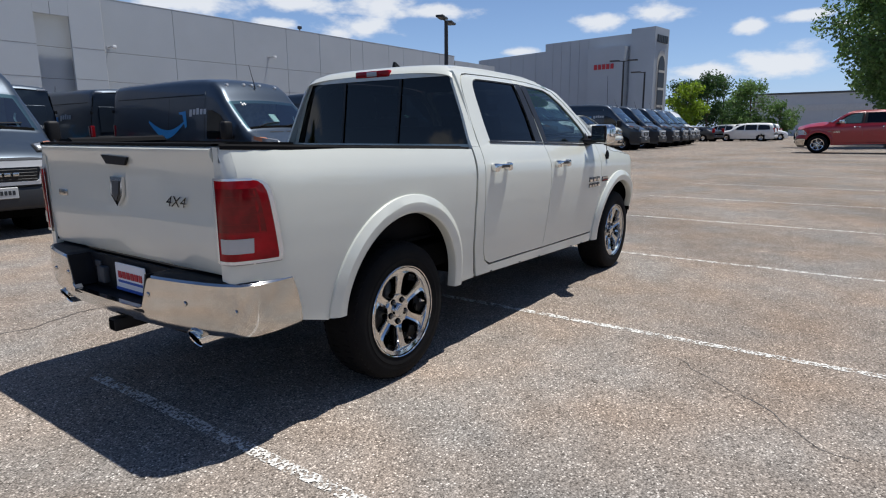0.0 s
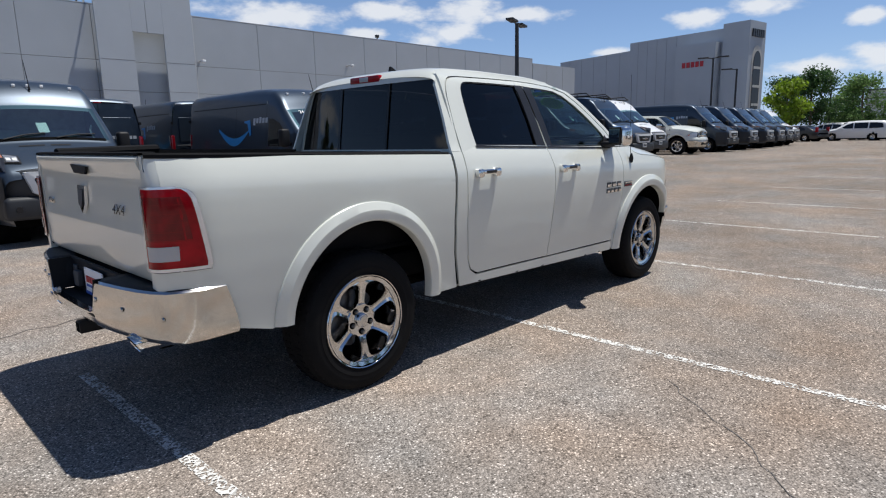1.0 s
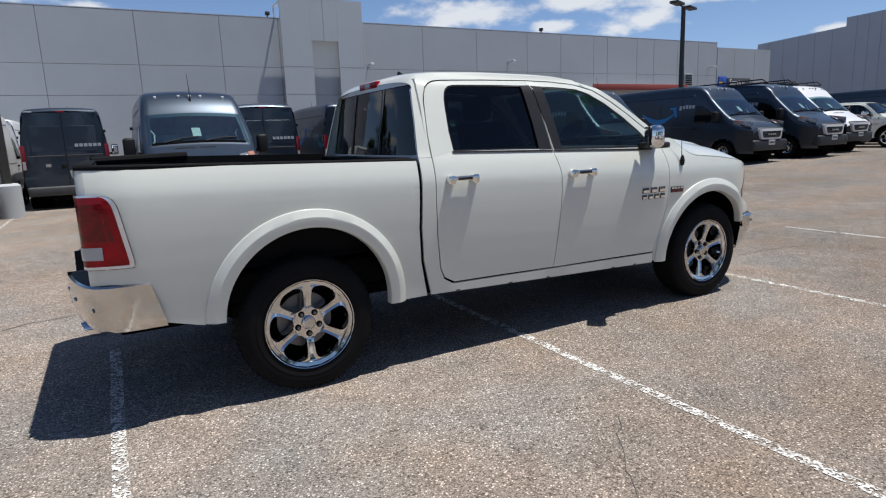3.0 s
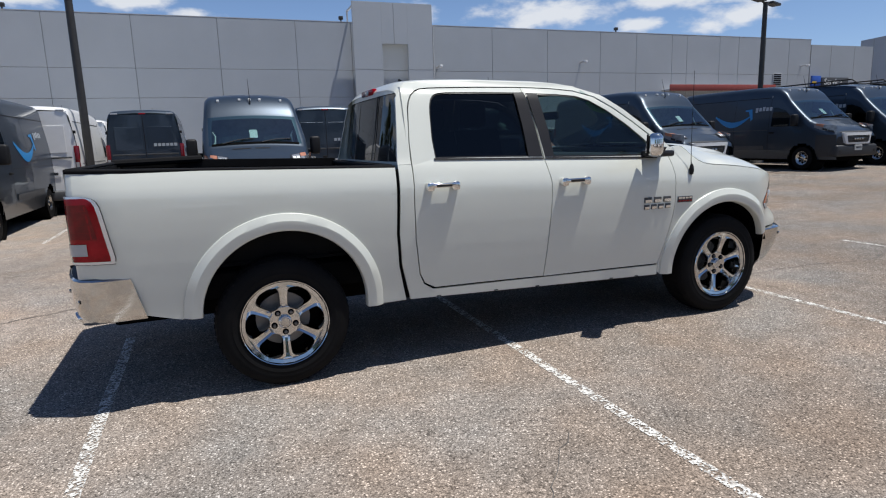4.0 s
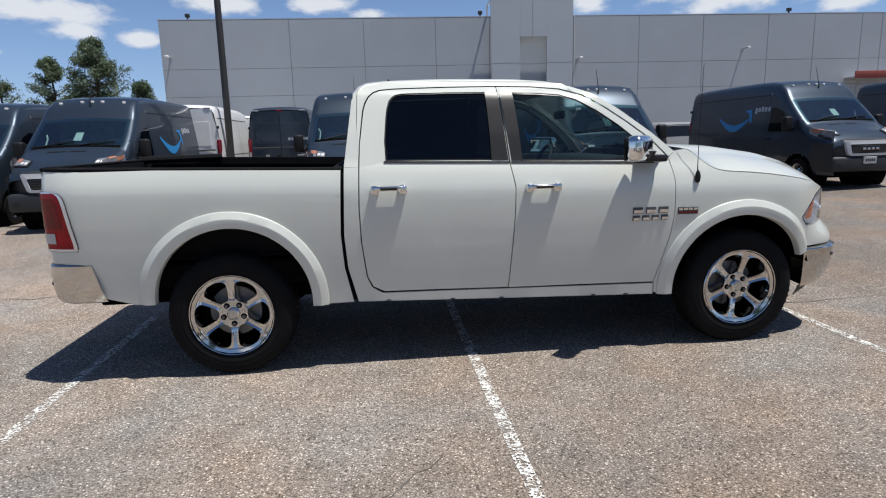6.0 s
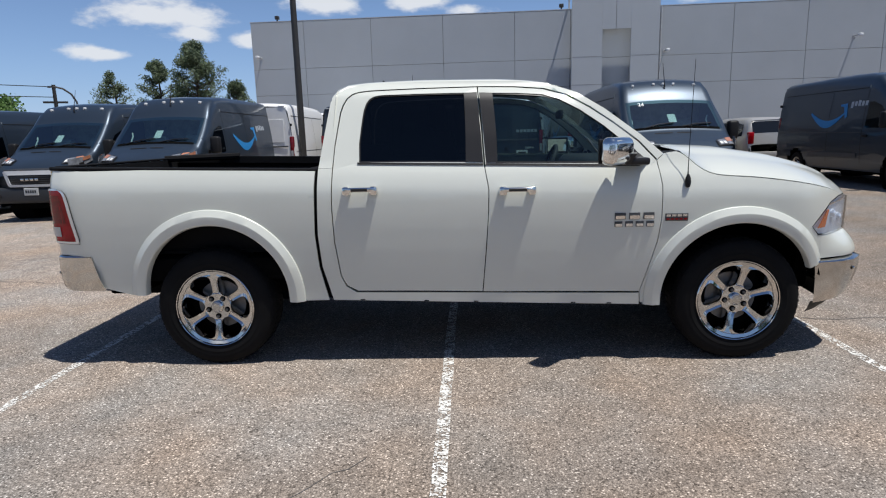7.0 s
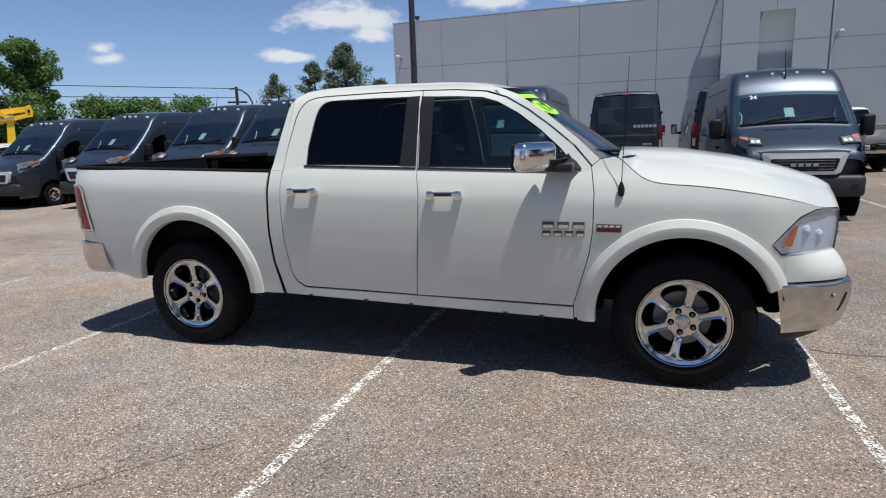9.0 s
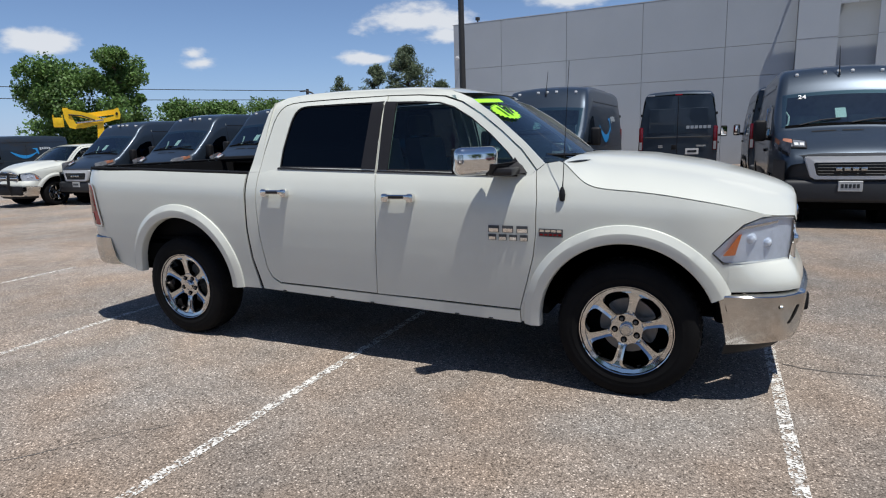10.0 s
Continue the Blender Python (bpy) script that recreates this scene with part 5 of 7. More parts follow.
    part("cab_corner", flank_panel([(0.784, 1.362), (0.877, 1.362), (0.886, 1.50), (0.917, 1.725), (0.933, 1.778), (0.959, 1.822), (0.993, 1.850), (1.037, 1.866), (1.11, 1.874), (1.20, 1.877), (1.50, 1.883), (1.86, 1.884), (2.10, 1.877), (2.31, 1.857), (2.46, 1.808), (2.61, 1.720), (2.76, 1.611), (2.91, 1.489), (3.018, 1.366), (3.06, 1.40), (2.92, 1.53), (2.70, 1.705), (2.52, 1.822), (2.34, 1.893), (2.12, 1.914), (1.50, 1.928), (1.10, 1.922), (0.93, 1.895), (0.85, 1.80)], side, flange=0.02), WHITE, t)
    # lettering on the door as plain blocks, their grey tops a painted dark reflection
    for k in range(3):
        part("badge_block", flank_panel([(2.73 + 0.092 * k, 0.985), (2.80 + 0.092 * k, 0.985), (2.80 + 0.092 * k, 1.028), (2.73 + 0.092 * k, 1.028)], side, 0.005, 0.005, 0.03), TRIM_GREY, d2)
        part("badge_face", flank_panel([(2.735 + 0.092 * k, 0.988), (2.797 + 0.092 * k, 0.988), (2.797 + 0.092 * k, 1.010), (2.735 + 0.092 * k, 1.010)], side, 0.009, 0.004, 0.03), CHROME, d2)
    for k in range(4):
        part("badge_block", flank_panel([(2.73 + 0.068 * k, 0.935), (2.78 + 0.068 * k, 0.935), (2.78 + 0.068 * k, 0.972), (2.73 + 0.068 * k, 0.972)], side, 0.005, 0.005, 0.03), TRIM_GREY, d2)
        part("badge_face", flank_panel([(2.734 + 0.068 * k, 0.938), (2.777 + 0.068 * k, 0.938), (2.777 + 0.068 * k, 0.957), (2.734 + 0.068 * k, 0.957)], side, 0.009, 0.004, 0.03), CHROME, d2)
    badge = part("fender_badge", flank_panel([(3.055, 0.970), (3.200, 0.968), (3.200, 1.016), (3.055, 1.018)], side, 0.006, 0.006, 0.05), TRIM_GREY, t)
    for k in range(4):
        part("badge_face", flank_panel([(3.060 + 0.035 * k, 0.998), (3.088 + 0.035 * k, 0.998), (3.088 + 0.035 * k, 1.012), (3.060 + 0.035 * k, 1.012)], side, 0.009, 0.003, 0.03), CHROME, badge)
    for k in range(5):
        part("badge_face", flank_panel([(3.061 + 0.028 * k, 0.976), (3.080 + 0.028 * k, 0.976), (3.080 + 0.028 * k, 0.987), (3.061 + 0.028 * k, 0.987)], side, 0.009, 0.003, 0.03), DARK_RED, badge)
    # tail lamp round the corner
    def tail(zs, x_front, off):
        rows = []
        for z in zs:
            w = flank(-1.06, z)
            xf = x_front(z)
            row = [(xf, -side * (flank(xf, z) + off), z), ((xf - 1.06) / 2, -side * (flank((xf - 1.06) / 2, z) + off), z), (-1.06 - off * 0.5, -side * (w + off * 0.8), z), (-1.087 - off * 0.7, -side * (w - 0.014 + off * 0.5), z), (-1.102 - off, -side * (w - 0.04), z), (-1.104 - off, -side * 0.87, z), (-1.102 - off, -side * 0.838, z)]
            rows.append(row)
        return grid(rows)
    lean = lambda z: interp(z, [0.90, 0.912, 1.17, 1.215, 1.242, 1.258, 1.268], [-0.900, -0.893, -0.934, -0.944, -0.958, -0.980, -1.03])
    steps = [0.905, 0.93] + [0.96 + 0.035 * k for k in range(7)] + [1.20, 1.215, 1.228, 1.240, 1.250, 1.257, 1.262]
    lamp = part("tail_lamp", tail(steps, lambda z: lean(z) - 0.010, 0.008), RED_LENS, t, "red tail lamp with a clear lower lens")
    part("lamp_rim", tail([0.893, 0.908], lambda z: -0.892, 0.010), LAMP_RIM, lamp)
    part("lamp_rim", tail([1.259, 1.270], lambda z: -1.01, 0.010), LAMP_RIM, lamp)
    part("lamp_rim", grid([[(-1.1145, -side * y, z) for y in (0.838, 0.849)] for z in (0.896, 1.08, 1.268)]), LAMP_RIM, lamp)
    part("lens_core", tail([1.035, 1.06, 1.12, 1.18, 1.225], lambda q: lean(q) - 0.05, 0.0084), CORE_RED, lamp)
    for z in (1.03, 1.07, 1.11, 1.15, 1.19):
        part("lens_rib", tail([z, z + 0.0025], lambda q: lean(q) - 0.05, 0.0088), DARK_RED, lamp)
    part("lamp_rim", grid([[(lean(z) + dx, -side * (flank(lean(z) + dx, z) + 0.0105), z) for dx in (-0.012, 0.010)] for z in steps[:-1] + [1.262, 1.267]]), LAMP_RIM, lamp)
    for gap in (tail([0.8885, 0.893], lambda z: -0.887, 0.002), grid([[(lean(z) + dx, -side * (flank(lean(z) + dx, z) + 0.0025), z) for dx in (0.008, 0.0135)] for z in steps[:-1] + [1.262, 1.267]])):
        part("lamp_gap", gap, TRIM_GREY, lamp)
    rows = []
    for z in (0.942, 0.97, 1.008):
        w = flank(-1.06, z)
        rows.append([(-1.02, -side * (flank(-1.02, z) + 0.012), z), (-1.066, -side * (w + 0.010), z), (-1.097, -side * (w - 0.008), z), (-1.115, -side * (w - 0.04), z), (-1.116, -side * 0.868, z)])
    part("reverse_lens", grid(rows), CLEAR_LENS, lamp)
    # headlamp: a clear wrap-round lens over a silver bowl, with an amber marker
    rim = [(4.014, 0.905), (4.073, 0.848), (4.20, 0.838), (4.32, 0.828), (4.41, 0.820), (4.425, 0.95), (4.425, 1.066), (4.37, 1.078), (4.30, 1.087), (4.25, 1.086), (4.162, 1.054), (4.084, 0.979)]
    hl = part("headlamp", flank_panel(rim, side, 0.004, 0), LAMP_GLASS, t, "clear headlamp with an amber marker", out=(1, -side, 0.2))
    part("bowl", flank_panel(rim, side, -0.018, 0), LAMP_BOWL, hl)
    mid = (sum(p[0] for p in rim) / len(rim), sum(p[1] for p in rim) / len(rim))
    edge = []
    for i, p in enumerate(rim):
        q = rim[(i + 1) % len(rim)]
        edge += [(p[0] + (q[0] - p[0]) * k / 3, p[1] + (q[1] - p[1]) * k / 3) for k in range(3)]
    near = [(mid[0] + (x - mid[0]) * 0.991, mid[1] + (z - mid[1]) * 0.986) for x, z in edge]
    part("bezel", grid([[(x, -side * (flank(x, z) + 0.003), z), (a, -side * (flank(a, c) - 0.006), c), (a, -side * (flank(a, c) - 0.018), c)] for (x, z), (a, c) in zip(edge, near)], close_u=True), BLACK, hl)
    for px, pz, pr in ((4.20, 0.975, 0.95), (4.285, 0.945, 0.85)):
        part("projector", lathe([(0.0, -side * 0.028), (0.022 * pr, -side * 0.022), (0.034 * pr, 0.0), (0.036 * pr, side * 0.03)], 20, (px, -side * (flank(px, pz) - 0.026), pz), "y"), LAMP_BOWL, hl)
    part("reflector_shelf", flank_panel([(4.15, 1.032), (4.34, 1.052), (4.34, 1.066), (4.17, 1.048)], side, -0.008, 0.01), CHROME, hl)
    part("amber_marker", flank_panel([(4.068, 0.89), (4.128, 0.892), (4.155, 1.005), (4.14, 1.0)], side, -0.003, 0.012), AMBER, hl, "amber marker")
    # mirror
    def swing(b):
        bmesh.ops.rotate(b, cent=(2.70, -side * 1.135, 1.43), matrix=Matrix.Rotation(side * radians(49), 3, "Z"), verts=b.verts)
        return b
    m = part("door_mirror", swing(box(2.565, 2.845, -side * 1.135 - 0.056, -side * 1.135 + 0.056, 1.347, 1.515, 0.046, seg=6)), CHROME, t, "chrome-capped door mirror")
    g0, g1 = sorted((-side * 1.135 + side * 0.050, -side * 1.135 + side * 0.0605))
    part("mirror_rim", swing(box(2.574, 2.836, g0, g1, 1.356, 1.506, 0.004, seg=1)), BLACK, m)
    g0, g1 = sorted((-side * 1.135 + side * 0.061, -side * 1.135 + side * 0.063))
    part("mirror_glass", swing(box(2.59, 2.822, g0, g1, 1.374, 1.49)), MIRROR, m)
    part("mirror_arm", prism([(2.76, -side * 1.12, 1.345), (2.80, -side * 1.12, 1.41), (2.86, -side * 0.91, 1.415), (2.95, -side * 0.90, 1.345)], (0.03, side * 0.01, 0)), GLOSS_BLACK, m)
    part("arm_body", box(2.76, 2.92, *sorted((-side * 0.90, -side * 1.10)), 1.338, 1.385, 0.016), GLOSS_BLACK, m)
    part("sail_panel", flank_panel([(2.80, 1.35), (2.955, 1.335), (2.87, 1.44)], side, 0.006, 0.01), GLOSS_BLACK, m)
    # roof rail drip seam, bed rail cap
    part("bed_rail_cap", grid([[(x, -side * (flank(x, 1.39) - 0.0 + dy), 1.400 - 0.030 * (x + 1.06) + dz) for dy, dz in ((0.004, -0.010), (0.006, 0.006), (0.0, 0.014), (-0.10, 0.014), (-0.105, -0.02))] for x in [-1.098 + 1.868 * k / 20 for k in range(21)]]), LINER, t)


def build_truck():
    t = thing("pickup_truck", "pearl white crew-cab pickup truck with chrome wheels", "truck")
    for side in (1, -1):
        truck_side(t, side)
        for x in (0.0, 3.569):
            wheel(t, x, side)
        for (cx, cz, r) in (R_ARCH, F_ARCH):
            rows = [[(cx + rr * math.cos(radians(a)), -side * yy, cz + rr * math.sin(radians(a))) for rr, yy in ((0.565, 0.94), (0.565, 0.5), (0.02, 0.5))] for a in range(*((3, 182, 7) if cx < 2 else (13, 188, 7)))]
            part("wheel_well", grid(rows), UNDER, t)
    zr = lambda x: 1.395 - 0.030 * (x + 1.06)
    # bed interior
    for side in (1, -1):
        part("bed_wall", grid([[(x, -side * y, z) for y, z in ((0.91, zr(x) + 0.003), (0.835, zr(x) + 0.005), (0.82, 1.2), (0.80, 0.80))] for x in (-1.05, -0.4, 0.2, 0.74)]), LINER, t)
        part("wheel_tub", box(-0.45, 0.5, *sorted((-side * 0.82, -side * 0.6)), 0.8, 1.05, 0.06), LINER, t)
    part("bed_floor", box(-1.06, 0.75, -0.82, 0.82, 0.78, 0.80), LINER, t)
    part("bed_front_wall", box(0.72, 0.77, -0.84, 0.84, 0.78, 1.35, 0.01), LINER, t)
    part("bed_front_rail", box(0.70, 0.775, -0.86, 0.86, 1.335, 1.365, 0.01), LINER, t)
    # folded black cover frame on the far bed rail
    part("bed_cover_rail", prism([(-1.0, 0.77, 1.37), (-1.0, 0.77, 1.432), (0.72, 0.77, 1.384), (0.72, 0.77, 1.32)], (0, 0.10, 0)), LINER, t)
    part("bed_cover_rail", tube([(-1.05, 0.62, 1.41), (-0.4, 0.78, 1.42)], 0.03), LINER, t)
    # tailgate with its spoiler lip, pressed centre and handle
    rows = []
    for z, x in ((0.83, -1.075), (0.86, -1.092), (0.98, -1.099), (1.045, -1.1015), (1.055, -1.1015), (1.075, -1.098), (1.12, -1.096), (1.25, -1.092), (1.33, -1.094), (1.365, -1.110), (1.39, -1.112), (1.405, -1.09), (1.408, -1.05), (1.40, -1.03), (0.85, -1.03)):
        rows.append([(x, y, z) for y in [-0.826 + 1.652 * k / 16 for k in range(17)]])
    gate = part("tailgate", grid(rows), WHITE, t)
    for s in (1, -1):
        part("gate_end", polygon([(r[0][0], s * 0.826, r[0][2]) for r in rows]), WHITE, gate)
    for s in (1, -1):
        part("gate_seam", box(-1.090, -1.03, *sorted((s * 0.8265, s * 0.833)), 0.84, 1.40), UNDER, gate)
    part("gate_liner", box(-1.027, -1.018, -0.815, 0.815, 0.82, 1.400), LINER, gate)
    part("gate_cap", box(-1.10, -1.02, -0.825, 0.825, 1.404, 1.418, 0.005), LINER, gate)
    part("gate_handle", prism([(-1.10, 0.13, 1.355), (-1.10, 0.08, 1.31), (-1.10, -0.10, 1.305), (-1.10, -0.13, 1.345)], (-0.014, 0, 0)), BLACK, gate)
    part("gate_emblem", prism([(-1.094, 0.065, 1.245), (-1.094, -0.055, 1.245), (-1.10, -0.05, 1.15), (-1.10, 0.005, 1.095), (-1.10, 0.06, 1.15)], (-0.016, 0, 0)), CHROME, gate)
    part("emblem_core", prism([(-1.112, 0.04, 1.225), (-1.112, -0.03, 1.225), (-1.118, -0.025, 1.16), (-1.118, 0.005, 1.125), (-1.118, 0.035, 1.16)], (-0.004, 0, 0)), TRIM_GREY, gate)
    cu = bpy.data.curves.new("gate_lettering", "FONT")
    cu.body, cu.size, cu.extrude, cu.shear, cu.offset = "4X4", 0.072, 0.003, 0.35, 0.0
    cu.materials.append(CHROME)
    ob = new("gate_lettering", cu)
    ob.parent = gate
    ob.matrix_local = pose(-1.107, -0.44, 1.125, 90, 0, -90) @ Matrix.Diagonal((1.35, 1, 1, 1))
    part("gate_badge", box(-1.105, -1.096, 0.60, 0.70, 1.115, 1.15, 0.004), SATIN, gate)
    # cab shell: roof, rear panel, windows
    rows = []
    for k in range(21):
        x = 0.858 + (2.50 - 0.858) * (k / 20) ** 1.25
        crown = interp(x, [0.858, 0.872, 0.90, 0.95, 1.04, 1.40, 2.0, 2.3, 2.50], [1.878, 1.900, 1.922, 1.938, 1.948, 1.957, 1.948, 1.925, 1.88])
        edge = interp(x, [0.85, 0.93, 1.10, 1.50, 2.12, 2.34, 2.52], [1.80, 1.895, 1.922, 1.928, 1.914, 1.893, 1.822])
        row = []
        for u in [j / 12 - 1 for j in range(25)]:
            # the front edge bows back towards the pillars, as the windshield does
            xx = x - 0.15 * abs(u) ** 2.2 * smooth_step(x, 1.8, 2.5)
            edge = interp(xx, [0.85, 0.93, 1.10, 1.50, 2.12, 2.34, 2.52], [1.80, 1.895, 1.922, 1.928, 1.914, 1.893, 1.822])
            row.append((xx, flank(xx, edge) * math.sin(math.pi / 2 * u), edge + (crown - edge) * (1 - abs(u) ** 2.6)))
        rows.append(row)
    part("roof", grid(rows), WHITE, t)
    part("roof_lining", grid([[(x, y, z - 0.05) for x, y, z in row[2:-2]] for row in rows[1:-1]]), CLOTH, t)
    # rear glass in three lights, set in a painted frame
    def back(y, z, off=0.0):
        x = interp(z, [1.30, 1.40, 1.60, 1.80, 1.90], [0.782, 0.79, 0.82, 0.845, 0.862]) + 0.05 * (abs(y) / 0.8) ** 3
        return (x - off, y, z)
    def back_w(z):
        return interp(z, [1.30, 1.42, 1.80, 1.90], [0.93, 0.905, 0.765, 0.69])
    part("cab_back", grid([[back(u * back_w(z), z) for u in [k / 8 - 1 for k in range(17)]] for z in (0.9, 1.2, 1.31, 1.35, 1.375)]), WHITE, t)
    part("cab_back_head", grid([[back(u * back_w(z), z) for u in [k / 8 - 1 for k in range(17)]] for z in (1.84, 1.86, 1.875)]), WHITE, t)
    for s in (1, -1):
        part("cab_back_post", grid([[back(s * (back_w(z) - d), z) for d in (0.0, 0.02, 0.035, 0.05)] for z in (1.375, 1.5, 1.6, 1.7, 1.84)]), WHITE, t)
    rg = part("rear_window", grid([[back(u * (back_w(z) - 0.045), z, -0.008) for u in [k / 8 - 1 for k in range(17)]] for z in (1.37, 1.5, 1.6, 1.7, 1.845)]), PRIVACY, t, out=(-1, 0, 0.2))
    for y in (-0.28, 0.28):
        part("window_bar", grid([[back(y + d, z, 0.002) for d in (-0.010, 0.010)] for z in (1.376, 1.6, 1.84)]), GLOSS_BLACK, rg)
    stop = part("stop_lamp", box(0.848, 0.892, -0.17, 0.17, 1.862, 1.912, 0.012), RED_LENS, t, "red high stop lamp")
    part("clear_lens", box(0.845, 0.856, -0.05, 0.05, 1.870, 1.904, 0.004), CLEAR_LENS, stop)
    part("shark_antenna", prism([(1.10, 0.012, 1.945), (1.22, 0.012, 1.945), (1.115, 0.012, 2.0)], (0, -0.024, 0)), BLACK, t)
    # windshield and cowl
    rows = []
    for k in range(11):
        u = k / 10
        half = 0.68 + 0.18 * u
        xc = 2.52 + 0.70 * u + 0.0
        z = 1.875 - 0.475 * u
        rows.append([(xc - 0.14 * (abs(v) ** 2.2) - 0.02 * (1 - u), v * half, z - 0.02 * abs(v) ** 2) for v in [j / 8 - 1 for j in range(17)]])
    part("windshield", grid(rows), WINDSHIELD, t, out=(1, 0, 1))
    part("cowl", grid([[(3.05 + 0.15 * (1 - abs(v) ** 2) + dx, v * 0.84, 1.40 + dz) for v in [j / 8 - 1 for j in range(17)]] for dx, dz in ((-0.02, 0.0), (0.08, 0.012), (0.14, 0.005))]), BLACK, t)
    for y0 in (-0.68, 0.05):
        part("wiper", tube([(3.22, y0 + 0.55, 1.425), (3.16, y0 + 0.2, 1.435), (3.02, y0 - 0.02, 1.445)], 0.011, 6), BLACK, t)
    # hood with its raised centre
    rows = []
    stations = [3.17, 3.185, 3.20, 3.22, 3.24, 3.26, 3.285, 3.31, 3.335, 3.36, 3.39, 3.43, 3.48] + [3.48 + 0.98 * k / 22 for k in range(1, 23)]
    for k, x in enumerate(stations + [4.46, 4.46]):
        u = (x - 3.17) / 1.29
        edge = hood_edge(x) + 0.004
        wid = flank(x, edge) - 0.001
        mid = interp(x, [3.17, 3.30, 3.60, 3.95, 4.18, 4.32, 4.40, 4.46], [1.440, 1.442, 1.425, 1.368, 1.308, 1.262, 1.232, 1.196])
        lip = max(0, k - len(stations) + 1)
        row = []
        for j in range(41):
            v = j / 20 - 1
            a = abs(v)
            bulge = 1 - smooth_step(a, 0.46, 0.62)
            base = edge + (mid - edge) * (1 - a ** 3.0) * 0.87
            z = base + bulge * (mid - edge) * 0.13
            row.append((x + 0.012 * min(lip, 1) - 0.03 * a * a * u ** 4, v * wid, z - 0.03 * lip))
        row = [(row[0][0], row[0][1] + 0.03, row[0][2] - 0.02)] + row + [(row[-1][0], row[-1][1] - 0.03, row[-1][2] - 0.02)]
        rows.append(row)
    part("hood", grid(rows), WHITE, t)
    # grille: chrome crosshair frame with dark mesh
    g = part("grille", box(4.36, 4.44, -0.50, 0.50, 0.76, 1.12, 0.03), GLOSS_BLACK, t)
    part("grille_frame", tube([(4.43, -0.48, 0.82), (4.43, -0.48, 0.95), (4.425, -0.46, 1.05), (4.445, -0.36, 1.085), (4.46, 0, 1.11), (4.445, 0.36, 1.085), (4.425, 0.46, 1.05), (4.43, 0.48, 0.95), (4.43, 0.48, 0.82), (4.465, 0.25, 0.77), (4.47, 0, 0.765), (4.465, -0.25, 0.77), (4.43, -0.48, 0.82)], 0.03, 10), CHROME, g)
    part("grille_bar", box(4.42, 4.475, -0.05, 0.05, 0.74, 1.09, 0.02), CHROME, g)
    part("grille_bar", box(4.42, 4.47, -0.52, 0.52, 0.90, 0.96, 0.02), CHROME, g)
    for k in range(9):
        part("grille_slat", box(4.425, 4.445, -0.5, 0.5, 0.77 + 0.036 * k, 0.78 + 0.036 * k), SATIN, g)
    # front valance in body colour, chrome bumper, air dam, all on one plan curve
    def nose_at(x, z, bulge, side_out, start):
        slope = 2.3 * max(0.0, x - 3.85)
        n = Vector((slope, 1.0)).normalized()
        out = bulge * smooth_step(x, start - 0.02, start + 0.26) + side_out
        return x + n.x * out, flank(x, z) + n.y * out

    def nose(levels, first, slant=0.0):
        rows = []
        for z, bulge, side_out in levels:
            start = first + slant * (0.67 - z)
            half = []
            for k in range(19):
                x = start + (4.40 - start) * (k / 18) ** 0.8
                half.append(nose_at(x, z, bulge, side_out, start))
            x_end, y_end = half[-1]
            for k in range(1, 9):
                a = k / 8
                half.append((x_end + 0.075 * math.sin(a * math.pi / 2), y_end * (1 - a)))
            rows.append([(x, -y, z) for x, y in half] + [(x, y, z) for x, y in reversed(half[:-1])])
        return grid(rows)
    part("front_valance", nose(((0.848, -0.03, 0.0), (0.842, 0.0, 0.0), (0.822, 0.022, 0.0), (0.79, 0.05, 0.0), (0.76, 0.07, 0.0), (0.73, 0.084, 0.0), (0.70, 0.091, 0.0), (0.682, 0.089, 0.0), (0.676, 0.075, -0.01)), 4.100), WHITE, t)
    bumper = part("front_bumper", nose(((0.671, 0.06, -0.01), (0.668, 0.09, 0.016), (0.660, 0.10, 0.022), (0.60, 0.104, 0.022), (0.53, 0.10, 0.020), (0.46, 0.090, 0.017), (0.40, 0.074, 0.012), (0.365, 0.056, 0.006), (0.354, 0.03, -0.01)), 4.045, 0.2), BUMPER_CHROME, t)
    part("bumper_inlet", box(4.40, 4.568, -0.35, 0.35, 0.46, 0.58, 0.02), BLACK, bumper)
    for s in (1, -1):
        px, py = nose_at(4.285, 0.60, 0.104, 0.022, 4.06)
        part("parking_sensor", lathe([(0.0, 0.012), (0.010, 0.010), (0.012, -0.004)], 14, (px, s * py, 0.60), "x"), SATIN, bumper)
        rows = []
        for x, z, b in ((4.330, 0.49, 0.090), (4.345, 0.54, 0.100), (4.360, 0.60, 0.104)):
            rows.append([(*(q[0], s * q[1]), z) for q in (nose_at(x, z, b, 0.025, 4.075), nose_at(x + 0.012, z, b, 0.025, 4.075))])
        part("tow_slot", grid(rows), BLACK, bumper)
    part("air_dam", nose(((0.37, 0.03, -0.015), (0.345, 0.03, -0.02), (0.31, 0.012, -0.03), (0.285, 0.0, -0.045)), 4.11), BLACK, t)
    # rear bumper: one chrome shell round the corners, a dark step on top, a plate recess
    half_path = [(-0.80, 0.982), (-0.92, 0.985), (-1.02, 0.972), (-1.085, 0.935), (-1.125, 0.87), (-1.155, 0.78), (-1.185, 0.65), (-1.21, 0.50), (-1.219, 0.43), (-1.2205, 0.415), (-1.222, 0.40), (-1.2235, 0.385), (-1.225, 0.37), (-1.226, 0.355), (-1.227, 0.33), (-1.232, 0.20), (-1.234, 0.0)]
    path = [(x, -y) for x, y in half_path] + [(x, y) for x, y in reversed(half_path[:-1])]

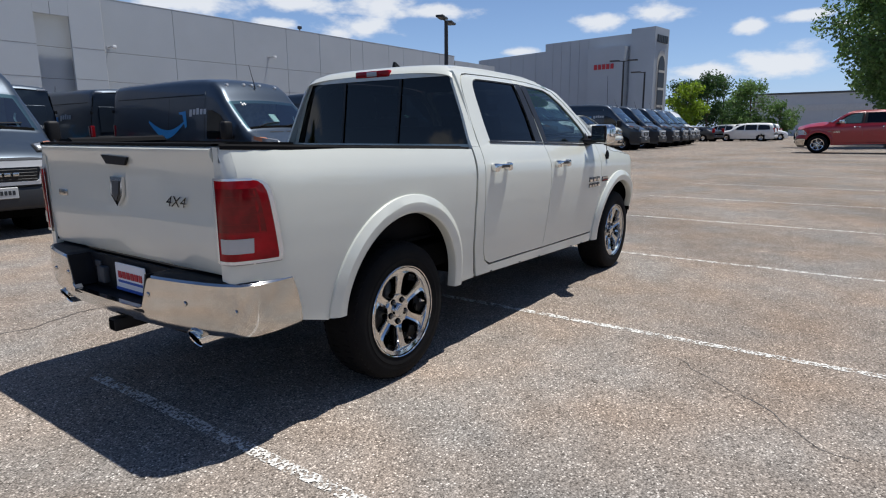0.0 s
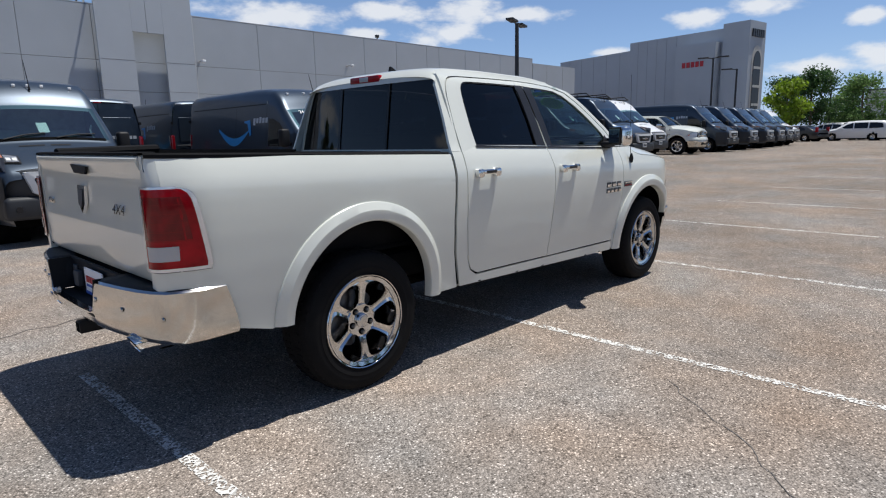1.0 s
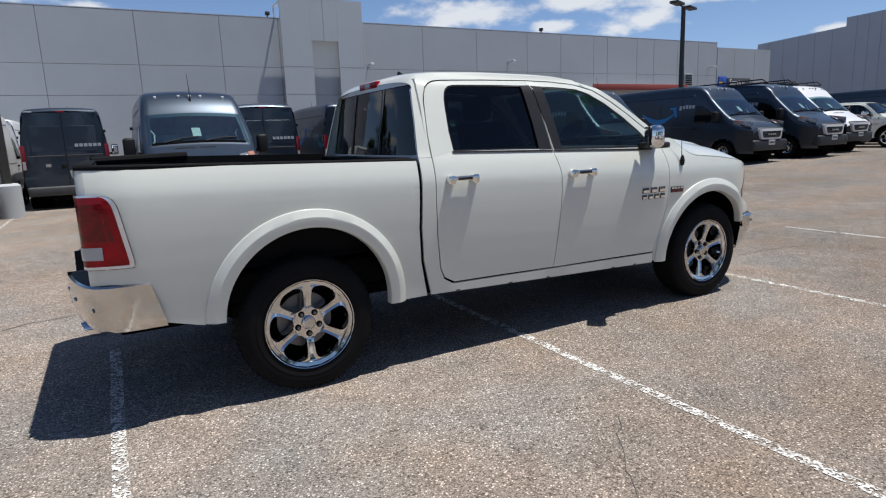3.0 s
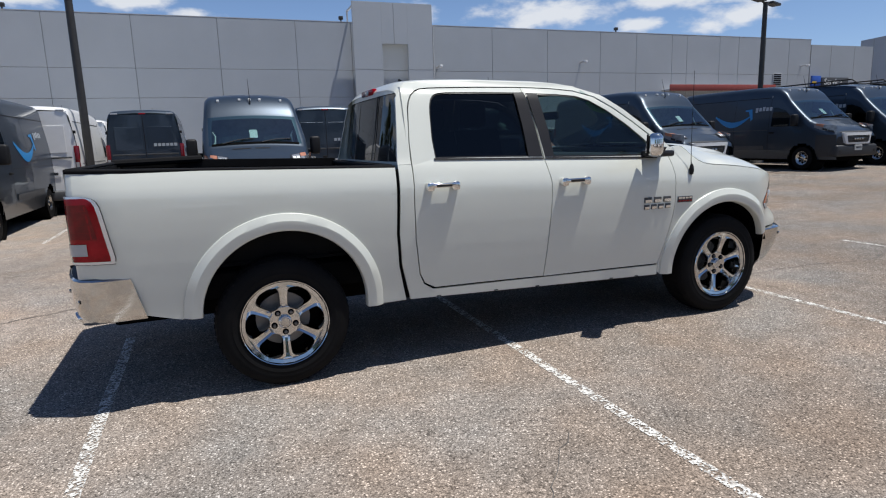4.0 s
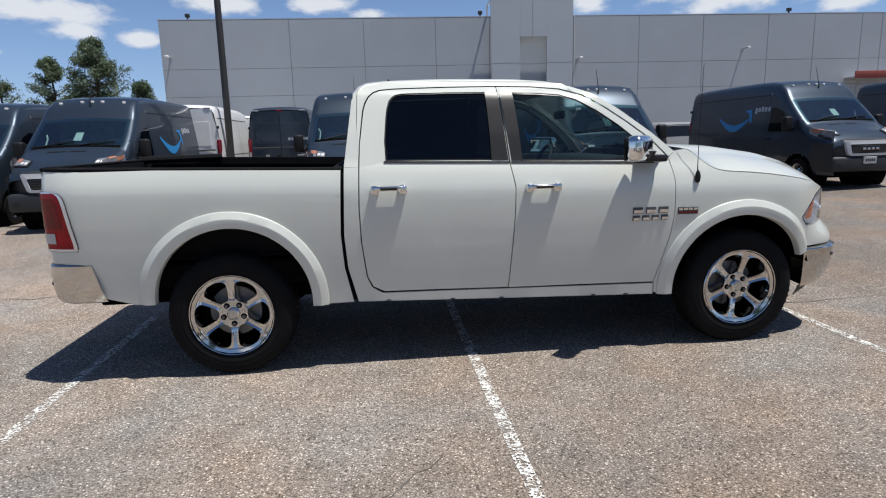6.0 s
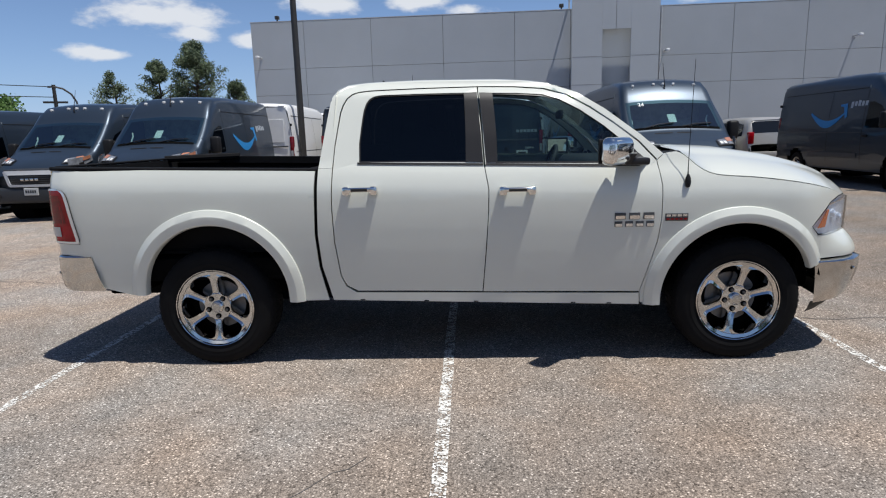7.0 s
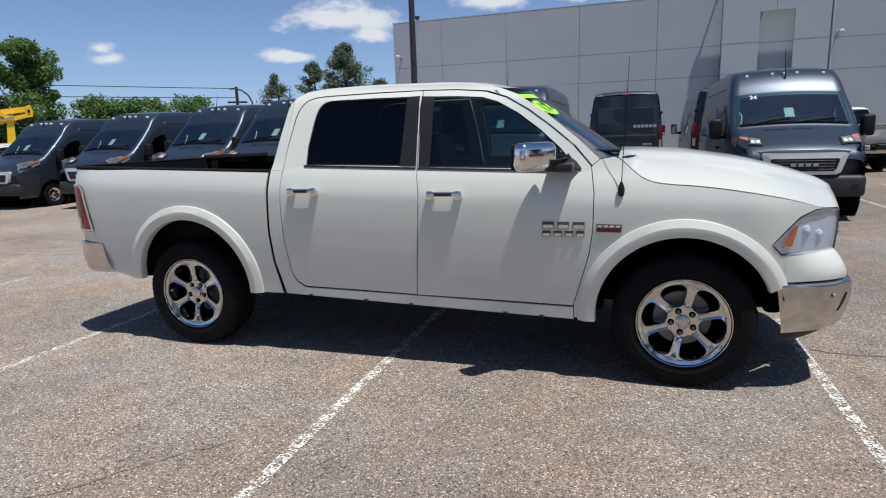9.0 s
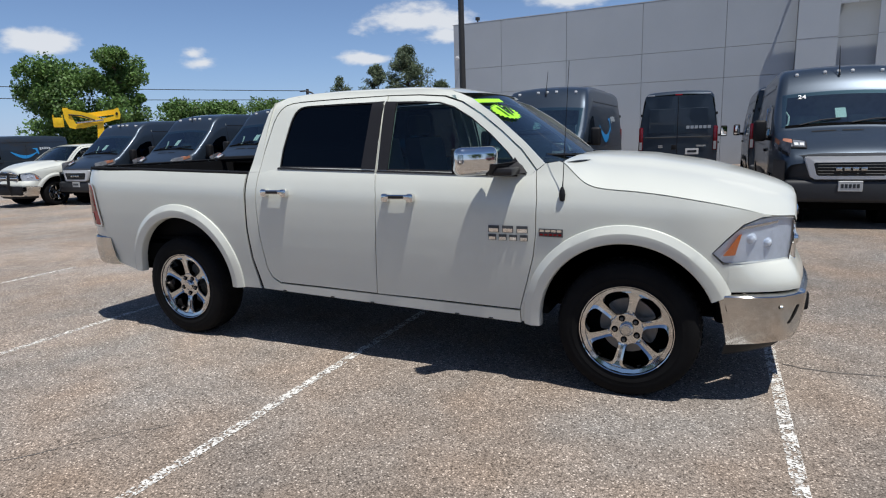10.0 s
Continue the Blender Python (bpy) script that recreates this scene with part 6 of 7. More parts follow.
    def bumper_row(z, inset, slant):
        row = []
        for i, (x, y) in enumerate(path):
            x0, y0 = path[max(i - 1, 0)]
            x1, y1 = path[min(i + 1, len(path) - 1)]
            d = Vector((x1 - x0, y1 - y0)).normalized()
            px, py = x - d.y * inset, y + d.x * inset
            if i in (0, len(path) - 1):
                px += slant
            # the top edge dips between the steps, for the plate
            dip = (1 - smooth_step(abs(y), 0.335, 0.425)) * max(0.0, z - 0.635)
            row.append((px, py, z - dip))
        return row

    shell = [bumper_row(z, i, s) for z, i, s in ((0.795, -0.035, -0.03), (0.805, -0.012, -0.03), (0.795, 0.0, -0.025), (0.72, 0.004, -0.005), (0.64, 0.0, 0.015), (0.58, -0.012, 0.03), (0.55, -0.035, 0.035), (0.54, -0.08, 0.035))]
    chrome = part("rear_bumper", grid(shell), BUMPER_CHROME, t)
    for s in (1, -1):
        keep = [i for i, (x, y) in enumerate(path) if s * y > 0.36]
        part("bumper_step", grid([[r[i] for i in keep] for r in (bumper_row(0.803, -0.012, -0.05), bumper_row(0.814, -0.04, -0.05), bumper_row(0.816, -0.15, -0.05))]), BLACK, chrome)
        part("recess_cheek", prism([(-1.222, s * 0.40, 0.81), (-1.224, s * 0.345, 0.64), (-1.09, s * 0.345, 0.64), (-1.09, s * 0.40, 0.81)], (0, s * 0.012, 0)), BLACK, chrome)
    part("recess", box(-1.105, -1.085, -0.42, 0.42, 0.61, 0.815, 0.006), BLACK, chrome)
    part("recess_floor", box(-1.226, -1.10, -0.36, 0.36, 0.612, 0.634, 0.006), BLACK, chrome)
    for y in (-0.30, 0.30):
        part("plate_lamp", box(-1.118, -1.104, y - 0.03, y + 0.03, 0.74, 0.775, 0.005), TRIM_GREY, chrome)
    for s in (1, -1):
        for x, y, z in ((-1.187, 0.66, 0.70), (-1.224, 0.415, 0.715), (-1.10, 0.915, 0.68)):
            part("parking_sensor", lathe([(0.0, -0.004), (0.010, -0.004), (0.0125, 0.002)], 14, (x - 0.002, s * y, z), "x"), SATIN, chrome)
        pipe = lathe([(0.040, -1.15), (0.044, -1.155), (0.047, -1.14), (0.047, -0.9), (0.040, -0.9), (0.040, -1.14)], 24, (0, -s * 0.66, 0.522), "x")
        for v in pipe.verts:
            if v.co.x < -1.0:
                v.co.x -= 0.55 * (v.co.z - 0.522)
        tip = part("exhaust_tip", pipe, CHROME, t)
        part("exhaust_bore", lathe([(0.0, -1.07), (0.041, -1.07)], 20, (0, -s * 0.66, 0.522), "x"), UNDER, tip)
    PX, PY = -1.125, -0.07
    plate = part("dealer_plate", box(PX - 0.004, PX + 0.004, PY - 0.15, PY + 0.15, 0.645, 0.795, 0.006, seg=1), PAPER, t, "white dealer plate with red and blue bars")
    for k in range(6):
        part("plate_bar", box(PX - 0.0075, PX - 0.0042, PY - 0.120 + 0.041 * k, PY - 0.088 + 0.041 * k, 0.716, 0.752), RED_INK, plate)
    part("plate_bar", box(PX - 0.0075, PX - 0.0042, PY - 0.12, PY + 0.12, 0.692, 0.704), BLUE_INK, plate)
    part("plate_bar", box(PX - 0.0075, PX - 0.0042, PY - 0.145, PY + 0.145, 0.649, 0.664), BLUE_INK, plate)
    part("socket", box(-1.135, -1.10, 0.20, 0.28, 0.66, 0.75, 0.008), TRIM_GREY, chrome)
    hitch = part("tow_hitch", box(-1.215, -0.8, -0.035, 0.035, 0.45, 0.52, 0.01), BLACK, t)
    part("hitch_mouth", box(-1.217, -1.2155, -0.025, 0.025, 0.46, 0.51), UNDER, hitch)
    part("hitch_bar", box(-1.0, -0.92, -0.5, 0.5, 0.43, 0.52, 0.02), BLACK, hitch)
    # underside
    part("frame_rail", box(-1.0, 4.2, -0.55, -0.45, 0.42, 0.58, 0.02), UNDER, t)
    part("frame_rail", box(-1.0, 4.2, 0.45, 0.55, 0.42, 0.58, 0.02), UNDER, t)
    part("floor_pan", box(0.8, 3.1, -0.93, 0.93, 0.46, 0.52, 0.02), UNDER, t)
    part("rear_pan", box(-1.02, 0.75, -0.90, 0.90, 0.60, 0.76, 0.02), UNDER, t)
    part("engine_block", box(3.05, 4.2, -0.5, 0.5, 0.4, 1.1, 0.05), UNDER, t)
    part("rear_axle", tube([(0, -0.8, 0.41), (0, 0.8, 0.41)], 0.055, 10), UNDER, t)
    part("differential", lathe([(0.0, -0.14), (0.12, -0.08), (0.15, 0.0), (0.12, 0.08), (0.0, 0.14)], 16, (0, 0, 0.41), "x"), UNDER, t)
    # added black blocks that stop sunlight leaking between front wheels and bumper
    for s in (1, -1):
        part("splash_shield", box(4.04, 4.14, *sorted((s * 0.50, s * 0.74)), 0.44, 0.76, 0.03), UNDER, t)
    part("front_axle", tube([(3.569, -0.8, 0.41), (3.569, 0.8, 0.41)], 0.045, 10), UNDER, t)
    # cabin
    part("cabin_floor", box(0.85, 3.0, -0.9, 0.9, 0.55, 0.62), DASH, t)
    part("dashboard", box(2.62, 3.05, -0.86, 0.86, 0.95, 1.36, 0.09, seg=3), DASH, t)
    for y in (-0.42, 0.42):
        seat = part("front_seat", box(1.75, 2.3, y - 0.27, y + 0.27, 0.75, 0.98, 0.07, seg=3), CLOTH, t)
        part("seat_back", prism([(1.62, y - 0.25, 0.95), (1.80, y - 0.25, 0.95), (1.66, y - 0.22, 1.58), (1.52, y - 0.22, 1.58)], (0, 0.48, 0)), CLOTH, seat)
        part("headrest", box(1.50, 1.62, y - 0.14, y + 0.14, 1.60, 1.78, 0.04, seg=3), CLOTH, seat)
    part("rear_bench", box(1.0, 1.45, -0.75, 0.75, 0.75, 1.0, 0.06), CLOTH, t)
    part("bench_back", box(0.90, 1.05, -0.75, 0.75, 0.95, 1.5, 0.05), CLOTH, t)
    sw = part("steering_wheel", tube([(2.48 + 0.07 * math.sin(a), 0.42 + 0.185 * math.cos(a), 1.27 + 0.17 * math.sin(a)) for a in (2 * math.pi * k / 24 for k in range(25))], 0.017, 8), DASH, t)
    part("steering_hub", box(2.47, 2.56, 0.35, 0.49, 1.22, 1.31, 0.02), DASH, sw)
    part("steering_spoke", tube([(2.49, 0.25, 1.27), (2.49, 0.59, 1.27)], 0.016, 6), SATIN, sw)
    part("rear_view_mirror", box(2.50, 2.53, -0.12, 0.12, 1.66, 1.73, 0.012), DASH, t)
    # radio antenna on the fender
    ant = part("radio_antenna", tube([(3.192, -0.985, 1.245), (3.194, -0.978, 1.31), (3.20, -0.968, 1.50), (3.218, -0.95, 1.98)], [0.005, 0.0028, 0.0022, 0.0016], 6), BLACK, t)
    part("antenna_base", lathe([(0.0, -0.042), (0.015, -0.034), (0.02, 0.0), (0.015, 0.026), (0.007, 0.046), (0.0, 0.048)], 14, (3.192, -0.990, 1.222), "z"), BLACK, ant)
    # price stickers high on the windshield
    def glass_at(u, v, off):
        half = 0.68 + 0.18 * u
        return (2.52 + 0.70 * u - 0.14 * abs(v) ** 2.2 - 0.02 * (1 - u) + off * 0.5, v * half, 1.875 - 0.475 * u - 0.02 * v * v + off)
    st = []
    for k in range(40):
        a = 2 * math.pi * k / 40
        r = 1.0 if k % 2 else 0.8
        st.append(glass_at(0.30 + 0.115 * r * math.sin(a), -0.62 + 0.20 * r * math.cos(a), 0.012))
    s = part("price_sticker", polygon(st), LIME, t, "lime green starburst sticker on the windshield")
    part("price_strip", grid([[glass_at(u, v, 0.012) for u in (0.10, 0.155)] for v in (-0.92, -0.8, -0.65, -0.5, -0.4)]), LIME, t)
    cu = bpy.data.curves.new("sticker_figures", "FONT")
    cu.body, cu.size, cu.offset, cu.align_x, cu.align_y = "17", 0.15, 0.008, "CENTER", "CENTER"
    cu.materials.append(INK)
    ob = new("sticker_figures", cu)
    ob.parent = s
    c0, cu_, cv = Vector(glass_at(0.30, -0.62, 0.02)), Vector(glass_at(0.20, -0.62, 0.02)), Vector(glass_at(0.30, -0.52, 0.02))
    right = (cv - c0).normalized()
    normal = right.cross(cu_ - c0).normalized()
    up = normal.cross(right)
    ob.matrix_local = Matrix.Translation(c0 + normal * 0.006) @ Matrix((right, up, normal)).transposed().to_4x4()
    return t


LAMP_GLASS = glass("lamp_glass", (0.95, 0.97, 1.0), 0.95, gloss=0.12)
truck = build_truck()

# ---- trees ----
def leaf_quad(b, p, size, rng, narrow=0.6):
    a = Vector((rng.uniform(-1, 1), rng.uniform(-1, 1), rng.uniform(-1, 1))).normalized()
    c = a.cross(Vector((rng.uniform(-1, 1), rng.uniform(-1, 1), rng.uniform(-1, 1)))).normalized()
    a, c = a * size, c * size * narrow
    b.faces.new([b.verts.new(p + q) for q in (-a, c * 0.9 - a * 0.1, a, -c * 0.9 - a * 0.1)])


def tree(x, y, h, spread, mat, seed, label, leaves=2600, size=0.16, trunk_h=0.3, shape="round"):
    rng = random.Random(seed)
    t = thing("tree", label, "tree", "trees round the lot", m=pose(x, y, ground_z(x, y)))
    tb = tube([(0, 0, 0), (0.03 * h * rng.uniform(-1, 1), 0, h * 0.35), (0.03 * h * rng.uniform(-1, 1), 0.02 * h, h * 0.7), (0, 0, h * 0.95)], [0.022 * h, 0.017 * h, 0.009 * h, 0.002 * h], 8)
    clumps = []
    pine = shape == "pine"
    for k in range(120 if pine else 30):
        z0 = h * (trunk_h + (0.95 - trunk_h) * rng.random() ** (1.25 if pine else 1.0))
        a = rng.uniform(0, 2 * math.pi)
        q = (z0 / h - trunk_h) / (1 - trunk_h)
        if pine:
            d = spread * (1 - q) ** 0.85 * rng.uniform(0.55, 1.05) + 0.04 * h * (1 - q)
            rise = d * rng.uniform(0.15, 0.75)
        else:
            d = spread * (0.35 + 0.65 * math.sin(math.pi * min(1.0, 0.22 + 0.72 * q))) * rng.uniform(0.45, 0.95)
            rise = h * rng.uniform(0.03, 0.14)
        end = Vector((math.cos(a) * d, math.sin(a) * d, min(h * 0.95, z0 + rise)))
        mid = Vector((math.cos(a) * d * 0.5, math.sin(a) * d * 0.5, z0 + rise * 0.35))
        tube([(0, 0, z0), mid, end], [0.006 * h, 0.004 * h, 0.0015 * h], 5, tb)
        if pine:
            for u in (0.5, 0.68, 0.84, 1.0):
                clumps.append((Vector((0, 0, z0)).lerp(end, u), spread * 0.13 * (1.15 - 0.4 * q)))
        else:
            for u in (0.45, 0.75, 1.0):
                p = Vector((0, 0, z0)).lerp(end, u) + Vector((rng.uniform(-1, 1), rng.uniform(-1, 1), rng.uniform(-0.6, 0.8))) * spread * 0.12
                clumps.append((p, spread * rng.uniform(0.16, 0.34)))
    clumps.append((Vector((0, 0, h * 0.93)), spread * (0.1 if pine else 0.3)))
    part("trunk", tb, BARK, t)
    cb = bmesh.new()
    for k in range(leaves):
        c, r = clumps[rng.randrange(len(clumps))]
        v = Vector((rng.gauss(0, 1), rng.gauss(0, 1), rng.gauss(0, 0.75))).normalized() * r * rng.uniform(0.15, 1.0) ** 0.45
        leaf_quad(cb, c + v, size * rng.uniform(0.6, 1.3), rng, 0.3 if pine else 0.6)
    part("crown", cb, mat, t, kind="stuff")
    return t


GREEN = "leafy green tree beside the car park"
tree(42.0, -3.9, 10.2, 4.4, LEAF, 1, "large leafy green tree beside the car park", 30000, 0.12, 0.2)
tree(52.0, -4.5, 11.0, 4.6, LEAF, 2, "large leafy green tree beside the car park", 8000, 0.2, 0.22)
tree(46.0, -13.0, 10.0, 4.4, LEAF, 3, "large leafy green tree beside the car park", 4000, 0.26, 0.22)
tree(66.0, 13.4, 5.8, 2.2, LEAF_LIME, 4, "small bright lime-green tree behind parked cars", 2500, 0.2, 0.25)
tree(76.0, 13.6, 7.6, 3.4, LEAF_DARK, 5, "dark green tree behind parked cars", 7000, 0.15, 0.2)
tree(80.0, 17.0, 7.2, 3.0, LEAF_DARK, 6, "dark green tree behind parked cars", 5000, 0.15, 0.2)
tree(80.0, 9.4, 6.6, 3.4, LEAF, 7, GREEN, 6000, 0.15, 0.15)
tree(84.0, 12.0, 5.6, 3.0, LEAF, 8, GREEN, 4500, 0.15, 0.15)
tree(82.0, 6.4, 4.4, 2.4, LEAF, 9, GREEN, 3500, 0.15, 0.15)
tree(-12.6, 27.2, 7.1, 2.7, NEEDLE, 11, "grey-green pine beside the stucco building", 26000, 0.085, 0.08, "pine")
tree(-15.0, 27.8, 6.4, 2.2, NEEDLE, 12, "grey-green pine beside the stucco building", 17000, 0.085, 0.08, "pine")
tree(-17.3, 27.4, 5.8, 2.2, NEEDLE, 13, "thin grey-green pine beside the stucco building", 8000, 0.085, 0.08, "pine")
tree(-10.6, 27.6, 5.0, 2.0, NEEDLE, 14, "grey-green pine beside the stucco building", 11000, 0.085, 0.06, "pine")
tree(-33.0, 24.1, 8.3, 2.0, LEAF, 15, GREEN, 22000, 0.12, 0.12)
tree(-36.6, 22.6, 7.3, 3.4, LEAF, 16, GREEN, 24000, 0.12, 0.12)
tree(-41.0, 17.0, 6.6, 3.0, LEAF, 17, GREEN, 9000, 0.14, 0.12)
for k, (bx, by, bh) in enumerate(((-40, 35, 5.6), (-37, 38, 5.4), (-44, 33, 4.6), (-34.6, 40.4, 5.6), (-38.6, 36.4, 5.2), (-48, 30, 5.0))):
    tree(bx, by, bh, 2.6, LEAF, 20 + k, GREEN, 9000, 0.13, 0.08)
# trees on the far side of the lane, at the camera's back
for k in range(9):
    tree(-34 + 9.5 * k, -44 - 3 * (k % 2), 8.5 + (k * 7 % 3), 4.0, LEAF_DARK, 40 + k, "dark green tree across the lane", 1600, 0.4, 0.15)


# ---- cars ----
class Shell:
    """A car body by its top line and its half width."""

    def __init__(self, stations, heights, zs, ws, nose=0.2, tail=0.12):
        self.s, self.h, self.z, self.w, self.nose, self.tail = stations, heights, zs, ws, nose, tail
        self.length = stations[-1]

    def side(self, s, z):
        f = 1 - self.nose * max(0.0, (0.9 - s) / 0.9) ** 2 - self.tail * max(0.0, (s - self.length + 0.5) / 0.5) ** 2
        return interp(z, self.z, self.w) * f

    def top(self, s, y):
        h = interp(s, self.s, self.h)
        r = 0.16
        w = self.side(s, h - 0.08)
        over = min(1.0, max(0.0, abs(y) - (w - r)) / r)
        return h - 0.03 * (y / w) ** 2 - r * (1 - math.sqrt(1 - over ** 2))

    def body(self):
        rows = []
        for s in sorted(set(self.s + [self.length * k / 40 for k in range(41)])):
            h = interp(s, self.s, self.h)
            w = self.side(s, h - 0.08)
            zt = h - 0.2
            side = [(self.side(s, 0.24 + (zt - 0.24) * k / 10), 0.24 + (zt - 0.24) * k / 10) for k in range(11)]
            top = [(w * math.sin(math.pi / 2 * (1 - 2 * k / 12)), 0) for k in range(13)]
            top = [(y, self.top(s, y)) for y, _ in top]
            rows.append([(y, s, z) for y, z in side + top[1:-1] + [(-y, z) for y, z in reversed(side)]])
        return grid(rows)


def build_car(name, label, paint, shell, wheels, wind, side_glass, rear_glass, group=""):
    c = thing(name, label, "car", group)
    b = shell.body()
    for s in wheels:
        bad = [f for f in b.faces if abs(f.calc_center_median().x) > 0.55 and math.hypot(f.calc_center_median().y - s, f.calc_center_median().z - 0.33) < 0.38]
        bmesh.ops.delete(b, geom=bad, context="FACES")
    part("body", b, paint, c, sharp=50)
    part("underbody", box(-0.7, 0.7, 0.3, shell.length - 0.3, 0.2, 0.5, 0.05), UNDER, c)
    half = 0.72
    part("windshield", grid([[(y, wind[0] + (wind[1] - wind[0]) * k / 6, shell.top(wind[0] + (wind[1] - wind[0]) * k / 6, y) + 0.01) for y in [half * (j / 5 - 1) for j in range(11)]] for k in range(7)]), VAN_DARK, c)
    part("rear_window", grid([[(y, rear_glass[0] + (rear_glass[1] - rear_glass[0]) * k / 6, shell.top(rear_glass[0] + (rear_glass[1] - rear_glass[0]) * k / 6, y) + 0.012) for y in [half * (j / 5 - 1) for j in range(11)]] for k in range(7)]), VAN_DARK, c)
    for side in (-1, 1):
        for lo, hi in side_glass:
            rows = [[(side * (shell.side(s0 + (s1 - s0) * k / 3, z0 + (z1 - z0) * k / 3) + 0.008), s0 + (s1 - s0) * k / 3, z0 + (z1 - z0) * k / 3) for k in range(4)] for (s0, z0), (s1, z1) in zip(lo, hi)]
            part("side_window", grid(rows), VAN_DARK, c)
        for s in wheels:
            w = part("wheel", lathe([(0.19, 0.1), (0.30, 0.1), (0.33, 0.06), (0.33, -0.06), (0.30, -0.1), (0.19, -0.1)], 24, (side * 0.82, s, 0.33), "x"), TYRE, c)
            part("rim", lathe([(0.0, side * 0.09), (0.06, side * 0.1), (0.12, side * 0.07), (0.2, side * 0.1), (0.215, side * 0.08)], 20, (side * 0.82, s, 0.33), "x"), SATIN, w)
            part("wheel_well", lathe([(0.39, side * 0.95), (0.39, side * 0.5), (0.0, side * 0.5)], 20, (0, s, 0.33), "x"), UNDER, c)
        L = shell.length
        part("tail_lamp", box(*sorted((side * 0.70, side * 0.88)), L - 0.22, L + 0.0, 0.85, 1.25, 0.03), RED_LENS, c)
        part("headlamp", box(*sorted((side * 0.50, side * 0.76)), 0.02, 0.3, 0.62, 0.78, 0.04), CLEAR_LENS, c)
        part("mirror", box(*sorted((side * 0.93, side * 1.1)), wind[0] + 0.35, wind[0] + 0.5, 1.0, 1.14, 0.03), paint, c)
    part("rear_bumper", box(-0.85, 0.85, shell.length - 0.2, shell.length + 0.06, 0.35, 0.6, 0.05), paint, c)
    part("front_grille", box(-0.45, 0.45, -0.03, 0.1, 0.45, 0.62, 0.03), BLACK, c)
    return c


VAN_LIKE = Shell([0, 0.06, 0.35, 0.95, 1.25, 1.7, 2.1, 2.6, 3.6, 4.6, 4.9, 5.05, 5.12], [0.62, 0.76, 0.92, 1.04, 1.12, 1.42, 1.64, 1.74, 1.76, 1.73, 1.62, 1.15, 0.85], [0.2, 0.5, 0.9, 1.1, 1.7], [0.9, 0.98, 1.0, 0.97, 0.8])
MINI_GLASS = [([(1.65, 1.1), (1.9, 1.08), (2.45, 1.08), (2.5, 1.08)], [(1.66, 1.14), (2.0, 1.4), (2.42, 1.55), (2.5, 1.55)]), ([(2.6, 1.08), (3.0, 1.08), (3.6, 1.08)], [(2.6, 1.56), (3.0, 1.57), (3.6, 1.57)]), ([(3.7, 1.08), (4.2, 1.08), (4.75, 1.12)], [(3.7, 1.57), (4.2, 1.56), (4.65, 1.5)])]
mini = build_car("minivan", "silver minivan parked beside the delivery vans", SILVER_PAINT, VAN_LIKE, (0.95, 4.0), (1.3, 2.05), MINI_GLASS, (4.86, 5.03), "parked cars")
mini.matrix_world = pose(12.0, 15.6 + 5.12, 0.15, 0, 0, 180)
pale = build_car("minivan", "white people carrier parked across the lot", WHITE_VAN, VAN_LIKE, (0.95, 4.0), (1.3, 2.05), MINI_GLASS, (4.86, 5.03), "parked cars")
pale.matrix_world = pose(74.0, 10.4, ground_z(74, 8), 0, 0, 180)
copy_thing(pale, pose(70, 4.6, 0.36, 0, 0, 40))
copy_thing(pale, pose(78, 14.0, 0.36, 0, 0, 150))
SEDAN = Shell([0, 0.06, 0.4, 1.2, 1.5, 2.1, 2.5, 3.2, 3.8, 4.3, 4.7, 4.75], [0.55, 0.68, 0.82, 0.94, 1.02, 1.34, 1.45, 1.45, 1.3, 1.05, 0.98, 0.75], [0.2, 0.5, 0.8, 1.0, 1.45], [0.85, 0.92, 0.93, 0.88, 0.66])
SEDAN_GLASS = [([(1.75, 1.0), (2.2, 0.98), (2.6, 0.98)], [(1.8, 1.05), (2.25, 1.28), (2.6, 1.32)]), ([(2.68, 0.98), (3.1, 0.98), (3.6, 1.0)], [(2.68, 1.32), (3.1, 1.31), (3.5, 1.2)])]
dark = build_car("sedan", "black saloon car parked across the lot", NIGHT_PAINT, SEDAN, (0.85, 3.65), (1.5, 2.2), SEDAN_GLASS, (3.5, 4.2), "parked cars")
dark.matrix_world = pose(62.0, 13.5, 0.36, 0, 0, 160)
copy_thing(dark, pose(66, 15.0, 0.36, 0, 0, 150))
copy_thing(dark, pose(57.0, 13.2, 0.36, 0, 0, 130))
copy_thing(pale, pose(63.0, 9.6, 0.36, 0, 0, 178))
grey = build_car("sedan", "white saloon car parked across the lot", WHITE_VAN, SEDAN, (0.85, 3.65), (1.5, 2.2), SEDAN_GLASS, (3.5, 4.2), "parked cars")
grey.matrix_world = pose(72.0, 6.6, 0.36, 0, 0, 100)
copy_thing(grey, pose(78, 3.5, 0.36, 0, 0, 100))
# a row of parked vehicles at the camera's back
for k, src in enumerate((dark, grey, mini, dark, pale, mini, grey, dark, pale, dark)):
    copy_thing(src, pose(-16 + 3.9 * k, -17.0, 0, 0, 0, 180 if k % 3 else 0) @ pose(0, -2.4, 0))


# ---- more pickups ----
def repaint(thing_ob, old, fresh, label):
    for o in thing_ob.children_recursive:
        if o.type == "MESH" and o.data.materials and o.data.materials[0] == old:
            o.data = o.data.copy()
            o.data.materials[0] = fresh
    tagged(thing_ob, label)
    return thing_ob


def copy_truck(m):
    """A copy of the pickup without the stickers on its windshield."""
    t = copy_thing(truck, m)
    for o in [o for o in t.children_recursive if o.name.split(".")[0] in ("price_sticker", "price_strip", "sticker_figures")]:
        bpy.data.objects.remove(o)
    return t


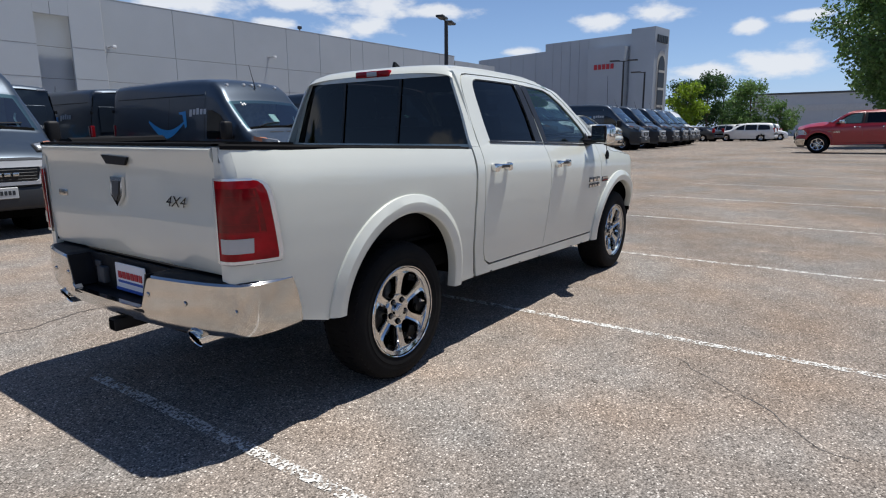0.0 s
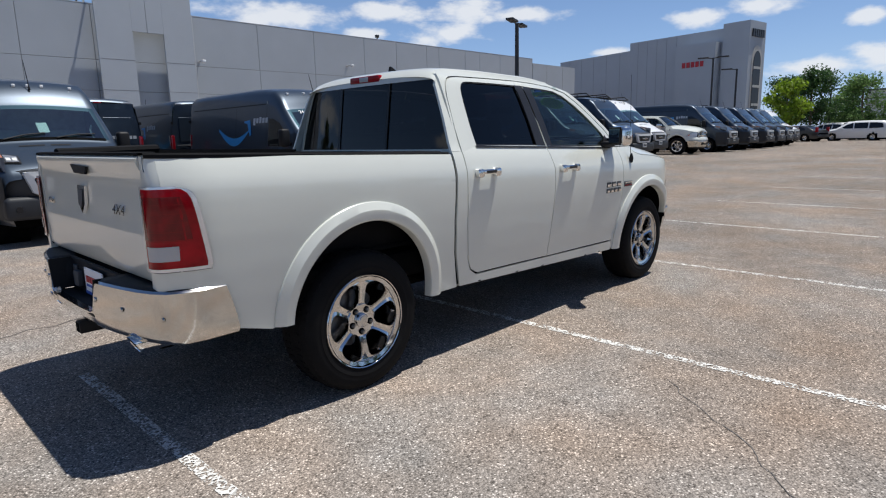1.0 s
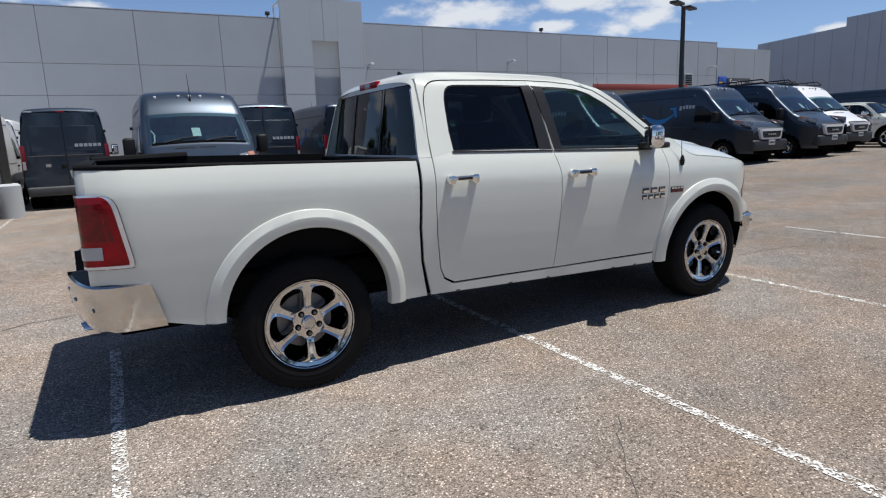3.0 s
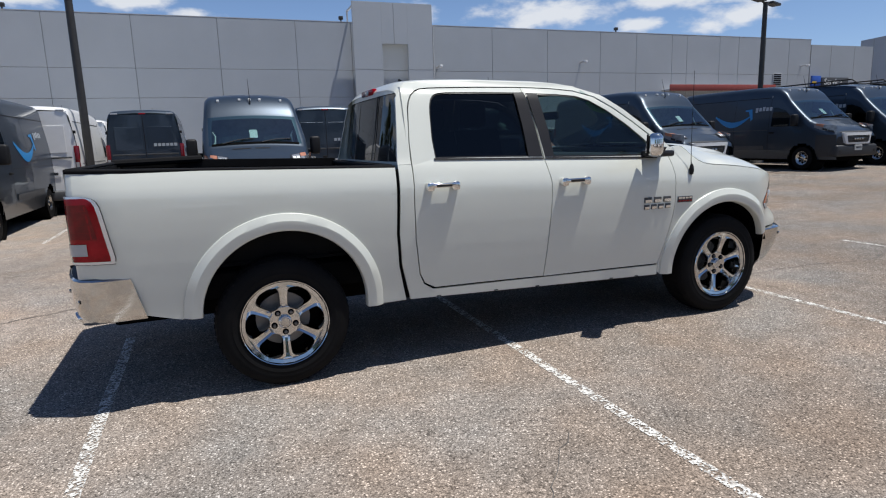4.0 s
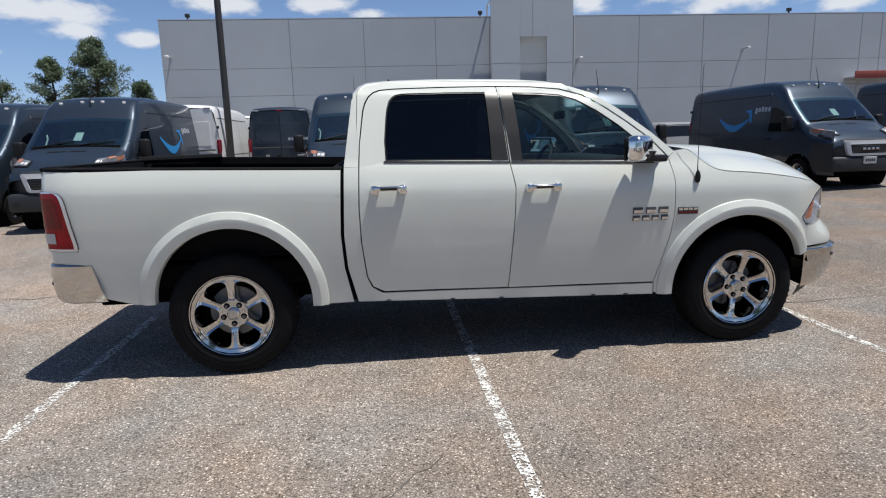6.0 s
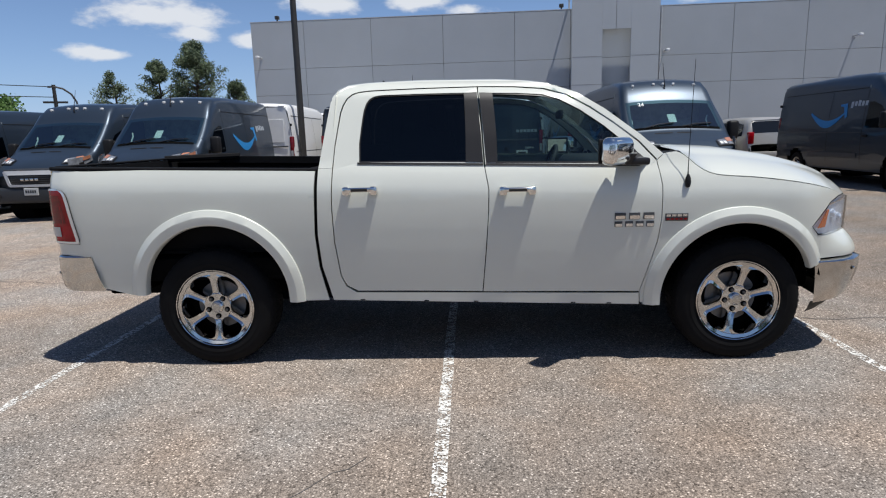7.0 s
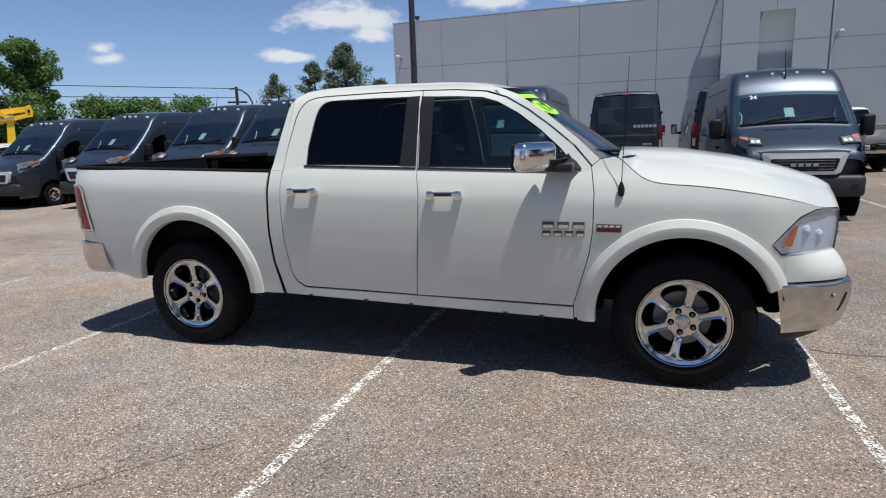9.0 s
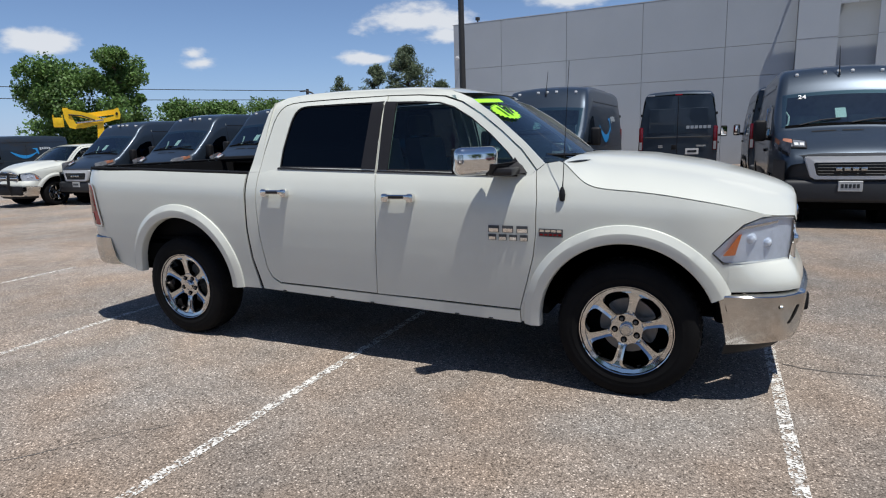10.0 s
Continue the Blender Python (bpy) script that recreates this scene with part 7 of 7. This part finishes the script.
copy_truck(pose(28.5, 12.2, ground_z(28, 8), 0, 0, -90))["label"] = "white crew-cab pickup truck parked among the vans"
guarded = copy_truck(pose(-16.3, 11.4, ground_z(-16.3, 0), 0, 0, -90))
guarded["label"] = "white crew-cab pickup truck with a black push bar"
bar = part("push_bar", tube([(4.62, -0.42, 0.42), (4.70, -0.42, 0.70), (4.66, -0.40, 1.08), (4.66, 0.40, 1.08), (4.70, 0.42, 0.70), (4.62, 0.42, 0.42)], 0.045, 10), BLACK, guarded)
part("bar_rail", tube([(4.70, -0.42, 0.74), (4.70, 0.42, 0.74)], 0.035, 8), BLACK, bar)
part("bar_plate", box(4.58, 4.66, -0.92, 0.92, 0.42, 0.70, 0.03), BLACK, bar)
copy_truck(pose(9.6, 17.0, 0.1, 0, 0, 90))["label"] = "white crew-cab pickup truck parked by the building"
repaint(copy_truck(pose(31.2, -4.6, ground_z(31, -2), 0, 0, 90)), WHITE, RED_PAINT, "bright red crew-cab pickup truck crossing the lot")

# ---- far building, utility pole, wires, boom lift, pallets ----
far = tagged(part("far_building", box(118, 140, -20, 15, -0.2, 7.4), STUCCO_LIGHT), "long pale grey warehouse across the road", "building", kind="structure")
part("far_band", box(117.9, 118, -20, 15, 4.6, 5.6), METAL_CAP, far)
part("far_roof_edge", box(117.8, 140.2, -20.2, 15.2, 7.403, 7.7), TRIM_GREY, far)

up = thing("utility_pole", "wooden utility pole with a crossarm", "pole", m=pose(-29.0, 39.6, 0, 0, 0, 30))
part("pole", tube([(0, 0, 0), (0, 0, 6.1)], [0.16, 0.12]), CABLE, up)
part("crossarm", box(-0.8, 0.8, -0.06, 0.06, 4.75, 4.9), CABLE, up)
part("transformer", lathe([(0.0, 0.0), (0.2, 0.0), (0.2, 0.6), (0.12, 0.68), (0.0, 0.7)], 14, (0.3, 0, 3.6), "z"), METAL_CAP, up)
sl = thing("street_light", "curved dark metal street light", "lamp post", m=pose(-24.5, 35.3, 0))
part("mast", tube([(0, 0, 0), (0, 0, 3.9), (-0.06, 0, 4.5), (-0.3, -0.1, 5.0), (-0.7, -0.3, 5.35), (-1.2, -0.5, 5.5)], 0.06), POLE, sl)
part("head", box(-1.55, -1.15, -0.64, -0.42, 5.42, 5.53, 0.03), POLE, sl)
for lift, sag in ((0.0, 0.9), (-0.75, 1.1)):
    pts = [(-29.0 - 58 * u, 39.6 - 43 * u, 5.95 + lift + 4.4 * u - sag * math.sin(math.pi * u)) for u in [i / 16 for i in range(17)]]
    tagged(part("power_line", tube(pts, 0.03, 5), CABLE), "thin black power line", "cable", "power lines", "structure")


def boom_lift():
    t = thing("boom_lift", "yellow folded boom lift behind the vans", "machine", m=pose(-28.9, 18.7, 0.0, 0, 0, 55) @ Matrix.Diagonal((0.70, 0.9, 1.05, 1.0)))
    part("chassis", box(-1.6, 1.6, -1.0, 1.0, 0.4, 1.1, 0.08), TRIM_GREY, t)
    for x in (-1.1, 1.1):
        for y in (-1.0, 1.0):
            part("wheel", lathe([(0.2, -0.18), (0.45, -0.18), (0.48, 0), (0.45, 0.18), (0.2, 0.18)], 20, (x, y, 0.48)), TYRE, t)
    part("turret", box(-0.3, 1.3, -0.8, 0.8, 1.15, 1.55, 0.1), YELLOW, t)
    part("mast", prism([(0.55, -0.2, 1.5), (1.1, -0.2, 1.5), (1.2, -0.2, 2.9), (0.75, -0.2, 2.9)], (0, 0.4, 0)), YELLOW, t)
    part("lower_boom", prism([(-1.0, -0.22, 2.58), (-0.2, -0.22, 2.60), (2.35, -0.22, 3.08), (2.40, -0.22, 3.26), (-0.9, -0.22, 2.80)], (0, 0.44, 0)), YELLOW, t)
    part("middle_boom", prism([(-1.5, -0.20, 3.64), (0.2, -0.20, 3.38), (1.15, -0.20, 3.05), (1.0, -0.20, 2.78), (0.1, -0.20, 3.10), (-1.5, -0.20, 3.36)], (0, 0.40, 0)), YELLOW, t)
    part("upper_boom", prism([(0.1, 0.24, 3.14), (2.30, 0.24, 3.34), (2.36, 0.24, 3.62), (0.1, 0.24, 3.40)], (0, 0.30, 0)), YELLOW, t)
    part("knuckle", prism([(1.95, -0.28, 3.02), (2.42, -0.28, 3.06), (2.50, -0.28, 3.30), (2.38, -0.28, 3.66), (2.1, -0.28, 3.60)], (0, 0.84, 0)), YELLOW, t)
    part("pin", lathe([(0.0, -0.33), (0.09, -0.33), (0.09, 0.60), (0.0, 0.60)], 12, (2.22, 0.0, 3.34), "y"), BLACK, t)
    part("link", prism([(-1.58, -0.26, 3.66), (-1.2, -0.26, 3.66), (-0.72, -0.26, 2.72), (-0.85, -0.26, 2.55), (-1.25, -0.26, 2.62), (-1.5, -0.26, 3.1)], (0, 0.52, 0)), YELLOW, t)
    part("cylinder", tube([(-0.7, -0.3, 2.86), (1.2, -0.3, 3.0)], 0.05, 8), SATIN, t)
    part("hose", tube([(-1.2, -0.3, 3.3), (-0.3, -0.32, 3.24), (0.6, -0.32, 3.0)], 0.04, 6), BLACK, t)
    # folded basket with its rails
    part("basket", box(-2.3, -1.6, -0.6, 0.6, 2.66, 2.74, 0.02), YELLOW, t)
    for x in (-2.26, -1.64):
        for y in (-0.58, 0.58):
            part("basket_post", tube([(x, y, 2.7), (x, y, 3.26)], 0.03, 6), YELLOW, t)
        part("basket_rail", tube([(x, -0.58, 3.26), (x, 0.58, 3.26)], 0.03, 6), YELLOW, t)
    part("basket_panel", box(-2.3, -1.6, -0.6, -0.57, 2.72, 3.14, 0.01), YELLOW, t)


boom_lift()


def pallet_stack(x, y, n):
    t = thing("pallet_stack", "stack of brown wooden pallets by the wall", "pallets", m=pose(x, y, 0))
    for k in range(n):
        z = 0.145 * k
        for dx in (-0.5, 0.0, 0.5):
            part("bearer", box(dx - 0.05, dx + 0.05, -0.6, 0.6, z, z + 0.1), WOOD, t)
        for j in range(6):
            part("board", box(-0.6, 0.6, -0.58 + 0.2 * j, -0.46 + 0.2 * j, z + 0.103, z + 0.125), WOOD, t)


pallet_stack(6.0, 21.5, 14)
pallet_stack(7.4, 21.8, 10)

kerb = tagged(part("kerb", box(62, 100, 15.5, 17.0, 0.2, 0.5, 0.03), STUCCO_LIGHT), "pale concrete kerb island", "kerb", kind="structure")
